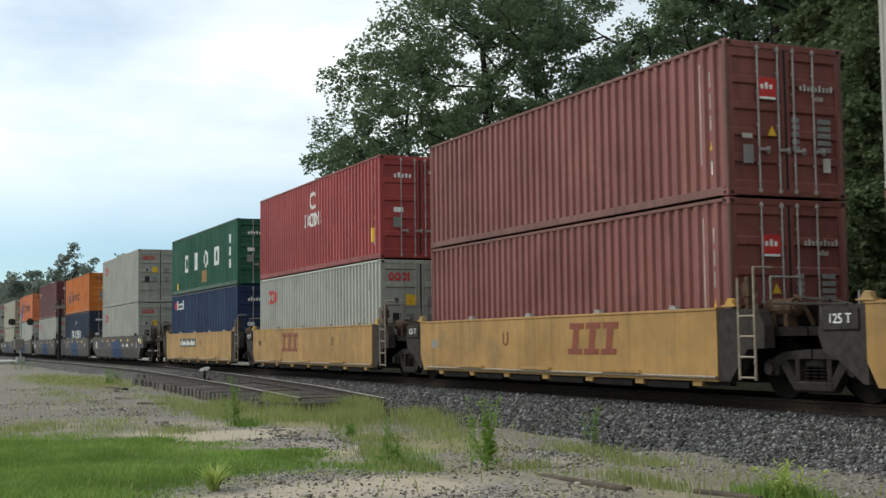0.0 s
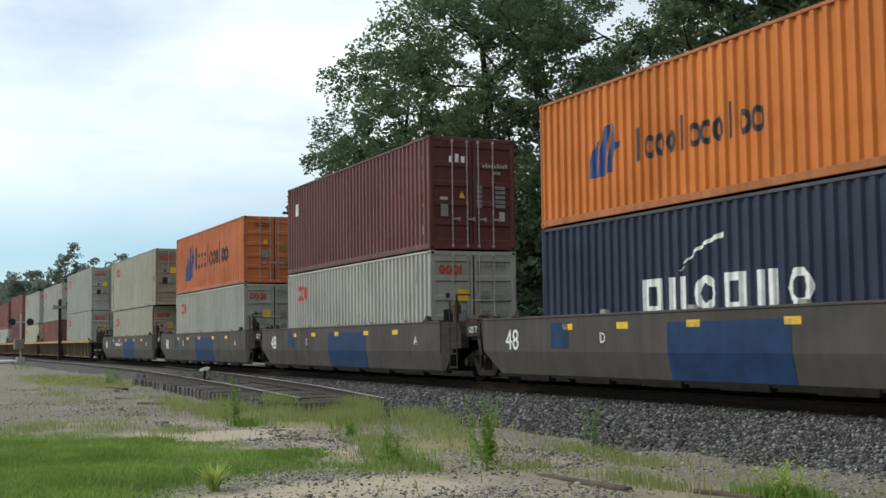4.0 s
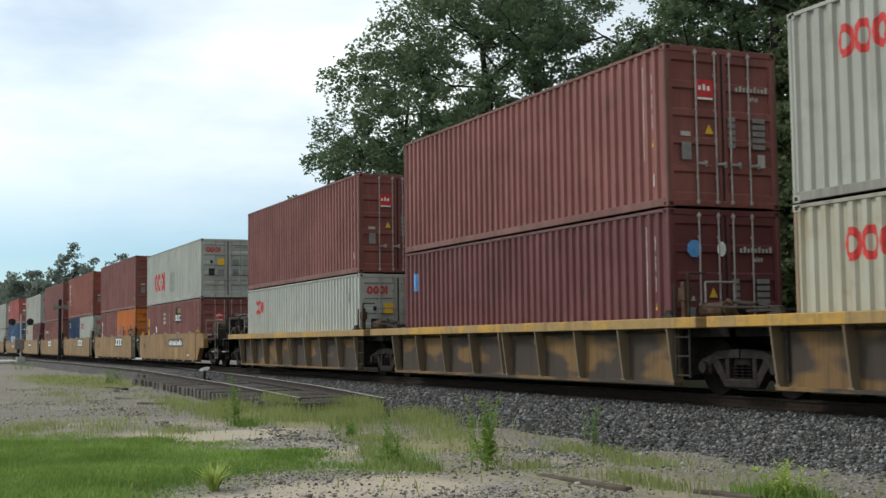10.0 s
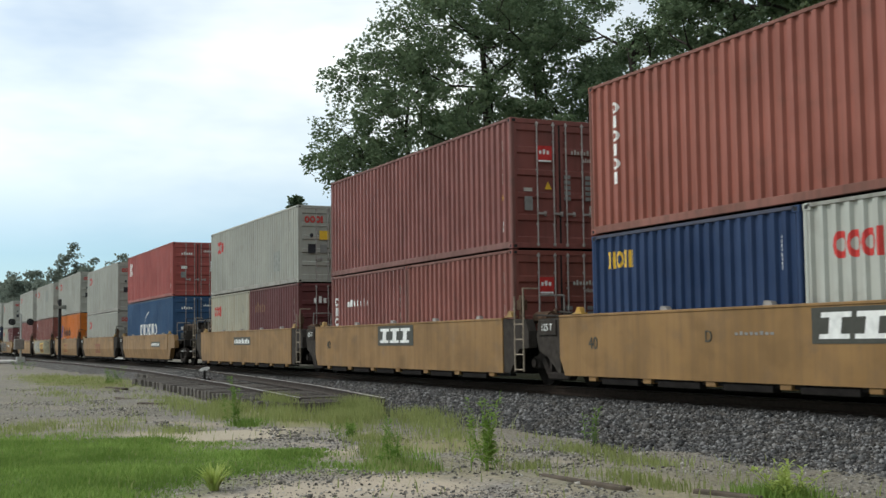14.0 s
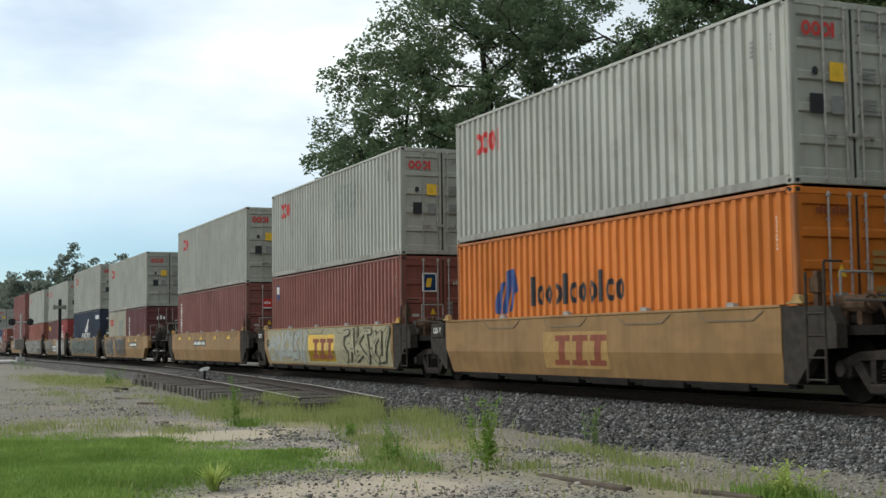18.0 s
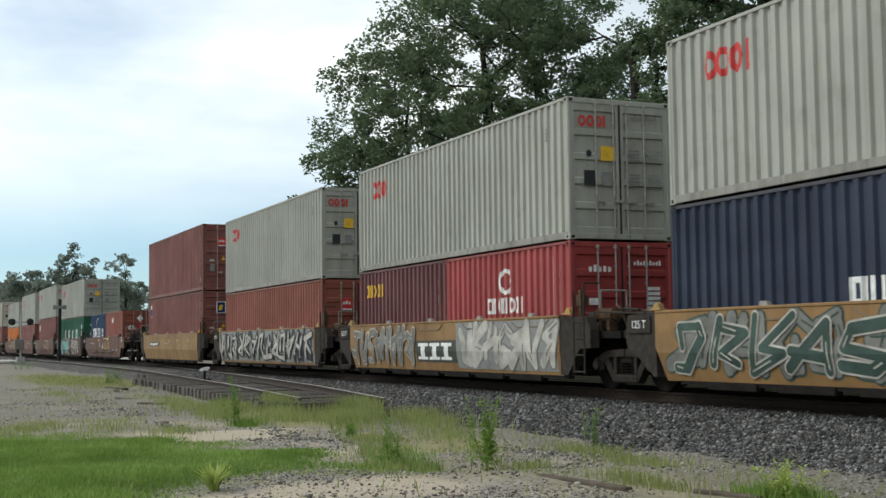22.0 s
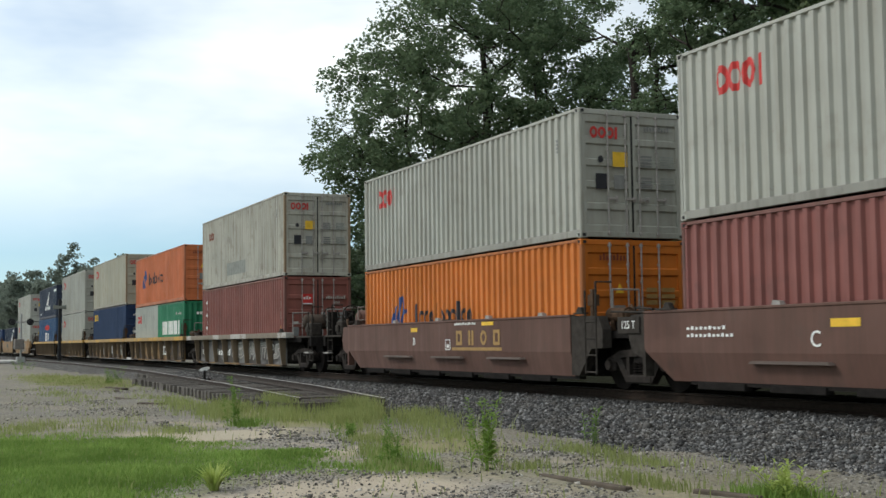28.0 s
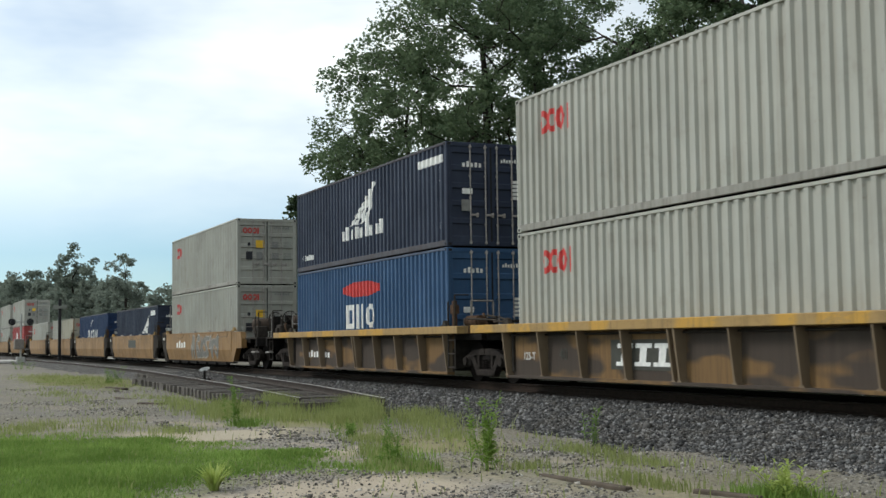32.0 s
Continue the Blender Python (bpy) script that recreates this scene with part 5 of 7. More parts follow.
# x of the loaded box's leading end at the start, lower boxes from the tail to the head of the unit, upper box
LOADS = [
    (-0.90, [B("brick", LOW)], S1(HIGH)),
    (-16.55, [B("brown", HIGH)], B("brown", LOW)),
    (-32.26, [S1(HIGH)], B("red", HIGH, ("white", "ring", -0.22, 0.36, 1.95, 2.55, 1), ("white", "caps", -0.85, 1.0, 1.42, 1.85, 8), ("yellow", "rect", 5.3, 5.6, 0.5, 0.9, 1))),
    (-47.76, [B("navy", HIGH, ("red", "rect", -5.43, -5.07, 2.25, 2.55, 1), ("white", "word", -4.97, -3.52, 2.2, 2.62, 5))],
     B("green", LOW, ("white", "caps", -3.35, 4.2, 0.95, 1.72, 4), ("white", "stack", 4.75, 5.0, 0.7, 2.2, 3), ("gold", "rect", 0.1, 1.0, 0.35, 0.85, 1), ("yellow", "rect", -4.9, -4.6, 0.2, 0.5, 1))),
    (-68.85, [S1(HIGH)], S1(HIGH)),
    (-86.85, [B("slate", HIGH, *stroke_and_word(-2.33, 2.4, 1.05))], B("amber", LOW, *sail_and_word(0, 0.8, 0.85))),
    (-104.92, [S1(HIGH)], B("maroon", HIGH, ("white", "rect", -5.2, -4.9, 1.9, 2.3, 1))),
    (-122.90, [S1(HIGH)], B("orange", LOW, *sail_and_word(0, 0.55, 1.35))),
    (-140.90, [CR(LOW)], (L45, HIGH, "cream", [("red", "rings", -5.05, -3.60, 1.95, 2.45, 4)])),
    (-162.04, [S1(HIGH)], S1(HIGH)),
    (-177.64, [B("brown", LOW)], S1(HIGH)),
    (-193.39, [CR(LOW)], S1(HIGH)),
    (-208.86, [B("maroon", HIGH, ("sky", "rect", -5.6, -5.3, 1.9, 2.35, 1))], B("brown", HIGH)),
    (-224.55, [(L40, LOW, "white", [oo(LOW)])], B("brown", HIGH)),
    (-244.57, [(L20, LOW, "brown", [("yellow", "stack", -2.68, -2.46, 0.95, 2.1, 2), ("white", "rect", -0.75, -0.52, 1.2, 1.5, 1), ("chalk", "stack", 1.1, 1.6, 1.6, 2.2, 3)]), (L20, LOW, "brown", [("black", "rect", -2.3, -1.0, 1.60, 2.34, 1), ("gold", "rect", -1.75, -1.08, 2.06, 2.28, 1), ("white", "caps", -2.15, -1.08, 1.70, 1.98, 6)])],
     (L40, LOW, "white", [("red", "rings", -4.1, -1.1, 0.62, 1.55, 4), ("stain", "rect", -0.4, 0.55, 0.5, 1.45, 1)])),
    (-260.18, [(L20, LOW, "brown", [("white", "column", -2.4, -2.18, 1.1, 2.1, 3)]), (L20, LOW, "amber", [("fadedblue", "sail", -2.4, -1.55, 1.08, 1.85, 1), ("black", "word", -1.0, 2.4, 1.08, 1.7, 11)])], B("brown", HIGH)),
    (-275.75, [(L20, LOW, "royal", [("yellow", "caps", -2.5, -1.58, 1.93, 2.25, 5)]), (L20, LOW, "white", [SMALL])], B("rust", HIGH, VERT(-5.3, HIGH))),
    (-291.28, [(L20, LOW, "brown", [("white", "column", -2.7, -2.5, 0.8, 2.0, 4), ("white", "bars", -1.6, 0.2, 1.65, 1.85, 7)]), (L20, LOW, "brick", [])], B("brown", HIGH)),
    (-306.89, [(L20, LOW, "cream", [SMALL]), (L20, LOW, "maroon", [("gold", "bars", -2.3, -0.9, 1.75, 2.1, 5)])], (L40, LOW, "silver", [oo(LOW), ("stain", "rect", 3.2, 4.0, 0.5, 1.2, 1)])),
    (-326.88, [B("blue", HIGH, *stroke_and_word(-2.14, 2.38, 1.05))], B("coral", LOW, ("white", "caps", -5.4, -4.62, 1.5, 2.2, 3))),
    (-342.50, [S1(LOW)], S1(HIGH)),
    (-358.25, [B("amber", HIGH, *sail_and_word(0.05, 1.2, 0.86))], S1(HIGH)),
    (-374.02, [B("brick", HIGH, ("blue", "rect", -5.55, -5.3, 2.1, 2.6, 1), ("white", "rect", -5.5, -5.35, 2.3, 2.55, 1))], (L40, HIGH, "silver", [oo(HIGH), ("stain", "rect", 0.6, 2.6, 1.4, 2.4, 1)])),
    (-389.72, [B("brown", HIGH, VERT(-5.5, HIGH))], S1(HIGH)),
    (-409.74, [(L20, LOW, "cream", [SMALL, ("stain", "rect", 0.5, 1.9, 0.6, 2.0, 1)]), (L20, LOW, "maroon", [("white", "column", -2.15, -1.9, 1.1, 2.2, 3)])], S1(HIGH)),
    (-425.49, [B("slate", HIGH, ("white", "fan", -0.8, 1.2, 1.5, 2.4, 1), ("white", "caps", -1.75, 1.87, 1.05, 1.45, 9), ("white", "blocks", 4.3, 5.7, 2.3, 2.55, 5))], S1(HIGH)),
    (-441.20, [(L20, LOW, "maroon", [("yellow", "caps", -2.5, -1.15, 1.85, 2.2, 5)]), (L20, LOW, "red", [("white", "ring", -0.2, 0.4, 1.6, 2.2, 1), ("white", "caps", -0.75, 1.0, 1.2, 1.55, 8)])], S1(HIGH)),
    (-456.83, [B("rust", LOW)], S1(HIGH)),
    (-473.05, [B("brown", HIGH, ("white", "rect", -5.55, -5.3, 2.0, 2.6, 1), ("blue", "rect", -5.52, -5.33, 2.05, 2.4, 1))], B("brown", HIGH)),
    (-493.18, [(L20, LOW, "royal", stroke_and_word(-2.05, 2.1, 1.08)), (L20, LOW, "rust", [("white", "diamond", -0.92, -0.54, 1.88, 2.26, 1), ("white", "blob", -0.5, -0.14, 1.92, 2.26, 1), ("red", "diamond", -0.74, -0.38, 1.56, 1.92, 1)])], None),
    (-508.74, [B("green", LOW, ("white", "caps", -3.9, 4.0, 1.0, 1.75, 4), ("white", "stack", 4.8, 5.1, 0.8, 2.2, 3))], S1(LOW)),
    (-524.51, [B("brown", HIGH, ("white", "rect", -5.5, -5.0, 1.9, 2.4, 1))], S1(LOW)),
    (-540.15, [B("brown", LOW)], S1(HIGH)),
    (-555.72, [B("amber", LOW, *sail_and_word(0.05, 0.9, 0.8))], S1(LOW)),
    (-575.87, [B("brick", HIGH, VERT(-5.4, HIGH))], (L40, HIGH, "worn", [("darkred", "rings", -5.05, -3.9, 2.0, 2.35, 4), ("stain", "rect", -2.0, 1.0, 0.4, 0.9, 1)])),
    (-591.74, [(L20, LOW, "white", [SMALL, ("stain", "rect", -2.55, -2.0, 0.25, 0.95, 1), ("stain", "rect", -0.85, -0.55, 1.75, 2.2, 1)]), (L20, LOW, "emerald", [("white", "blocks", -1.95, 2.1, 1.08, 1.72, 9), ("chalk", "bars", 1.1, 2.5, 2.0, 2.12, 8)])], B("orange", LOW, *sail_and_word(0.05, 0.95, 0.85))),
    (-607.11, [B("royal", HIGH, ("yellow", "caps", -5.6, -4.13, 2.15, 2.55, 5))], CR(HIGH)),
    (-623.32, [S1(HIGH)], S1(HIGH)),
    (-639.23, [B("blue", HIGH, ("red", "blob", -1.6, 1.5, 1.92, 2.35, 1), ("white", "caps", -1.3, 1.2, 1.0, 1.7, 3))],
     B("slate", LOW, ("white", "fan", -1.0, 1.15, 1.1, 2.2, 1), ("white", "bars", -1.7, 1.9, 0.7, 1.1, 9), ("white", "rect", 4.3, 5.8, 2.1, 2.3, 1), ("white", "bars", -5.6, -4.4, 0.35, 0.55, 5))),
    (-659.29, [S1(HIGH)], S1(LOW)),
    (-674.95, [(L20, LOW, "slate", []), (L20, LOW, "slate", [("white", "fan", -1.2, 0.8, 1.2, 2.1, 1), ("white", "rect", 1.2, 2.4, 2.1, 2.35, 1)])], None),
    (-690.60, [B("royal", LOW, *stroke_and_word(-2.3, 2.3, 1.0))], None),
    (-706.25, [(L20, LOW, "silver", []), (L20, LOW, "cream", [])], None),
    (-721.90, [S1(LOW)], None),
    (-741.95, [B("red", LOW, ("white", "blob", -2.0, -0.6, 1.2, 2.0, 1))], S1(LOW)),
    (-757.60, [S1(LOW)], S1(LOW)),
    (-773.25, [S1(LOW)], S1(LOW)),
]

# railcars: how many units, paint, pitch
CARS = [(4, "yellow", 15.65), (5, "grey", 18.0), (5, "ribbed", 15.65), (5, "tan", 15.65), (5, "ochre", 15.65), (5, "ochre", 15.65), (5, "boxbrown", 15.65), (5, "ribbed", 15.65), (5, "ochre", 15.65), (3, "ochre", 15.65)]
NUM = [("plate", "rect", -3.29, -0.12, 0.84, 1.20, 1), ("white", "bars", -3.15, -0.25, 0.91, 1.13, 11)]
RED_MARK = lambda x0, x1, z0, z1: [("darkred", "beams", x0, x1, z0, z1, 3)]
PLATE = lambda x0: [("plate", "rect", x0, x0 + 2.5, 0.86, 1.38, 1), ("white", "beams", x0 + 0.12, x0 + 2.3, 0.93, 1.31, 3)]
YEL = [("yellow", "rect", x, x + 0.38, 1.15, 1.27, 1) for x in (-4.9, -2.9, -0.7, 1.8, 4.0)]
GREY_MARK = [("patch", "rect", -1.28, 1.96, 0.25, 1.24, 1), ("patch", "rect", -5.4, -4.7, 0.8, 1.3, 1), ("text", -7.1, 0.95, 0.62, "48", "white"), ("text", 5.6, 0.98, 0.3, "A", "white")] + YEL
WALLS = {
    0: RED_MARK(1.1, 2.95, 0.68, 1.28), 1: RED_MARK(1.08, 2.95, 0.68, 1.28) + [("text", -1.6, 0.98, 0.42, "U", "darkred"), ("grey", "rect", -5.6, -5.3, 0.8, 1.0, 1)],
    2: RED_MARK(-2.74, -0.9, 0.68, 1.28) + [("text", 2.6, 0.98, 0.34, "E", "plate"), ("text", -5.4, 0.95, 0.30, "40", "plate")],
    3: NUM + [("text", 0.75, 1.0, 0.32, "A", "plate")],
    4: GREY_MARK + [("white", "bars", 2.41, 2.96, 0.86, 1.03, 3), ("white", "bars", 3.63, 4.44, 0.86, 1.03, 5), ("text", 0.2 - 2.4, 0.98, 0.2, "8", "white")],
    5: GREY_MARK + [("text", -3.4, 0.98, 0.28, "D", "white")], 6: GREY_MARK + [("text", -3.4, 0.98, 0.28, "E", "white")], 7: GREY_MARK + [("text", -3.6, 0.98, 0.30, "C", "white")], 8: GREY_MARK + [("white", "bars", -3.9, -2.4, 0.9, 1.1, 7), ("text", -1.9, 1.0, 0.28, "B", "white")],
    14: [("plate", "rect", 0.40, 3.50, 0.84, 1.22, 1), ("white", "bars", 0.55, 3.35, 0.92, 1.14, 10), ("gold", "rect", 1.75, 2.4, 0.3, 0.8, 1), ("text", -0.35, 1.0, 0.3, "B", "plate"), ("text", -5.75, 0.88, 0.34, "40", "plate"), ("chalk", "rect", 4.3, 4.75, 0.42, 0.52, 1)],
    15: PLATE(0.72) + [("text", -2.6, 0.98, 0.28, "C", "plate"), ("text", -5.75, 0.88, 0.34, "40", "plate")],
    16: PLATE(0.4) + [("text", -2.1, 0.98, 0.28, "D", "plate"), ("text", -5.75, 0.88, 0.34, "40", "plate"), ("grey", "bars", -1.4, -0.4, 1.0, 1.06, 8)],
    17: PLATE(-1.6) + [("text", -5.75, 0.88, 0.34, "40", "plate")], 18: [("plate", "rect", -1.5, 0.9, 0.9, 1.2, 1), ("white", "bars", -1.4, 0.8, 0.96, 1.14, 10)],
    19: [("plate", "rect", 1.98, 4.18, 0.83, 1.10, 1), ("white", "bars", 2.08, 4.08, 0.89, 1.05, 10)],
    20: RED_MARK(-1.11, 0.95, 0.47, 1.03), 21: [("gold", "rect", -1.5, 1.0, 0.40, 1.12, 1)] + RED_MARK(-1.11, 0.95, 0.46, 1.05),
    22: [("paleochre", "rect", -5.9, 5.8, 0.30, 1.40, 1), ("yellow", "rect", -1.3, 1.25, 0.38, 1.2, 1)] + RED_MARK(-0.93, 1.1, 0.46, 1.08) + [("text", -5.9, 0.95, 0.36, "40", "plate")],
    23: [("plate", "rect", -1.9, 0.4, 0.88, 1.12, 1), ("white", "bars", -1.8, 0.3, 0.93, 1.07, 10)] + YEL,
    24: [("plate", "rect", 2.4, 4.6, 0.84, 1.1, 1), ("white", "bars", 2.5, 4.5, 0.9, 1.05, 10), ("text", 1.75, 0.98, 0.34, "B", "darkred")] + YEL[3:],
    25: YEL[1:3], 26: [("grey", "rect", 1.0, 5.8, 0.32, 1.38, 1), ("plate", "rect", -1.45, 1.0, 0.45, 0.98, 1), ("white", "beams", -1.38, 0.75, 0.51, 0.92, 3)] + YEL[:1], 27: [("grey", "rect", -6.2, 5.85, 0.32, 1.40, 1)],
    28: [("plate", "rect", -4.6, -2.5, 0.88, 1.08, 1), ("white", "bars", -4.5, -2.6, 0.92, 1.05, 10), ("text", -2.15, 0.98, 0.26, "A", "plate")] + [("gold", "rect", x, x + 0.45, 1.06, 1.20, 1) for x in (-1.7, -0.1, 1.7, 4.0)] + [("stain", "bars", -1.1, 0.0, 0.98, 1.05, 9)],
    29: [("white", "bars", 3.7, 5.8, 0.64, 0.67, 14), ("gold", "caps", 0.63, 3.1, 0.84, 1.16, 4), ("gold", "rect", 0.35, 2.9, 0.74, 0.80, 1), ("white", "bars", 0.48, 1.67, 1.33, 1.39, 12), ("yellow", "rect", 1.95, 2.55, 1.30, 1.38, 1), ("text", -0.95, 0.98, 0.28, "A", "white"), ("yellow", "rect", -1.5, -1.1, 1.2, 1.3, 1), ("yellow", "rect", 1.8, 2.2, 1.24, 1.34, 1), ("white", "bars", -4.6, -3.4, 1.05, 1.1, 9)],
    30: [], 31: [("gold", "caps", 0.6, 3.2, 0.84, 1.16, 4), ("gold", "rect", 0.32, 2.95, 0.74, 0.81, 1), ("white", "bars", 0.48, 1.67, 1.33, 1.39, 12), ("yellow", "rect", 1.95, 2.55, 1.30, 1.38, 1)], 32: [("text", -2.52, 0.92, 0.34, "C", "white"), ("yellow", "rect", -2.2, -1.6, 1.1, 1.22, 1), ("white", "bars", -5.7, -4.6, 1.1, 1.16, 9), ("white", "bars", -5.7, -4.4, 0.98, 1.04, 11), ("yellow", "rect", 2.2, 2.8, 1.15, 1.25, 1)],
    33: [("gold", "caps", 0.57, 3.2, 0.86, 1.2, 4), ("gold", "rect", 0.32, 2.95, 0.74, 0.81, 1), ("white", "bars", 0.48, 1.67, 1.33, 1.39, 12), ("yellow", "rect", 1.95, 2.55, 1.30, 1.38, 1), ("text", -2.0, 0.95, 0.28, "B", "white"), ("yellow", "rect", -2.2, -1.8, 1.2, 1.3, 1)],
    34: [("text", -5.55, 0.62, 0.27, "125-T", "white"), ("white", "bars", -3.5, -1.0, 0.5, 0.75, 9)],
    35: [("white", "beams", 0.8, 2.7, 0.46, 0.88, 3), ("text", -5.55, 0.62, 0.22, "125-T", "white")], 36: [("plate", "rect", 0.5, 3.1, 0.4, 0.98, 1), ("white", "beams", 0.67, 2.7, 0.47, 0.90, 3), ("text", -5.55, 0.62, 0.22, "125-T", "white"), ("text", -4.1, 0.66, 0.30, "40", "plate")],
    37: [("plate", "rect", -2.3, 0.0, 0.4, 0.95, 1), ("white", "beams", -2.15, -0.3, 0.47, 0.88, 3), ("text", -5.55, 0.62, 0.22, "125-T", "white"), ("text", -4.1, 0.66, 0.34, "40", "plate")],
    38: [("white", "bars", -4.8, -2.6, 0.5, 0.72, 8)], 39: [("white", "bars", -4.0, -2.0, 0.8, 1.1, 4)], 40: [("plate", "rect", -1.0, 1.2, 0.8, 1.2, 1)],
}
SPRAY = {   # x0, x1, z0, z1, fill, outline, strokes
    22: [(-5.7, -1.5, 0.34, 1.38, "stain", "murk", 6), (1.9, 5.6, 0.34, 1.40, "paleochre", "plate", 6)],
    24: [(-5.9, -3.1, 0.34, 1.36, "black", "chalk", 5), (-2.2, 0.9, 0.34, 1.42, "black", "chalk", 6)],
    25: [(-5.9, 5.7, 0.34, 1.40, "murk", "olive", 13), (-5.8, 5.4, 0.34, 1.36, "olive", "chalk", 11)],
    26: [(1.2, 5.8, 0.34, 1.38, "chalk", "murk", 7), (-6.0, -1.6, 0.34, 1.36, "murk", "chalk", 8)],
    27: [(-6.1, 5.8, 0.34, 1.40, "black", "murk", 17), (-6.0, 5.7, 0.36, 1.36, "chalk", "black", 13)],
    30: [(-4.5, -0.2, 0.34, 1.40, "teal", "chalk", 6), (1.4, 5.0, 0.34, 1.42, "chalk", "murk", 6)],
    34: [(-0.8, 5.6, 0.40, 0.98, "murk", "chalk", 10)], 36: [(-2.8, -0.3, 0.38, 0.95, "murk", "chalk", 4), (4.2, 5.6, 0.4, 0.98, "murk", "chalk", 3)],
    35: [(-1.3, -0.35, 0.55, 0.88, "gold", "chalk", 3)], 39: [(-1.0, 4.0, 0.34, 1.3, "murk", "chalk", 6)],
}
# distance run by the train, by the second
RUN = [(0.0, 0.0), (8.0, 152.38), (16.0, 305.20), (24.0, 457.66), (32.0, 611.51)]
MOVING = []      # (thing, its place at the start)


def build_train():
    k = 0
    for units, style, pitch in CARS:
        for i in range(units):
            x0, lower, upper = LOADS[k]
            mid = x0 - L40 / 2
            car, wall_y = well_car(style, pitch, i == 0 and k > 0, i == units - 1, WALLS.get(k, ()), style in ("yellow", "tan"), k == 34)
            for j, (a, b, z0, z1, fill, edge, n) in enumerate(SPRAY.get(k, ())):
                graffiti(car, wall_y, a, b, z0, z1, 10 * k + j, fill, edge, n, style in ("ochre", "grey", "boxbrown"), j)
            MOVING.append((car, Vector((mid, TRACK, RAIL))))
            z = RAIL + FLOOR
            x = mid - (L20 / 2 + 0.03 if len(lower) == 2 else 0.0)
            for length, height, name, marks in lower:
                closed = name == "emerald"
                c = container(length, height, name, marks, closed, "in the well" if style != "ribbed" else "on the deck")
                MOVING.append((c, Vector((x, TRACK, z))))
                x += L20 + 0.06
            if upper:
                length, height, name, marks = upper
                c = container(length, height, name, marks, False, "stacked on top")
                MOVING.append((c, Vector((mid, TRACK, z + lower[0][1] + 0.022))))
            k += 1


build_train()


def motions():
    for ob, start in MOVING:
        walk(ob, [(t, Matrix.Translation(start + Vector((d, 0, 0)))) for t, d in RUN])
    # one pair of wheelsets is keyed to the turn of its wheels; all others take the same turning
    for lead, sets in WHEELS.items():
        x, rows = (0.92 if lead else -0.92), []
        for f in range(0, 961):
            t = f / FPS
            d = np.interp(t, [r[0] for r in RUN], [r[1] for r in RUN])
            rows.append((t, Matrix.Translation((x, 0, 0.48)) @ Matrix.Rotation(d / 0.48 % (2 * math.pi), 4, "Y")))
        walk(sets[0], rows)
        act, slot = sets[0].animation_data.action, sets[0].animation_data.action_slot
        for w in sets[1:]:
            w.rotation_mode = "QUATERNION"
            w.animation_data_create()
            w.animation_data.action = act
            w.animation_data.action_slot = slot


# ---- ground: one sheet from the camera to the horizon ----
def smooth(a, b, x):
    t = np.clip((x - a) / (b - a), 0, 1)
    return t * t * (3 - 2 * t)


def ground_z(x, y):
    """Height of the bare ground: level at the camera, a little higher along the track."""
    x, y = np.asarray(x, float), np.asarray(y, float)
    rise = 0.14 * smooth(10.2, 12.4, y) * smooth(-10, -30, x) + 0.06 * smooth(9.6, 11.5, y)
    near = smooth(-140, -60, x) * (1 - smooth(18, 30, y)) * smooth(-30, -5, y)
    wave = 0.03 * np.sin(0.9 * x + 1.3 * y) * np.sin(0.7 * y - 0.45 * x) + 0.018 * np.sin(2.3 * x - 1.1 * y + 1.0)
    return rise + near * wave


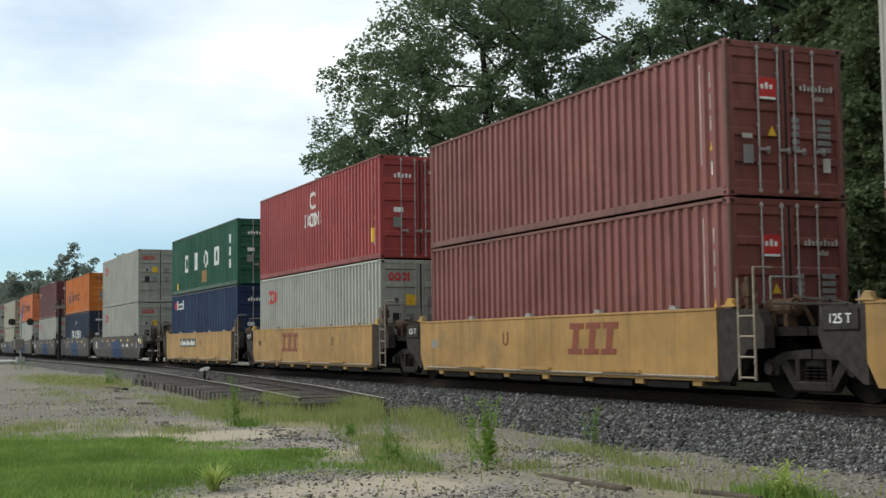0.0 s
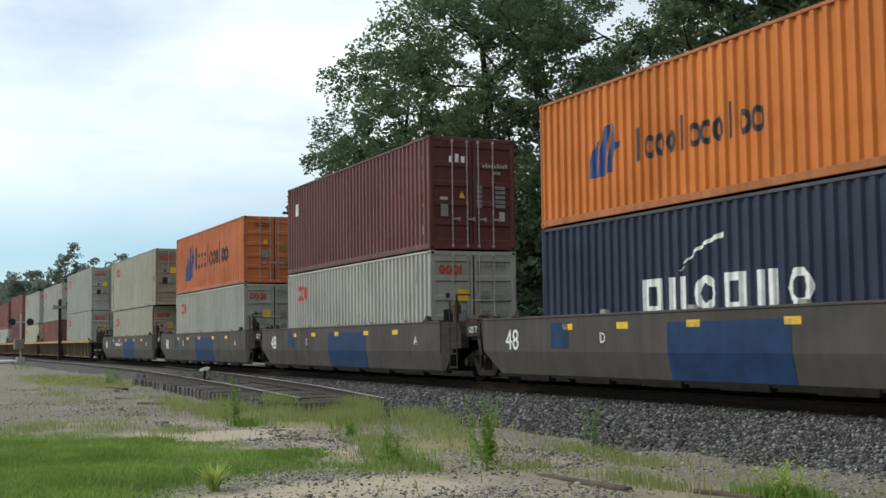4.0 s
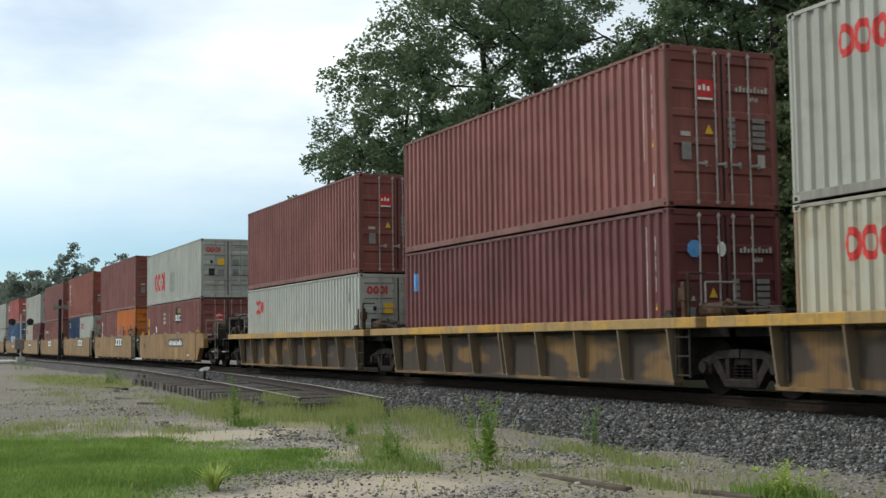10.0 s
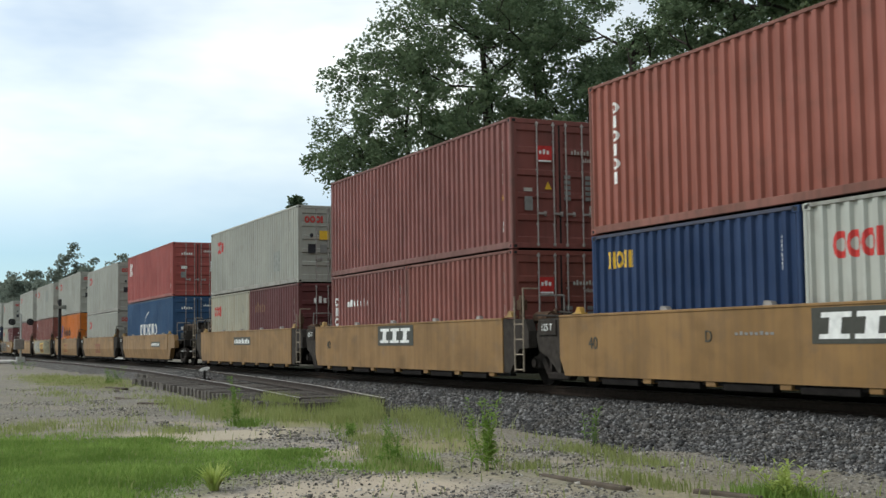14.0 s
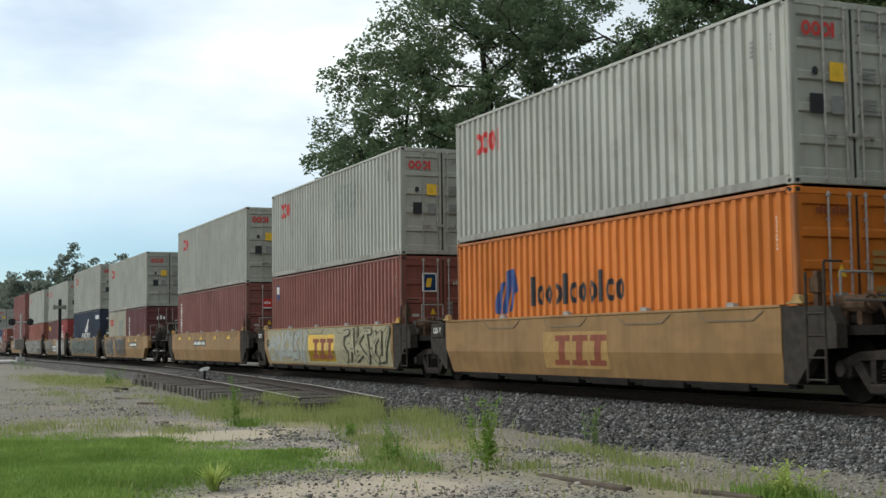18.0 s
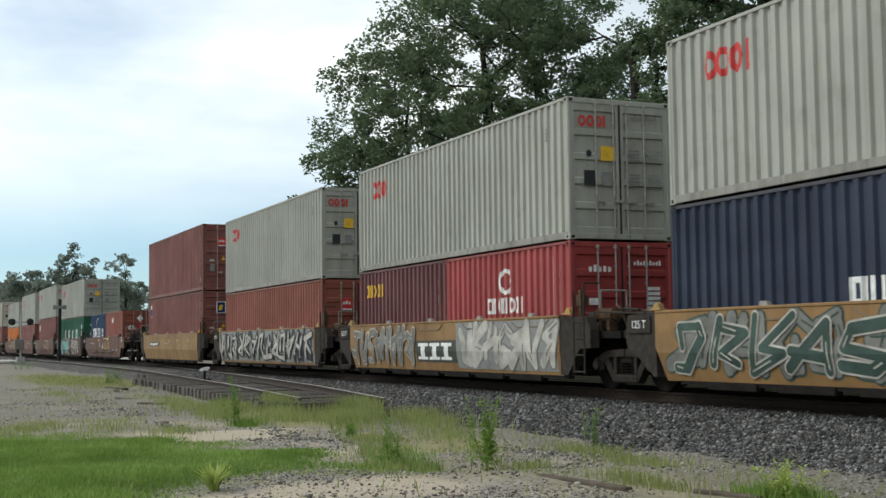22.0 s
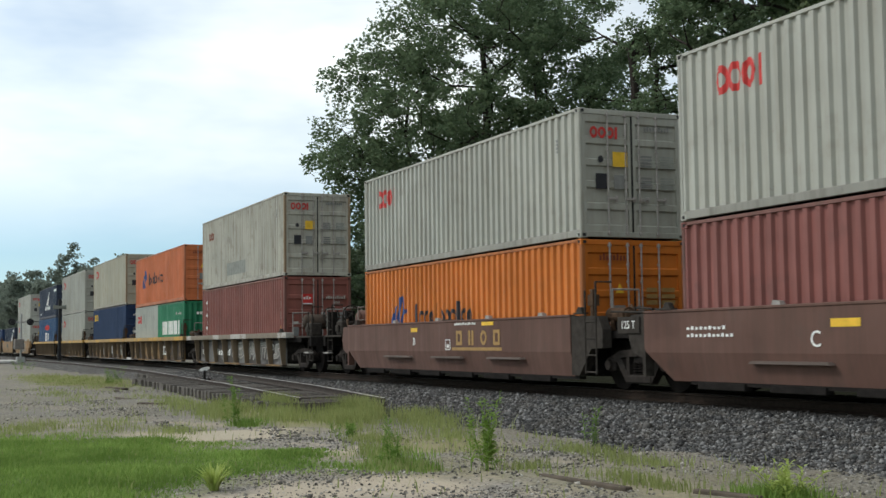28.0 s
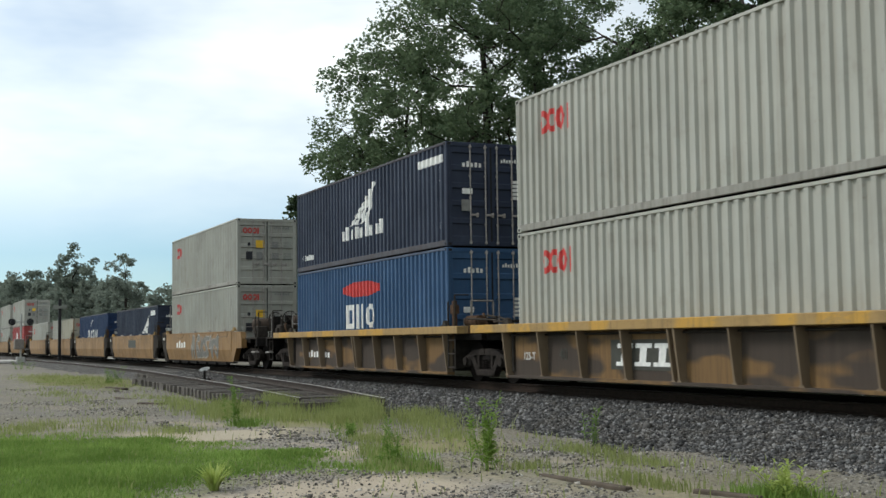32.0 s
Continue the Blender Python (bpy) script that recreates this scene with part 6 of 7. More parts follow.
def ground_material():
    m, n, l, b = shader("sandy_ground", 0.95, 0.0, 0.05)
    co = n.new("ShaderNodeTexCoord").outputs["Object"]
    big = noise_node(n, l, 0.22, 4.0)
    mid = noise_node(n, l, 1.1, 5.0)
    fine = noise_node(n, l, 16.0, 8.0, None, 0.78)
    grit = n.new("ShaderNodeTexVoronoi")
    grit.inputs["Scale"].default_value = 20.0
    l.new(co, grit.inputs["Vector"])
    sand = blend(n, l, span(n, l, fine, 0.3, 0.7), (0.27, 0.225, 0.165), (0.54, 0.48, 0.385))
    gravel = blend(n, l, grit.outputs["Distance"], (0.44, 0.41, 0.37), (0.10, 0.092, 0.08))
    c = blend(n, l, span(n, l, mid, 0.36, 0.52), sand, gravel)
    bare = noise_node(n, l, 0.5, 3.0, (1.0, 1.6, 1.0), 0.5)
    c = blend(n, l, span(n, l, bare, 0.52, 0.64, 0.0, 0.9), c, blend(n, l, span(n, l, fine, 0.3, 0.7), (0.36, 0.30, 0.22), (0.56, 0.49, 0.38)))
    earth = blend(n, l, span(n, l, fine, 0.35, 0.7), (0.20, 0.185, 0.10), (0.32, 0.295, 0.17))
    c = blend(n, l, span(n, l, big, 0.46, 0.60, 0.0, 0.55), c, earth)
    # far from the line the wood's shade is painted in as near black
    sep = n.new("ShaderNodeSeparateXYZ")
    l.new(co, sep.inputs["Vector"])
    c = blend(n, l, span(n, l, sep.outputs["Y"], 7.0, 8.8, 0.0, 0.75), c, blend(n, l, grit.outputs["Distance"], (0.33, 0.31, 0.27), (0.08, 0.075, 0.06)))
    c = blend(n, l, span(n, l, sep.outputs["X"], -20.0, -28.0, 0.0, 0.75), c, blend(n, l, span(n, l, fine, 0.35, 0.65), (0.085, 0.08, 0.068), (0.31, 0.292, 0.25)))
    # mask for the wood's painted shade: beyond the track and right of the clearing
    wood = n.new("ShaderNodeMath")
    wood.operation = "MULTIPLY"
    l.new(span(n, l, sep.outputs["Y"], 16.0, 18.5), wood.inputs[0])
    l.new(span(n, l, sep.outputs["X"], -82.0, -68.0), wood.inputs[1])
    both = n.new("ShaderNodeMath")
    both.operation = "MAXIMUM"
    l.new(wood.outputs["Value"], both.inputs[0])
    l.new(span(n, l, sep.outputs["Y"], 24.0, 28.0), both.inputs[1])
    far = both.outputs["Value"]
    for cx, cy, rx, ry, tint in ((-21.0, 5.0, 1.2, 1.8, (0.48, 0.42, 0.325)), (-12.5, 4.4, 1.1, 2.0, (0.50, 0.43, 0.335)), (-17.3, 2.3, 4.3, 2.3, (0.135, 0.195, 0.055)), (-15.9, 4.4, 1.6, 0.8, (0.135, 0.195, 0.055)), (-25.8, 7.6, 4.6, 1.4, (0.27, 0.26, 0.13)), (-17.8, 7.6, 2.8, 0.9, (0.26, 0.24, 0.13)), (-15.2, 6.15, 1.5, 0.4, (0.15, 0.18, 0.06)), (-57.0, 7.6, 13.0, 2.3, (0.17, 0.17, 0.065))):
        mp = n.new("ShaderNodeMapping")
        mp.vector_type = "TEXTURE"
        mp.inputs["Location"].default_value = (cx, cy, 0)
        mp.inputs["Scale"].default_value = (rx, ry, 1e4)
        l.new(co, mp.inputs["Vector"])
        ln = n.new("ShaderNodeVectorMath")
        ln.operation = "LENGTH"
        l.new(mp.outputs["Vector"], ln.inputs[0])
        ad = n.new("ShaderNodeMath")
        ad.operation = "MULTIPLY_ADD"
        l.new(mid, ad.inputs[0])
        ad.inputs[1].default_value = 1.4
        l.new(ln.outputs["Value"], ad.inputs[2])
        c = blend(n, l, span(n, l, ad.outputs["Value"], 1.75, 1.35, 0.0, 0.85), c, tint)
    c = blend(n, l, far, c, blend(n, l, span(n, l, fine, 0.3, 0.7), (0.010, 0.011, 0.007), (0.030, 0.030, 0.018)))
    l.new(c, b.inputs["Base Color"])
    bump(n, l, b, fine, 0.9, 0.04)
    return m


def sheet(xs, ys, zf, mat, name):
    X, Y = np.meshgrid(xs, ys)
    Z = zf(X, Y)
    v = np.stack([X, Y, Z], -1).reshape(-1, 3)
    nx = len(xs)
    i = np.arange(len(ys) - 1)[:, None] * nx + np.arange(nx - 1)[None]
    f = np.stack([i, i + 1, i + nx + 1, i + nx], -1).reshape(-1, 4)
    return np_mesh(name, v, f, mat)


gx = np.concatenate([[-4000, -2000, -1000, -600, -400, -300, -240, -200, -170], np.arange(-150, -60, 2.0), np.arange(-60, -4, 0.35), np.arange(-4, 12, 2.0), [20, 40, 80, 150, 300, 700, 1500, 4000]])
gy = np.concatenate([[-3000, -1000, -300, -100, -40, -20, -10], np.arange(-6, 0, 1.0), np.arange(0, 14, 0.3), np.arange(14, 30, 1.5), [35, 45, 60, 90, 150, 300, 700, 1500, 4000]])
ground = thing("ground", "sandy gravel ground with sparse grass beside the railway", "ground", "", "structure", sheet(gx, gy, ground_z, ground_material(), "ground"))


# ---- ballast bed, sleepers and rails of the main track ----
def bed_z(y):
    return np.interp(y, [9.6, 10.4, 12.05, 15.3, 17.3, 18.0], [-0.05, 0.10, 0.40, 0.40, 0.12, -0.05])


def bed_toe(x, y):
    """The bed's height; its near foot wanders a little."""
    x, y = np.asarray(x, float), np.asarray(y, float)
    shift = 0.25 * np.sin(0.21 * x) + 0.15 * np.sin(0.53 * x + 2)
    return bed_z(np.where(y < 12, y + shift * (12 - y) / 2.4, y))


def ballast_material(name, vary, dark=(0.026, 0.025, 0.024), pale=(0.29, 0.28, 0.268)):
    m, n, l, b = shader(name, 0.9, 0.0, 0.12)
    if vary:
        r = n.new("ShaderNodeNewGeometry").outputs["Random Per Island"]
    else:
        v = n.new("ShaderNodeTexVoronoi")
        v.inputs["Scale"].default_value = 24.0
        l.new(n.new("ShaderNodeTexCoord").outputs["Object"], v.inputs["Vector"])
        s = n.new("ShaderNodeSeparateColor")
        l.new(v.outputs["Color"], s.inputs["Color"])
        r = s.outputs["Red"]
        bump(n, l, b, v.outputs["Distance"], 0.9, 0.05)
    ramp = n.new("ShaderNodeValToRGB")
    e = ramp.color_ramp.elements
    e[0].position, e[0].color = 0.0, (*dark, 1)
    e[1].position, e[1].color = 1.0, (*pale, 1)
    k = ramp.color_ramp.elements.new(0.68)
    k.color = (*(0.3 * p + 0.6 * d for p, d in zip(pale, dark)), 1)
    l.new(r, ramp.inputs["Fac"])
    dust = noise_node(n, l, 3.0, 4.0)
    c = blend(n, l, span(n, l, dust, 0.45, 0.75, 0.0, 0.3), ramp.outputs["Color"], (0.17, 0.145, 0.11))
    # the train's shade is put into the colour: stone near black past the shoulder
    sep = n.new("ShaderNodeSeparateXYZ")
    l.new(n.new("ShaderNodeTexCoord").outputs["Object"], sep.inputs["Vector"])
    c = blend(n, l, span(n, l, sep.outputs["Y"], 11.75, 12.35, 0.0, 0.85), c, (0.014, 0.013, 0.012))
    l.new(c, b.inputs["Base Color"])
    return m


bx = np.concatenate([np.arange(-420, -70, 5.0), np.arange(-70, 4, 0.6), np.arange(4, 720, 12.0)])
by = np.array([9.6, 9.9, 10.4, 10.9, 11.4, 12.05, 12.6, 13.65, 14.7, 15.3, 16.3, 17.3, 18.0])
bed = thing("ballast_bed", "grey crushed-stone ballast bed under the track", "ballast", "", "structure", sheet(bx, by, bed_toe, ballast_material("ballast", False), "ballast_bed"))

SLEEPER = plain("weathered_sleeper_wood", (0.030, 0.025, 0.020), 0.9, 0, 0.4, 5.0, 0.5, 0.05)
RAILSTEEL = plain("rusty_rail_steel", (0.030, 0.021, 0.016), 0.85, 0.0, 0.3, 14.0, 0.2, 0.1)
SHINE = plain("polished_rail_head", (0.50, 0.49, 0.47), 0.28, 0.9, 0.1, 20.0, 0.02)


def rail_outline(top):
    """Half outline of a rail, from foot to head."""
    h = top
    return [(-0.07, h - 0.172), (0.07, h - 0.172), (0.07, h - 0.155), (0.012, h - 0.13), (0.012, h - 0.045), (0.037, h - 0.035), (0.037, h - 0.002), (-0.037, h - 0.002), (-0.037, h - 0.035), (-0.012, h - 0.045), (-0.012, h - 0.13), (-0.07, h - 0.155)]


def rail_run(points):
    """A rail along (x, y, top) points, and the bright strip on its head."""
    body, head = Shape(), Shape()
    n = 12
    rows = []
    for x, y, h in points:
        rows.append([(x, y + a, z) for a, z in rail_outline(h)])
    v = [p for r in rows for p in r]
    f = [(i * n + j, i * n + (j + 1) % n, (i + 1) * n + (j + 1) % n, (i + 1) * n + j) for i in range(len(rows) - 1) for j in range(n)]
    f += [tuple(range(n)), tuple(range((len(rows) - 1) * n, len(rows) * n))]
    body.add(v, f)
    for (xa, ya, ha), (xb, yb, hb) in zip(points, points[1:]):
        head.add([(xa, ya - 0.03, ha + 0.001), (xb, yb - 0.03, hb + 0.001), (xb, yb + 0.03, hb + 0.001), (xa, ya + 0.03, ha + 0.001)], [(0, 1, 2, 3)])
    return body, head


track = thing("railway_track", "straight main railway track on timber sleepers", "track", "", "structure")
for y in (TRACK - 0.755, TRACK + 0.755):
    body, head = rail_run([(-420, y, RAIL), (-60, y, RAIL), (720, y, RAIL)])
    r = part("rail", body.mesh("rail", RAILSTEEL), track)
    part("rail_head", head.mesh("rail_head", SHINE), r, "polished running surface")


# ---- the cut-off side track that leaves the main line ----
spur = thing("side_track", "abandoned cut-off side track with rusty rails in the grass", "track", "", "structure")
OLDRAIL = plain("brown_rusted_rail", (0.060, 0.050, 0.044), 0.9, 0.0, 0.3, 10.0, 0.2, 0.1)
NEAR = [(-128, 11.3, 0.36), (-90, 11.25, 0.36), (-66, 11.15, 0.35), (-60, 11.0, 0.35), (-48, 10.15, 0.35), (-37.2, 9.34, 0.35), (-30.0, 8.72, 0.33), (-27.0, 8.46, 0.32)]
FAR = [(-64, 12.85, 0.44), (-50.5, 12.0, 0.44), (-40, 11.12, 0.44), (-31.6, 10.36, 0.42), (-24.6, 9.55, 0.37)]
for pts in (NEAR, FAR):
    body, head = rail_run(pts)
    r = part("rail", body.mesh("rail", OLDRAIL), spur)
    part("rail_head", head.mesh("rail_head", plain("dull_rail_head", (0.55, 0.53, 0.50), 0.45, 0.3)), r)
random.seed(3)
OLDTIE = plain("grey_weathered_sleeper", (0.105, 0.094, 0.083), 0.9, 0, 0.5, 5.0, 0.5)
tie = block_mesh(("side_sleeper",), OLDTIE, (-0.10, 0.10, -1.34, 1.20, -0.26, 0.0), c=0.015)
for i in range(56):
    x = -58.0 + 0.57 * i
    ya = np.interp(x, [p[0] for p in NEAR], [p[1] for p in NEAR])
    yb = np.interp(x, [p[0] for p in FAR], [p[1] for p in FAR])
    k = round(2.35 - 0.038 * (x + 49.4), 2)
    long_tie = block_mesh(("long_sleeper", k), OLDTIE, (-0.10, 0.10, -k, 1.20, -0.28, 0.0), c=0.015)
    part("sleeper", long_tie if -50 < x < -27 else tie, spur, "", pose(x + random.uniform(-0.05, 0.05), (ya + yb) / 2 + random.uniform(-0.07, 0.07), 0.245 + random.uniform(-0.03, 0.012), 0, 0, 4.6 + random.uniform(-2, 2)))

# sleepers of the main track, the nearest as pieces of their own
tie = block_mesh(("sleeper",), SLEEPER, (-0.115, 0.115, -1.30, 1.30, -0.17, 0.0), c=0.015)
for i in range(230):
    part("sleeper", tie, track, "", pose(-118 + 0.5 * i, TRACK + random.uniform(-0.04, 0.04), 0.415, 0, 0, random.uniform(-1, 1)))

# ---- loose stones on the ballast, and gravel on the ground ----
rng = np.random.default_rng(5)


def stones(name, label, xy, zf, size, mat, sink=0.3):
    """Many small angular stones in one mesh."""
    base = np.array([(1, 0, 0), (-1, 0, 0), (0, 1, 0), (0, -1, 0), (0, 0, 1), (0, 0, -1)], float)
    tri = np.array([(0, 2, 4), (2, 1, 4), (1, 3, 4), (3, 0, 4), (2, 0, 5), (1, 2, 5), (3, 1, 5), (0, 3, 5)])
    n = len(xy)
    s = size * rng.lognormal(0, 0.35, n)
    v = base[None] * (s[:, None, None] * rng.uniform(0.55, 1.2, (n, 6, 1)))
    v[:, :, 2] *= 0.75
    a, t = rng.uniform(0, 2 * np.pi, n), rng.uniform(-0.8, 0.8, n)
    ca, sa, ct, st = np.cos(a), np.sin(a), np.cos(t), np.sin(t)
    x, y, z = v[..., 0].copy(), v[..., 1].copy(), v[..., 2].copy()
    y, z = y * ct[:, None] - z * st[:, None], y * st[:, None] + z * ct[:, None]
    x, y = x * ca[:, None] - y * sa[:, None], x * sa[:, None] + y * ca[:, None]
    x += xy[:, :1]
    y += xy[:, 1:]
    z += (zf(xy[:, 0], xy[:, 1]) + s * (0.5 - sink))[:, None]
    verts = np.stack([x, y, z], -1).reshape(-1, 3)
    faces = (tri[None] + 6 * np.arange(n)[:, None, None]).reshape(-1, 3)
    return thing(name, label, "stones", "", "stuff", np_mesh(name, verts, faces, mat))


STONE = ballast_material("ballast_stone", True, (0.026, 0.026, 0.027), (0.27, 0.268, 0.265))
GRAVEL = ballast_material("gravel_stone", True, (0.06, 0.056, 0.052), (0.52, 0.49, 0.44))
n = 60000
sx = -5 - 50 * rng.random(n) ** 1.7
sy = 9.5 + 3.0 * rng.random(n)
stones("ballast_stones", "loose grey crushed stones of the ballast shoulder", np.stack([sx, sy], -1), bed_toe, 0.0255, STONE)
n = 30000
sx = -7 - 42 * rng.random(n) ** 1.6
sy = 0.8 + 9.6 * rng.random(n)
keep = (np.sin(1.1 * sx + 0.6 * sy) + np.sin(0.7 * sy - 0.5 * sx + 1) + 0.9 * smooth(6.5, 9.5, sy) + rng.normal(0, 0.6, n)) > 0.2
keep &= ~((sx > -26) & (sx < -14.5) & (sy < 5.2))
stones("ground_gravel", "scattered small grey gravel on sand", np.stack([sx, sy], -1)[keep], ground_z, 0.017, GRAVEL)


n = 15000
near = np.stack([rng.uniform(-16.5, -9.0, n), rng.uniform(0.6, 7.6, n)], -1)
near = near[near[:, 0] > -15.2]
n = len(near)
near = near[(np.sin(1.9 * near[:, 0] + 0.7 * near[:, 1]) + np.sin(1.6 * near[:, 1] - 0.8 * near[:, 0] + 2) + rng.normal(0, 0.5, n)) > 0.55]
stones("ground_gravel", "patches of loose gravel on sand", near, ground_z, 0.0145, GRAVEL)
for cx, cy, rx, ry, k in ((-23.6, 4.95, 1.1, 0.22, 260), (-34.8, 5.25, 1.0, 0.3, 120), (-20.2, 6.2, 1.8, 0.35, 260), (-15.5, 8.2, 1.6, 0.3, 200), (-29.0, 5.0, 2.5, 0.5, 160)):
    spot = np.stack([rng.normal(cx, rx * 0.6, k), rng.normal(cy, ry * 0.6, k)], -1)
    stones("rubble", "dark broken stones strewn on sand", spot, ground_z, 0.024, GRAVEL)


# ---- grass and weeds ----
def leaf_material(name, a, b_col, rough=0.6, deep=0.75, amount=0.5):
    m, n, l, b = shader(name, rough)
    r = n.new("ShaderNodeNewGeometry").outputs["Random Per Island"]
    c = blend(n, l, r, a, b_col)
    patch = noise_node(n, l, 0.6, 3.0)
    c = blend(n, l, span(n, l, patch, 0.35, 0.65, 0.0, amount), c, tuple(deep * x for x in a))
    l.new(c, b.inputs["Base Color"])
    b.inputs["Specular IOR Level"].default_value = 0.08
    thin = n.new("ShaderNodeBsdfTranslucent")
    l.new(c, thin.inputs["Color"])
    mix = n.new("ShaderNodeMixShader")
    mix.inputs["Fac"].default_value = 0.45
    l.new(b.outputs["BSDF"], mix.inputs[1])
    l.new(thin.outputs["BSDF"], mix.inputs[2])
    l.new(mix.outputs["Shader"], n["Material Output"].inputs["Surface"])
    return m


GRASS = leaf_material("green_grass_blade", (0.170, 0.290, 0.058), (0.310, 0.420, 0.120), 0.6, 0.66, 0.8)
DRYGRASS = leaf_material("olive_grass_blade", (0.225, 0.270, 0.090), (0.37, 0.405, 0.170))
SPRIG = leaf_material("pale_weed_leaf", (0.34, 0.44, 0.10), (0.52, 0.60, 0.21))
GREENWEED = leaf_material("bright_weed_leaf", (0.17, 0.29, 0.05), (0.29, 0.42, 0.10))
WEED = leaf_material("weed_leaf", (0.12, 0.22, 0.04), (0.22, 0.34, 0.08))


def blades(name, label, xy, tall, wide, mat, lean=0.5):
    """Bent two-piece blades of grass in one mesh."""
    n = len(xy)
    h = tall * rng.uniform(0.5, 1.3, n)
    a = rng.uniform(0, 2 * np.pi, n)
    d = rng.uniform(0.1, lean, n) * h
    w = wide * rng.uniform(0.6, 1.3, n)
    z = ground_z(xy[:, 0], xy[:, 1]) - 0.005
    cx, sx_ = np.cos(a), np.sin(a)
    px, py = -sx_ * w, cx * w
    rows = []
    for k, (f, g, ww) in enumerate(((0, 0, 1), (0.6, 0.35, 0.8), (1, 1, 0.12))):
        mx, my, mz = xy[:, 0] + cx * d * g, xy[:, 1] + sx_ * d * g, z + h * f
        rows += [np.stack([mx - px * ww, my - py * ww, mz], -1), np.stack([mx + px * ww, my + py * ww, mz], -1)]
    verts = np.stack(rows, 1).reshape(-1, 3)
    q = np.array([(0, 1, 3, 2), (2, 3, 5, 4)])
    faces = (q[None] + 6 * np.arange(n)[:, None, None]).reshape(-1, 4)
    return thing(name, label, "grass", "", "stuff", np_mesh(name, verts, faces, mat))


def inside(n, cx, cy, rx, ry, turn=0.0, edge=0.35):
    """Points in a frayed ellipse."""
    r = np.sqrt(rng.random(n)) * (1 + edge * rng.normal(0, 0.35, n))
    a = rng.uniform(0, 2 * np.pi, n)
    x, y = rx * r * np.cos(a), ry * r * np.sin(a)
    c, s = math.cos(turn), math.sin(turn)
    return np.stack([cx + x * c - y * s, cy + x * s + y * c], -1)


# the lawn patch: frayed at its edges, thinner where it runs out into the sand
LAWN = np.array([(-24.6, 0.7), (-23.7, 1.9), (-21.9, 3.9), (-19.0, 4.8), (-16.9, 5.6), (-14.5, 5.7), (-14.1, 4.4), (-14.0, 3.2), (-13.0, 2.45), (-11.5, 1.9), (-12.0, 0.2), (-20.0, -0.8)])


def edge_distance(px, py, outline):
    """Distance to an outline, above zero inside it."""
    best, within = np.full(len(px), 1e9), np.zeros(len(px), bool)
    for (xa, ya), (xb, yb) in zip(outline, np.roll(outline, -1, axis=0)):
        t = np.clip(((px - xa) * (xb - xa) + (py - ya) * (yb - ya)) / ((xb - xa) ** 2 + (yb - ya) ** 2), 0, 1)
        best = np.minimum(best, np.hypot(px - xa - t * (xb - xa), py - ya - t * (yb - ya)))
        cross = (ya > py) != (yb > py)
        within ^= cross & (px < (xb - xa) * (py - ya) / (yb - ya + 1e-12) + xa)
    return np.where(within, best, -best)


n = 150000
lx, ly = rng.uniform(-26.0, -11.0, n), rng.uniform(-0.8, 6.0, n)
fray = 0.22 * np.sin(2.3 * lx + 2.9 * ly) + 0.16 * np.sin(4.9 * lx - 3.7 * ly)
inner = edge_distance(lx, ly, LAWN) + fray
hollow = np.sin(0.9 * lx + 1.7) * np.sin(1.6 * ly + 0.6 * lx)
keep = (rng.random(n) < smooth(-0.5, 1.0, inner) ** 1.3) & (rng.random(n) < (0.35 + 0.65 * smooth(-23.5, -19.0, lx)) * (0.80 + 0.4 * hollow))
tuft_h = np.clip(0.5 + 0.5 * np.sin(1.3 * lx + 0.5 * np.sin(2.2 * ly)) * np.sin(1.9 * ly - 0.4 * lx) + 0.35 * hollow + rng.normal(0, 0.2, n), 0.1, 1.5) * smooth(-0.5, 0.9, inner)
blades("lawn_grass", "low bright green grass patch on sandy ground", np.stack([lx, ly], -1)[keep], (0.030 + 0.062 * tuft_h)[keep], 0.009, GRASS, 0.8)
tall = np.concatenate([inside(4400, -27.6, 6.9, 3.4, 0.85, -0.05, 0.9), inside(4000, -24.4, 8.2, 2.4, 1.0, -0.1, 0.8), inside(2000, -22.0, 9.3, 2.3, 0.95, -0.1, 0.9), inside(1500, -29.5, 8.0, 2.0, 0.6, -0.09, 1.0), inside(2600, -27.5, 9.35, 4.2, 0.35, -0.115, 0.8)])
tall = tall[(np.sin(2.3 * tall[:, 0] + 1.2 * tall[:, 1]) * np.sin(3.1 * tall[:, 1] - 0.9 * tall[:, 0]) + rng.normal(0, 0.35, len(tall))) > -0.05]
blades("tall_grass", "tall olive grass round the end of the side track", tall, 0.23, 0.007, DRYGRASS, 0.6)
green = np.concatenate([inside(450, -15.2, 6.15, 1.5, 0.42, -0.3, 1.0), inside(700, -9.9, 7.9, 0.6, 0.3, 0.0, 1.0), inside(500, -23.4, 6.3, 0.5, 0.3, 0, 1.0)])
screen = np.concatenate([inside(1300, -25.3, 9.25, 1.5, 0.30, -0.12, 0.8), inside(1000, -27.6, 8.1, 1.3, 0.28, -0.09, 0.8)])
blades("tall_grass", "tall grass grown over the rail ends", screen, 0.36, 0.007, DRYGRASS, 0.6)
blades("green_grass", "loose green grass tufts in gravel", green, 0.12, 0.007, GRASS, 0.7)
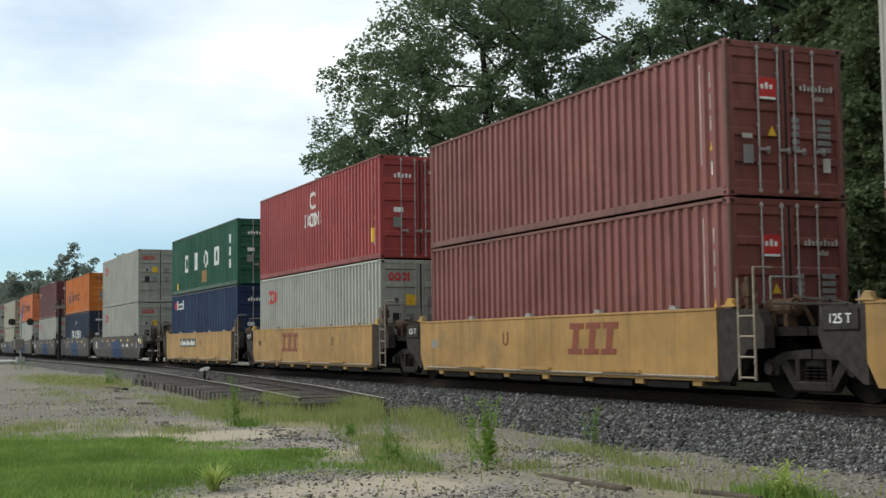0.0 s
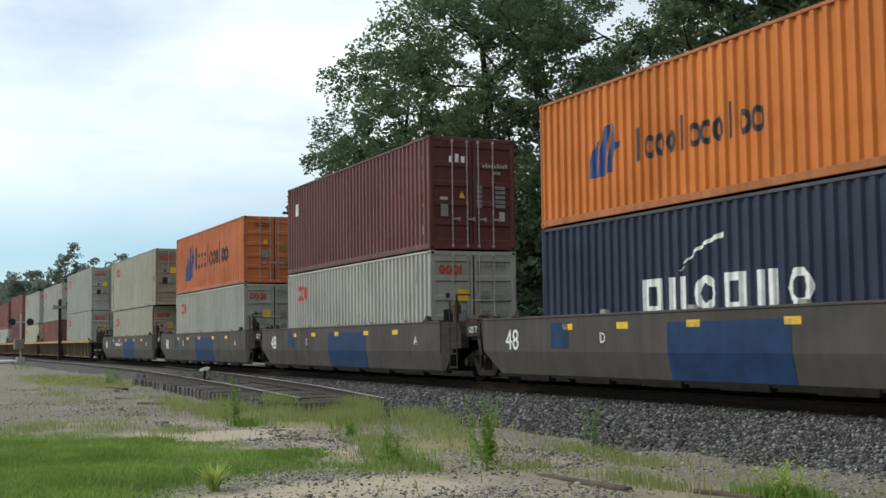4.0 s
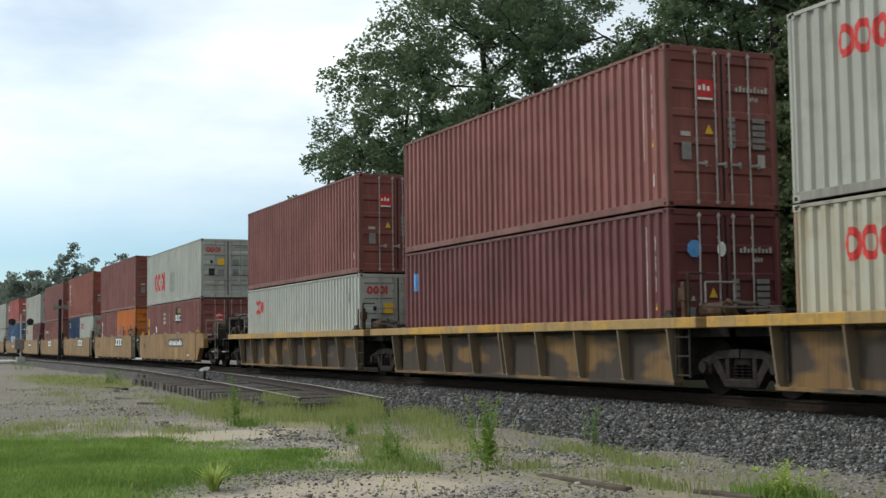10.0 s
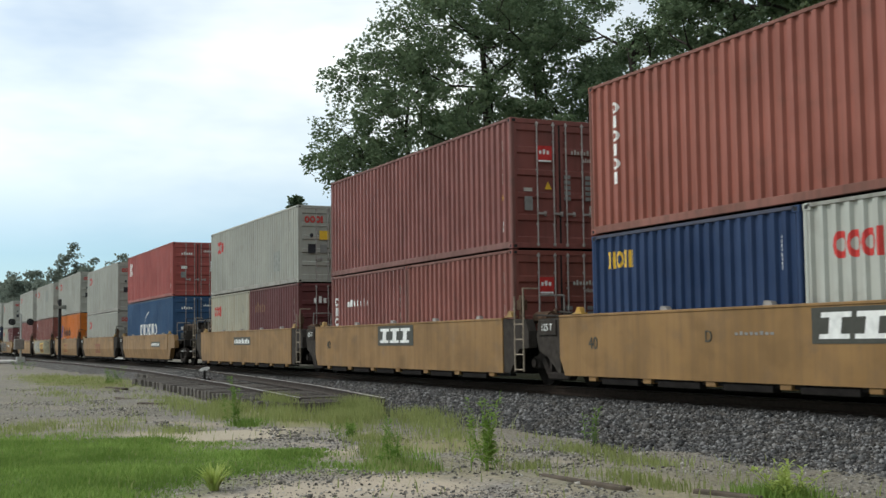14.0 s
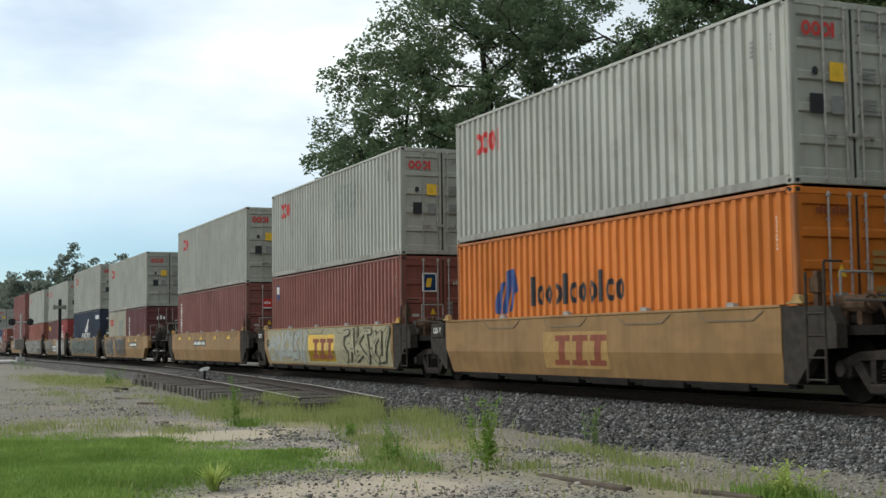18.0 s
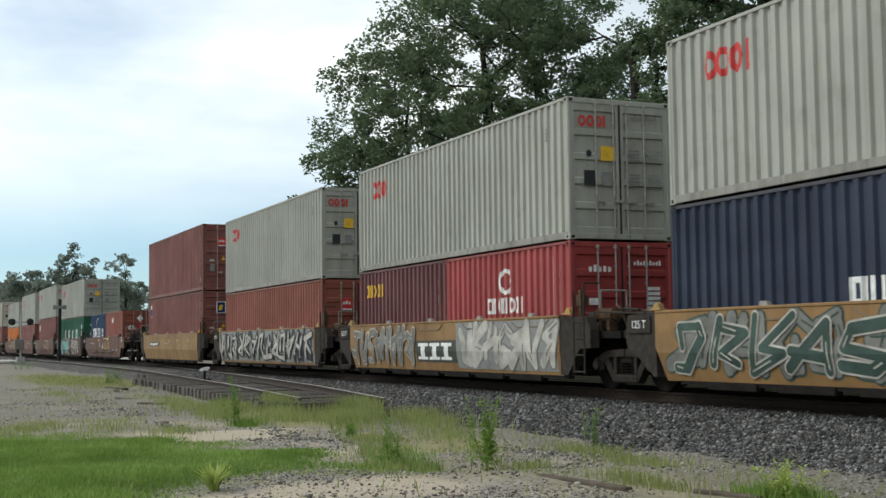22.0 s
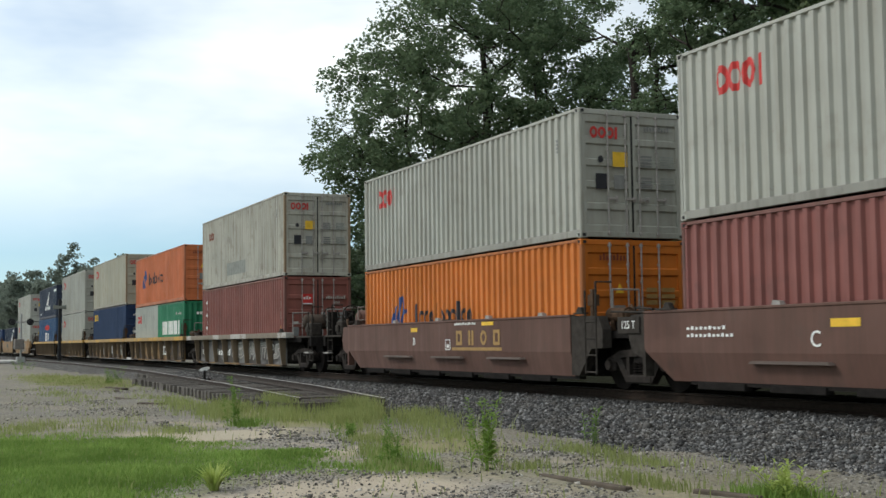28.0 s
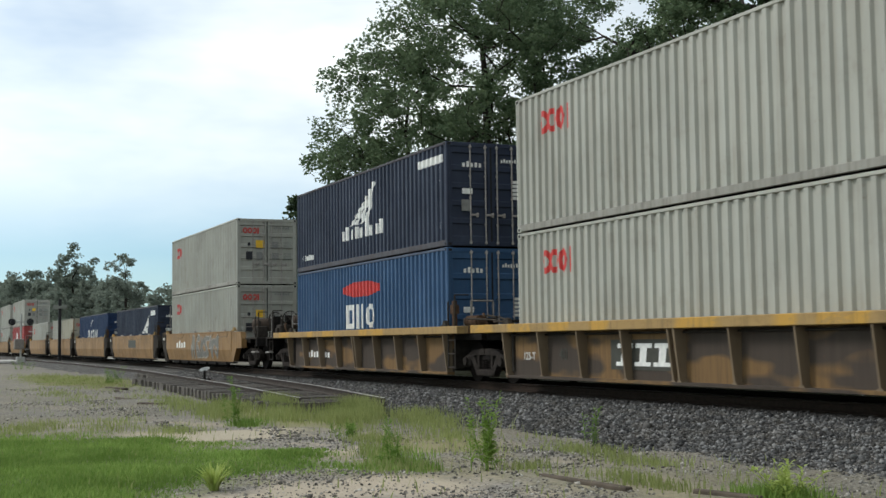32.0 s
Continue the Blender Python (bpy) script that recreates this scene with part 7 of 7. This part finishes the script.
dry = np.concatenate([inside(7000, -57, 7.6, 12, 2.0, 0.03, 0.9), inside(1500, -34.0, 7.0, 4.0, 0.7, -0.05, 0.9), inside(900, -40.0, 5.0, 6.0, 0.7, 0.0, 1.0), inside(1300, -18.6, 8.2, 3.2, 0.9, -0.2, 1.0), inside(1100, -18.5, 7.0, 3.0, 0.6, -0.2, 1.0), inside(520, -11.7, 7.35, 1.1, 0.28, 0.1, 1.0), inside(500, -13.0, 7.1, 0.8, 0.3, 0.0, 1.0), inside(900, -14.0, 8.6, 4.0, 0.5, -0.06, 1.0), inside(900, -15.4, 6.1, 1.6, 0.45, -0.3, 1.0), np.stack([-8 - 40 * rng.random(2400), 1 + 9 * rng.random(2400)], -1),
                      inside(2600, -24.4, 2.4, 2.0, 2.2, 0.0, 0.8), inside(700, -22.6, 4.6, 1.2, 0.7, 0.0, 0.9), inside(700, -13.6, 8.8, 2.5, 0.5, -0.1, 1.2), inside(1600, -38.0, 10.2, 12.0, 0.5, -0.085, 0.8)])
dry = dry[(np.sin(2.1 * dry[:, 0] + 1.3 * dry[:, 1]) * np.sin(2.7 * dry[:, 1] - 0.8 * dry[:, 0]) + rng.normal(0, 0.4, len(dry))) > -0.12]
blades("olive_grass", "thin olive and yellowish grass by the track", dry, 0.12, 0.007, DRYGRASS, 0.7)


def tuft(name, label, x, y, count, reach, tall, mat, seed):
    """A tuft of broad arching blades."""
    r = random.Random(seed)
    lf = Shape()
    for i in range(count):
        a, k, h = r.uniform(0, 6.28), r.uniform(0.35, 1.0), r.uniform(0.6, 1.0)
        c, s_, w = math.cos(a), math.sin(a), r.uniform(0.008, 0.014)
        rows = []
        for f, ww in ((0, 0.7), (0.35, 1.0), (0.7, 0.8), (1.0, 0.1)):
            d, z = 0.04 * k + reach * k * f ** 1.4, tall * h * (1.25 * f - 0.45 * k * f ** 2.4) - 0.01
            rows += [(c * d - s_ * w * ww, s_ * d + c * w * ww, z), (c * d + s_ * w * ww, s_ * d - c * w * ww, z)]
        lf.add(rows, [(0, 1, 3, 2), (2, 3, 5, 4), (4, 5, 7, 6)])
    me = bpy.data.meshes.new("leaves")
    me.from_pydata(lf.v, [], lf.f)
    me.materials.append(mat)
    return thing(name, label, "weed", "weeds by the track", "", me, Matrix.Translation((x, y, float(ground_z(x, y)))))


def weed(name, label, x, y, stems, tall, spread, leafy, seed, mat=None):
    """An upright weed: thin stems set with narrow leaves."""
    mat = mat or WEED
    r = random.Random(seed)
    st, lf = Shape(), Shape()
    for i in range(stems):
        bx_, by_ = r.uniform(-spread, spread) * 0.5, r.uniform(-spread, spread) * 0.5
        tx, ty = bx_ + r.uniform(-spread, spread) * 0.6, by_ + r.uniform(-spread, spread) * 0.6
        h = tall * r.uniform(0.55, 1.0)
        st.tube((bx_, by_, -0.02), ((bx_ + tx) / 2, (by_ + ty) / 2, h * 0.55), 0.006, 0.005, n=4, caps=False)
        st.tube(((bx_ + tx) / 2, (by_ + ty) / 2, h * 0.55), (tx, ty, h), 0.005, 0.002, n=4, caps=False)
        for k in range(leafy):
            f = r.uniform(0.08, 1.0)
            px, py, pz = bx_ + (tx - bx_) * f, by_ + (ty - by_) * f, h * f
            a, ln, up = r.uniform(0, 6.28), r.uniform(0.06, 0.15) * (1.2 - 0.6 * f), r.uniform(0.2, 0.9)
            dx, dy = math.cos(a), math.sin(a)
            w = 0.012
            lf.add([(px, py, pz), (px + dx * ln * 0.5 - dy * w, py + dy * ln * 0.5 + dx * w, pz + ln * up * 0.6), (px + dx * ln, py + dy * ln, pz + ln * up * 0.75), (px + dx * ln * 0.5 + dy * w, py + dy * ln * 0.5 - dx * w, pz + ln * up * 0.55)], [(0, 1, 2, 3)])
    ob = thing(name, label, "weed", "weeds by the track", "", None, Matrix.Translation((x, y, float(ground_z(x, y)))))
    part("stem", st.mesh("stem", mat), ob)["kind"] = "stuff"
    me = bpy.data.meshes.new("leaves")
    me.from_pydata(lf.v, [], lf.f)
    me.materials.append(mat)
    part("leaves", me, ob)["kind"] = "stuff"
    return ob


weed("weed", "tall upright green weed on sandy ground", -13.8, 6.64, 9, 0.95, 0.30, 60, 1, GREENWEED)
weed("weed", "sparse upright weed with bare stems", -15.1, 5.9, 7, 0.66, 0.34, 22, 2)
tuft("grass_tuft", "small pale green tuft of arching blades on gravel", -13.55, 3.27, 110, 0.24, 0.33, SPRIG, 3)
weed("weed", "dark green upright weed beside the side track", -23.5, 6.05, 6, 1.0, 0.24, 45, 4)
weed("weed", "slim weed growing in the ballast foot", -16.3, 9.6, 4, 0.62, 0.15, 30, 5)
weed("weed", "bushy low weed in the gravel", -9.75, 7.95, 13, 0.36, 0.42, 22, 6, SPRIG)
weed("weed", "low weed tuft in olive grass", -19.6, 6.9, 7, 0.35, 0.3, 24, 7)
weed("weed", "thin dry weed stem in the ballast", -22.5, 11.2, 2, 0.55, 0.06, 8, 8)
weed("weed", "bushy weed beside the side track end", -50.5, 8.2, 10, 0.8, 0.6, 40, 9)
weed("weed", "dark scrub tuft near the crossing", -84.0, 8.0, 10, 0.7, 1.0, 40, 10)

WOOD = plain("grey_weathered_plank", (0.085, 0.068, 0.052), 0.9, 0, 0.35, 6.0, 0.5)
for (xa, ya), (xb, yb), what in (((-12.62, 6.77), (-11.0, 6.93), "weathered timber lying in sandy gravel"), ((-10.55, 7.42), (-9.75, 7.6), "short weathered timber half sunk in gravel")):
    ln = math.hypot(xb - xa, yb - ya)
    me = Shape().box(-ln / 2, ln / 2, -0.05, 0.05, 0, 0.055, 0.012).mesh("timber", WOOD)
    thing("timber", what, "timber", "", "", me, pose((xa + xb) / 2, (ya + yb) / 2, float(ground_z((xa + xb) / 2, (ya + yb) / 2)) - 0.015, 0, 0, math.degrees(math.atan2(yb - ya, xb - xa))))
for x, y, ln, turn in ((-45.0, 7.4, 1.9, 10), (-43.2, 7.1, 1.2, -8), (-36.5, 6.2, 1.6, 4), (-33.0, 6.3, 0.9, 30)):
    me = Shape().box(-ln / 2, ln / 2, -0.09, 0.09, 0, 0.06, 0.015).mesh("timber", WOOD)
    thing("timber", "dark discarded sleeper piece on the ground", "timber", "discarded timbers", "", me, pose(x, y, float(ground_z(x, y)) - 0.01, 0, 0, turn))

# ---- switch stand, level crossing and its signs ----
BLACKPOST = plain("black_post_paint", (0.02, 0.02, 0.022), 0.7)
WHITEPAINT = plain("white_sign_paint", (0.75, 0.75, 0.73), 0.5)
sw = thing("switch_stand", "low dark switch stand with a white target plate", "switch stand", "", "", None, Matrix.Translation((-45.26, 10.58, 0.17)))
part("stand", Shape().box(-0.22, 0.22, -0.18, 0.18, 0, 0.12, 0.02).tube((0, 0, 0.1), (0, 0, 0.42), 0.05, n=8).mesh("stand", GRIME), sw)
part("target", Shape().tube((-0.015, 0, 0), (0.015, 0, 0), 0.2, n=20).mesh("target", WHITEPAINT), sw, "white plate", pose(0, 0, 0.46, 14, 0, 0) @ Matrix.Diagonal((1, 1, 0.36, 1)))

road_mat = plain("pale_road_asphalt", (0.42, 0.41, 0.39), 0.9, 0, 0.15, 2.0, 0.2)
thing("road", "pale asphalt road over the level crossing", "road", "", "structure", Shape().prism([(-130, 0.05), (-117, 0.05), (-117, 0.22), (-130, 0.22)], -40, 12.2).mesh("road", road_mat))
thing("road", "pale asphalt road beyond the level crossing", "road", "", "structure", Shape().prism([(-130, 0.05), (-117, 0.05), (-117, 0.22), (-130, 0.22)], 15.1, 60).mesh("road", road_mat))

post = thing("crossbuck_post", "dark crossing post with weathered crossed boards seen on edge", "crossing sign", "", "", None, Matrix.Translation((-98.9, 12.0, 0.0)))
part("post", Shape().box(-0.11, 0.11, -0.11, 0.11, 0.0, 5.05, 0.01).mesh("post", BLACKPOST), post)
for s in (-1, 1):
    part("board", Shape().box(-0.03, 0.03, -0.52, 0.52, -0.10, 0.10, 0.005).mesh("board", plain("grey_board_paint", (0.20, 0.21, 0.19), 0.7)), post, "weathered board", pose(0.13 + 0.03 * s, 0.0, 4.45, 9 * s, 0, 0))

sig = thing("crossing_signal", "crossing signal mast with flashing-light heads and cabinet", "crossing signal", "", "", None, Matrix.Translation((-114.0, 10.6, 0.1)))
part("base", Shape().box(-0.35, 0.35, -0.35, 0.35, 0, 0.5, 0.03).mesh("base", GALV), sig)
part("mast", Shape().tube((0, 0, 0.4), (0, 0, 4.2), 0.08, n=10).mesh("mast", GALV), sig)
part("gate_mechanism", Shape().box(-0.45, 0.45, -0.55, 0.25, 1.15, 2.05, 0.05).mesh("gate_mechanism", plain("grey_box_paint", (0.20, 0.18, 0.16), 0.7)), sig, "grey gate machine box")
part("cross_arm", Shape().box(-0.06, 0.06, -0.85, 0.85, 3.45, 3.57, 0.01).mesh("cross_arm", GALV), sig)
for y in (-0.75, 0.75):
    h = part("lamp_head", Shape().tube((0.05, y, 3.52), (0.16, y, 3.52), 0.30, n=16).mesh("lamp_head", BLACKPOST), sig, "black round backboard")
    part("visor", Shape().tube((0.16, y, 3.52), (0.42, y, 3.52), 0.16, 0.14, n=12).mesh("visor", BLACKPOST), h)

pole = thing("utility_pole", "grey timber pole behind the track before dark trees", "pole", "", "", None, Matrix.Translation((-45.6, 22.0, 0.0)))
part("shaft", Shape().tube((0, 0, 0), (0, 0, 5.6), 0.14, 0.11, n=10).mesh("shaft", WOOD), pole)
part("bracket", Shape().box(-0.25, 0.25, -0.04, 0.04, 5.1, 5.2, 0.01).mesh("bracket", WOOD), pole)
for x, y in ((-20.0, 20.5), (-22.5, 20.5)):
    st = thing("marker_post", "thin pale metal post behind the track", "post", "posts behind the track", "", None, Matrix.Translation((x, y, 0.0)))
    part("shaft", Shape().tube((0, 0, 0), (0, 0, 2.6), 0.03, n=8).mesh("shaft", GALV), st)

# ---- trees behind the line ----
BARK = plain("dark_bark", (0.032, 0.026, 0.021), 0.95, 0, 0.4, 6.0, 0.8)
LEAF = {
    "oak": leaf_material("oak_leaf", (0.095, 0.145, 0.078), (0.190, 0.250, 0.135), 0.4),
    "light": leaf_material("light_leaf", (0.085, 0.125, 0.060), (0.155, 0.205, 0.098), 0.5),
    "dark": leaf_material("dark_leaf", (0.058, 0.086, 0.048), (0.105, 0.145, 0.078), 0.45),
    "needle": leaf_material("olive_needle_spray", (0.090, 0.120, 0.056), (0.155, 0.195, 0.095), 0.5),
    # distance haze is put into this leaf colour, paler and greyer
    "far": leaf_material("hazed_far_leaf", (0.185, 0.220, 0.180), (0.265, 0.305, 0.250), 0.7),
}


def skeleton(r, height, rad, base, clumps, size, squash):
    """Leaf-clump centres in a domed crown, and the limbs that carry them."""
    zc = base + (height - base) * 0.38
    centres, tries = [], 0
    while len(centres) < clumps and tries < clumps * 60:
        tries += 1
        a, e = r.uniform(0, 6.283), math.asin(r.uniform(-0.85, 1.0))
        f = r.uniform(0.30, 1.0) ** 0.5 * (0.86 + 0.14 * math.sin(3 * a + 2 * e + height))
        zr = (height - zc) if e > 0 else (zc - base)
        ce = math.cos(e) ** squash
        c = Vector((rad * f * ce * math.cos(a), rad * f * ce * math.sin(a), zc + zr * f * math.sin(e)))
        if all((c - o).length > size * 0.85 for o in centres):
            centres.append(c)
    nodes, parent = [Vector((0, 0, -0.2))], [-1]
    top = Vector((0, 0, 0))
    for i in range(1, 9):
        top = Vector((top.x + r.uniform(-0.25, 0.25) * rad * 0.12, top.y + r.uniform(-0.25, 0.25) * rad * 0.12, height * 0.085 * i))
        nodes.append(top)
        parent.append(len(nodes) - 2)
    for c in sorted(centres, key=lambda c: c.xy.length + 0.35 * abs(c.z - zc)):
        best = min(range(1, len(nodes)), key=lambda i: (nodes[i] - c).length + (2.5 if nodes[i].z > c.z + 0.3 else 0) + 0.30 * nodes[i].xy.length)
        mid = nodes[best].lerp(c, 0.5) + Vector((r.uniform(-1, 1), r.uniform(-1, 1), r.uniform(-0.8, 0.3))) * size * 0.25
        nodes.append(mid)
        parent.append(best)
        nodes.append(c)
        parent.append(len(nodes) - 2)
    load = [0] * len(nodes)
    for i in range(len(nodes) - 1, -1, -1):
        load[i] += 1
        if parent[i] >= 0:
            load[parent[i]] += load[i]
    s = Shape()
    girth = height * 0.014 / math.sqrt(load[0])
    for i in range(1, len(nodes)):
        k = load[i]
        s.tube(nodes[parent[i]], nodes[i], girth * math.sqrt(load[parent[i]]) if k > 0.5 * load[parent[i]] else girth * math.sqrt(k) * 1.25, girth * math.sqrt(k), n=8 if k > 12 else 5, caps=False)
    # twigs reach out into every clump
    for c in centres:
        for _ in range(5):
            d = Vector((r.gauss(0, 1), r.gauss(0, 1), r.gauss(0.3, 0.7))).normalized() * size * r.uniform(0.5, 0.95)
            s.tube(c, c + d, girth * 0.7, girth * 0.25, n=3, caps=False)
    return s, centres


def leaves(seed, centres, size, per, bunches, leaf, name, mat):
    """Small folded leaves in bunches over each clump, thicker above and outside."""
    g = np.random.default_rng(seed)
    c = np.repeat(np.array(centres), bunches, axis=0)
    n = len(c)
    cs = np.repeat(size * g.uniform(0.65, 1.2, len(centres)), bunches)
    o = g.normal(0, 1, (n, 3))
    o /= np.linalg.norm(o, axis=1)[:, None]
    o *= (g.random(n) ** 0.4 * cs)[:, None]
    o[:, 2] = 0.68 * o[:, 2] + 0.12 * cs
    c = np.repeat(c + o, per, axis=0)
    bs = np.repeat(cs * g.uniform(0.22, 0.40, n), per)
    k = len(c)
    o = np.clip(g.normal(0, 0.48, (k, 3)), -0.85, 0.85)
    o[:, 2] *= 0.75
    p = c + o * bs[:, None]
    L = leaf * g.uniform(0.6, 1.35, k)
    a, b = g.uniform(0, 2 * np.pi, k), g.uniform(-0.9, 0.5, k)
    d = np.stack([np.cos(a) * np.cos(b), np.sin(a) * np.cos(b), np.sin(b)], -1)
    e = np.cross(d, g.normal(0, 1, (k, 3)))
    e /= np.linalg.norm(e, axis=1)[:, None] + 1e-9
    up = np.cross(d, e)
    m1, m2 = (0.45 * L)[:, None], (0.34 * L)[:, None]
    v = np.stack([p, p + d * m1 + e * m2 + up * 0.3 * m2, p + d * L[:, None], p + d * m1 - e * m2 + up * 0.3 * m2], 1).reshape(-1, 3)
    return np_mesh(name, v, np.arange(4 * k).reshape(-1, 4), mat)


def tree(name, label, x, y, height, rad, base, clumps, size, per, leaf, mat, seed, turn=0, squash=0.8, bunches=15):
    r = random.Random(seed)
    s, centres = skeleton(r, height, rad, base, clumps, size, squash)
    ob = thing(name, label, "tree", "trees behind the track", "", None, pose(x, y, 0.1, 0, 0, turn))
    part("trunk", s.mesh("trunk", BARK), ob, "dark bark trunk and limbs")
    part("crown", leaves(seed, centres, size, per, bunches, leaf, "crown", mat), ob)
    return ob


def conifer(name, label, x, y, height, width, seed, per=8, bunches=4, leaf=0.34, step=0.045, mat=None):
    r = random.Random(seed)
    s, tips = Shape(), []
    s.tube((0, 0, 0), (0, 0, height), height * 0.014, 0.02, n=8, caps=False)
    z = height * 0.15
    while z < height * 0.98:
        k = 1 - (z / height) ** 1.3
        for i in range(6):
            a = r.uniform(0, 6.28)
            ln = width * 0.5 * k * r.uniform(0.6, 1.05) + 0.2
            e = Vector((math.cos(a) * ln, math.sin(a) * ln, z - ln * 0.12))
            s.tube((0, 0, z), e, 0.03, 0.012, n=4, caps=False)
            for f in (0.35, 0.6, 0.85, 1.0):
                tips.append((Vector((e.x * f, e.y * f, z + (e.z - z) * f)), 1))
        z += height * step
    ob = thing(name, label, "tree", "trees behind the track", "", None, Matrix.Translation((x, y, 0.1)))
    part("trunk", s.mesh("trunk", BARK), ob)
    part("crown", leaves(seed, [t[0] for t in tips], 0.7, per, bunches, leaf, "crown", mat or LEAF["dark"]), ob)
    return ob


oak = tree("tree", "large spreading oak with dense dark green leaves", -66.0, 32.5, 27.5, 11.0, 5.0, 204, 1.75, 32, 0.235, LEAF["oak"], 15, squash=1.15)
second = tree("tree", "tall airy tree with dark green crown", -52.4, 33.4, 23.0, 7.0, 5.0, 44, 1.25, 30, 0.20, LEAF["oak"], 12)
third = tree("tree", "rounded tree with lighter green leaves", -41.0, 30.0, 12.5, 4.6, 1.2, 60, 1.2, 40, 0.155, LEAF["light"], 13)
for x, y, turn in ((-53.0, 41.0, 320), (-43.0, 35.0, 130), (-47.5, 38.5, 260), (-36.0, 35.0, 70), (-27.0, 31.0, 200)):
    copy_thing(second, pose(x, y, 0.1, 0, 0, turn))
for x, y, turn in ((-25.5, 27.5, 100),):
    copy_thing(third, pose(x, y, 0.1, 0, 0, turn))
thicket = tree("tree", "low dense tree in the undergrowth of the wood", -78.0, 38.0, 12.5, 4.6, 1.0, 50, 1.3, 12, 0.31, LEAF["dark"], 16)
for x, y, turn in ((-80.0, 30.5, 140), (-66.0, 38.0, 20), (-56.0, 38.0, 300), (-49.0, 37.0, 60), (-88.0, 41.0, 90), (-92.0, 37.0, 150), (-84.0, 36.0, 200), (-101.0, 41.0, 40), (-72.0, 31.0, 260), (-62.0, 30.0, 310), (-54.0, 31.0, 110), (-46.0, 30.0, 170), (-112.0, 43.0, 75), (-139.0, 46.0, 15), (-149.0, 46.0, 120), (-128.0, 45.0, 230)):
    copy_thing(thicket, pose(x, y, 0.1, 0, 0, turn))
# the wood, dark and closed under the crowns; right of view it is added
spot = random.Random(8)
for i in range(40):
    x, y = -62.0 + 2.6 * i, 40.0 + 4.5 * (i % 3) + spot.uniform(-1, 1)
    copy_thing(thicket, pose(x, y, -0.6, 0, 0, spot.uniform(0, 360)) @ Matrix.Scale(spot.uniform(0.85, 1.5), 4))
pine = conifer("conifer", "tall drooping olive-green conifer at the edge of the wood", -32.0, 28.5, 21.0, 8.0, 23, 20, 7, 0.20, 0.030, LEAF["needle"])
# those right of view are unseen, added to keep skylight off the +x ends
for x, y, turn, k in ((-26.5, 27.0, 80, 1.05), (-36.0, 32.0, 170, 0.9), (-20.0, 26.0, 250, 1.1), (-12.0, 26.5, 20, 1.0), (-3.0, 27.0, 140, 1.1), (6.0, 26.5, 60, 1.0), (15.0, 27.0, 200, 1.15), (25.0, 26.5, 300, 1.05), (36.0, 27.0, 10, 1.1), (47.0, 26.5, 90, 1.0), (60.0, 27.0, 180, 1.1)):
    copy_thing(pine, pose(x, y, 0.1, 0, 0, turn) @ Matrix.Scale(k, 4))
conifer("conifer", "slim dark conifer beside the oak", -144.6, 45.0, 19.4, 13.0, 21)
conifer("conifer", "dark conifer at the edge of the wood", -150.0, 50.0, 15.5, 10.0, 22)

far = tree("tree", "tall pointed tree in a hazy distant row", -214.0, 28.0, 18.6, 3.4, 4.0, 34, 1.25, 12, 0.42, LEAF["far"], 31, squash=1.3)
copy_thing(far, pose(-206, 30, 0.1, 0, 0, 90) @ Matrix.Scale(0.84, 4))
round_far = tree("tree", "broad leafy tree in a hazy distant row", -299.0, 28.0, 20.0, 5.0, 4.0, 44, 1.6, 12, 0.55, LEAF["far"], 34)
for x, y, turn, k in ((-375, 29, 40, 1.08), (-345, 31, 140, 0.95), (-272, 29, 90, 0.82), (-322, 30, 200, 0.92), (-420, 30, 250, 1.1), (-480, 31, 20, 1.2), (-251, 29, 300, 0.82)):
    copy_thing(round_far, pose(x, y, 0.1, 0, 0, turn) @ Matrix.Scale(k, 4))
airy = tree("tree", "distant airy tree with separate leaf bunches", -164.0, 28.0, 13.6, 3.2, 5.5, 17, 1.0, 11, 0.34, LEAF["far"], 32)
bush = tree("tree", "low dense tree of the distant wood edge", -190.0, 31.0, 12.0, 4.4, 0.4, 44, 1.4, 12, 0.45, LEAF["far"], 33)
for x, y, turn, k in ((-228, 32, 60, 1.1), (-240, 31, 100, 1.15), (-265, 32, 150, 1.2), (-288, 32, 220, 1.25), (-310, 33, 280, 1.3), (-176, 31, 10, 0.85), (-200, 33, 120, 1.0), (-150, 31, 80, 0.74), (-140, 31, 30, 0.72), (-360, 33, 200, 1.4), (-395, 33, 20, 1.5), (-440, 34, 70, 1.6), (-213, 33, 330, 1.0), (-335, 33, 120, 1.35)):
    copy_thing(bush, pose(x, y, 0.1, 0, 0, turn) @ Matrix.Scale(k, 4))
motions()
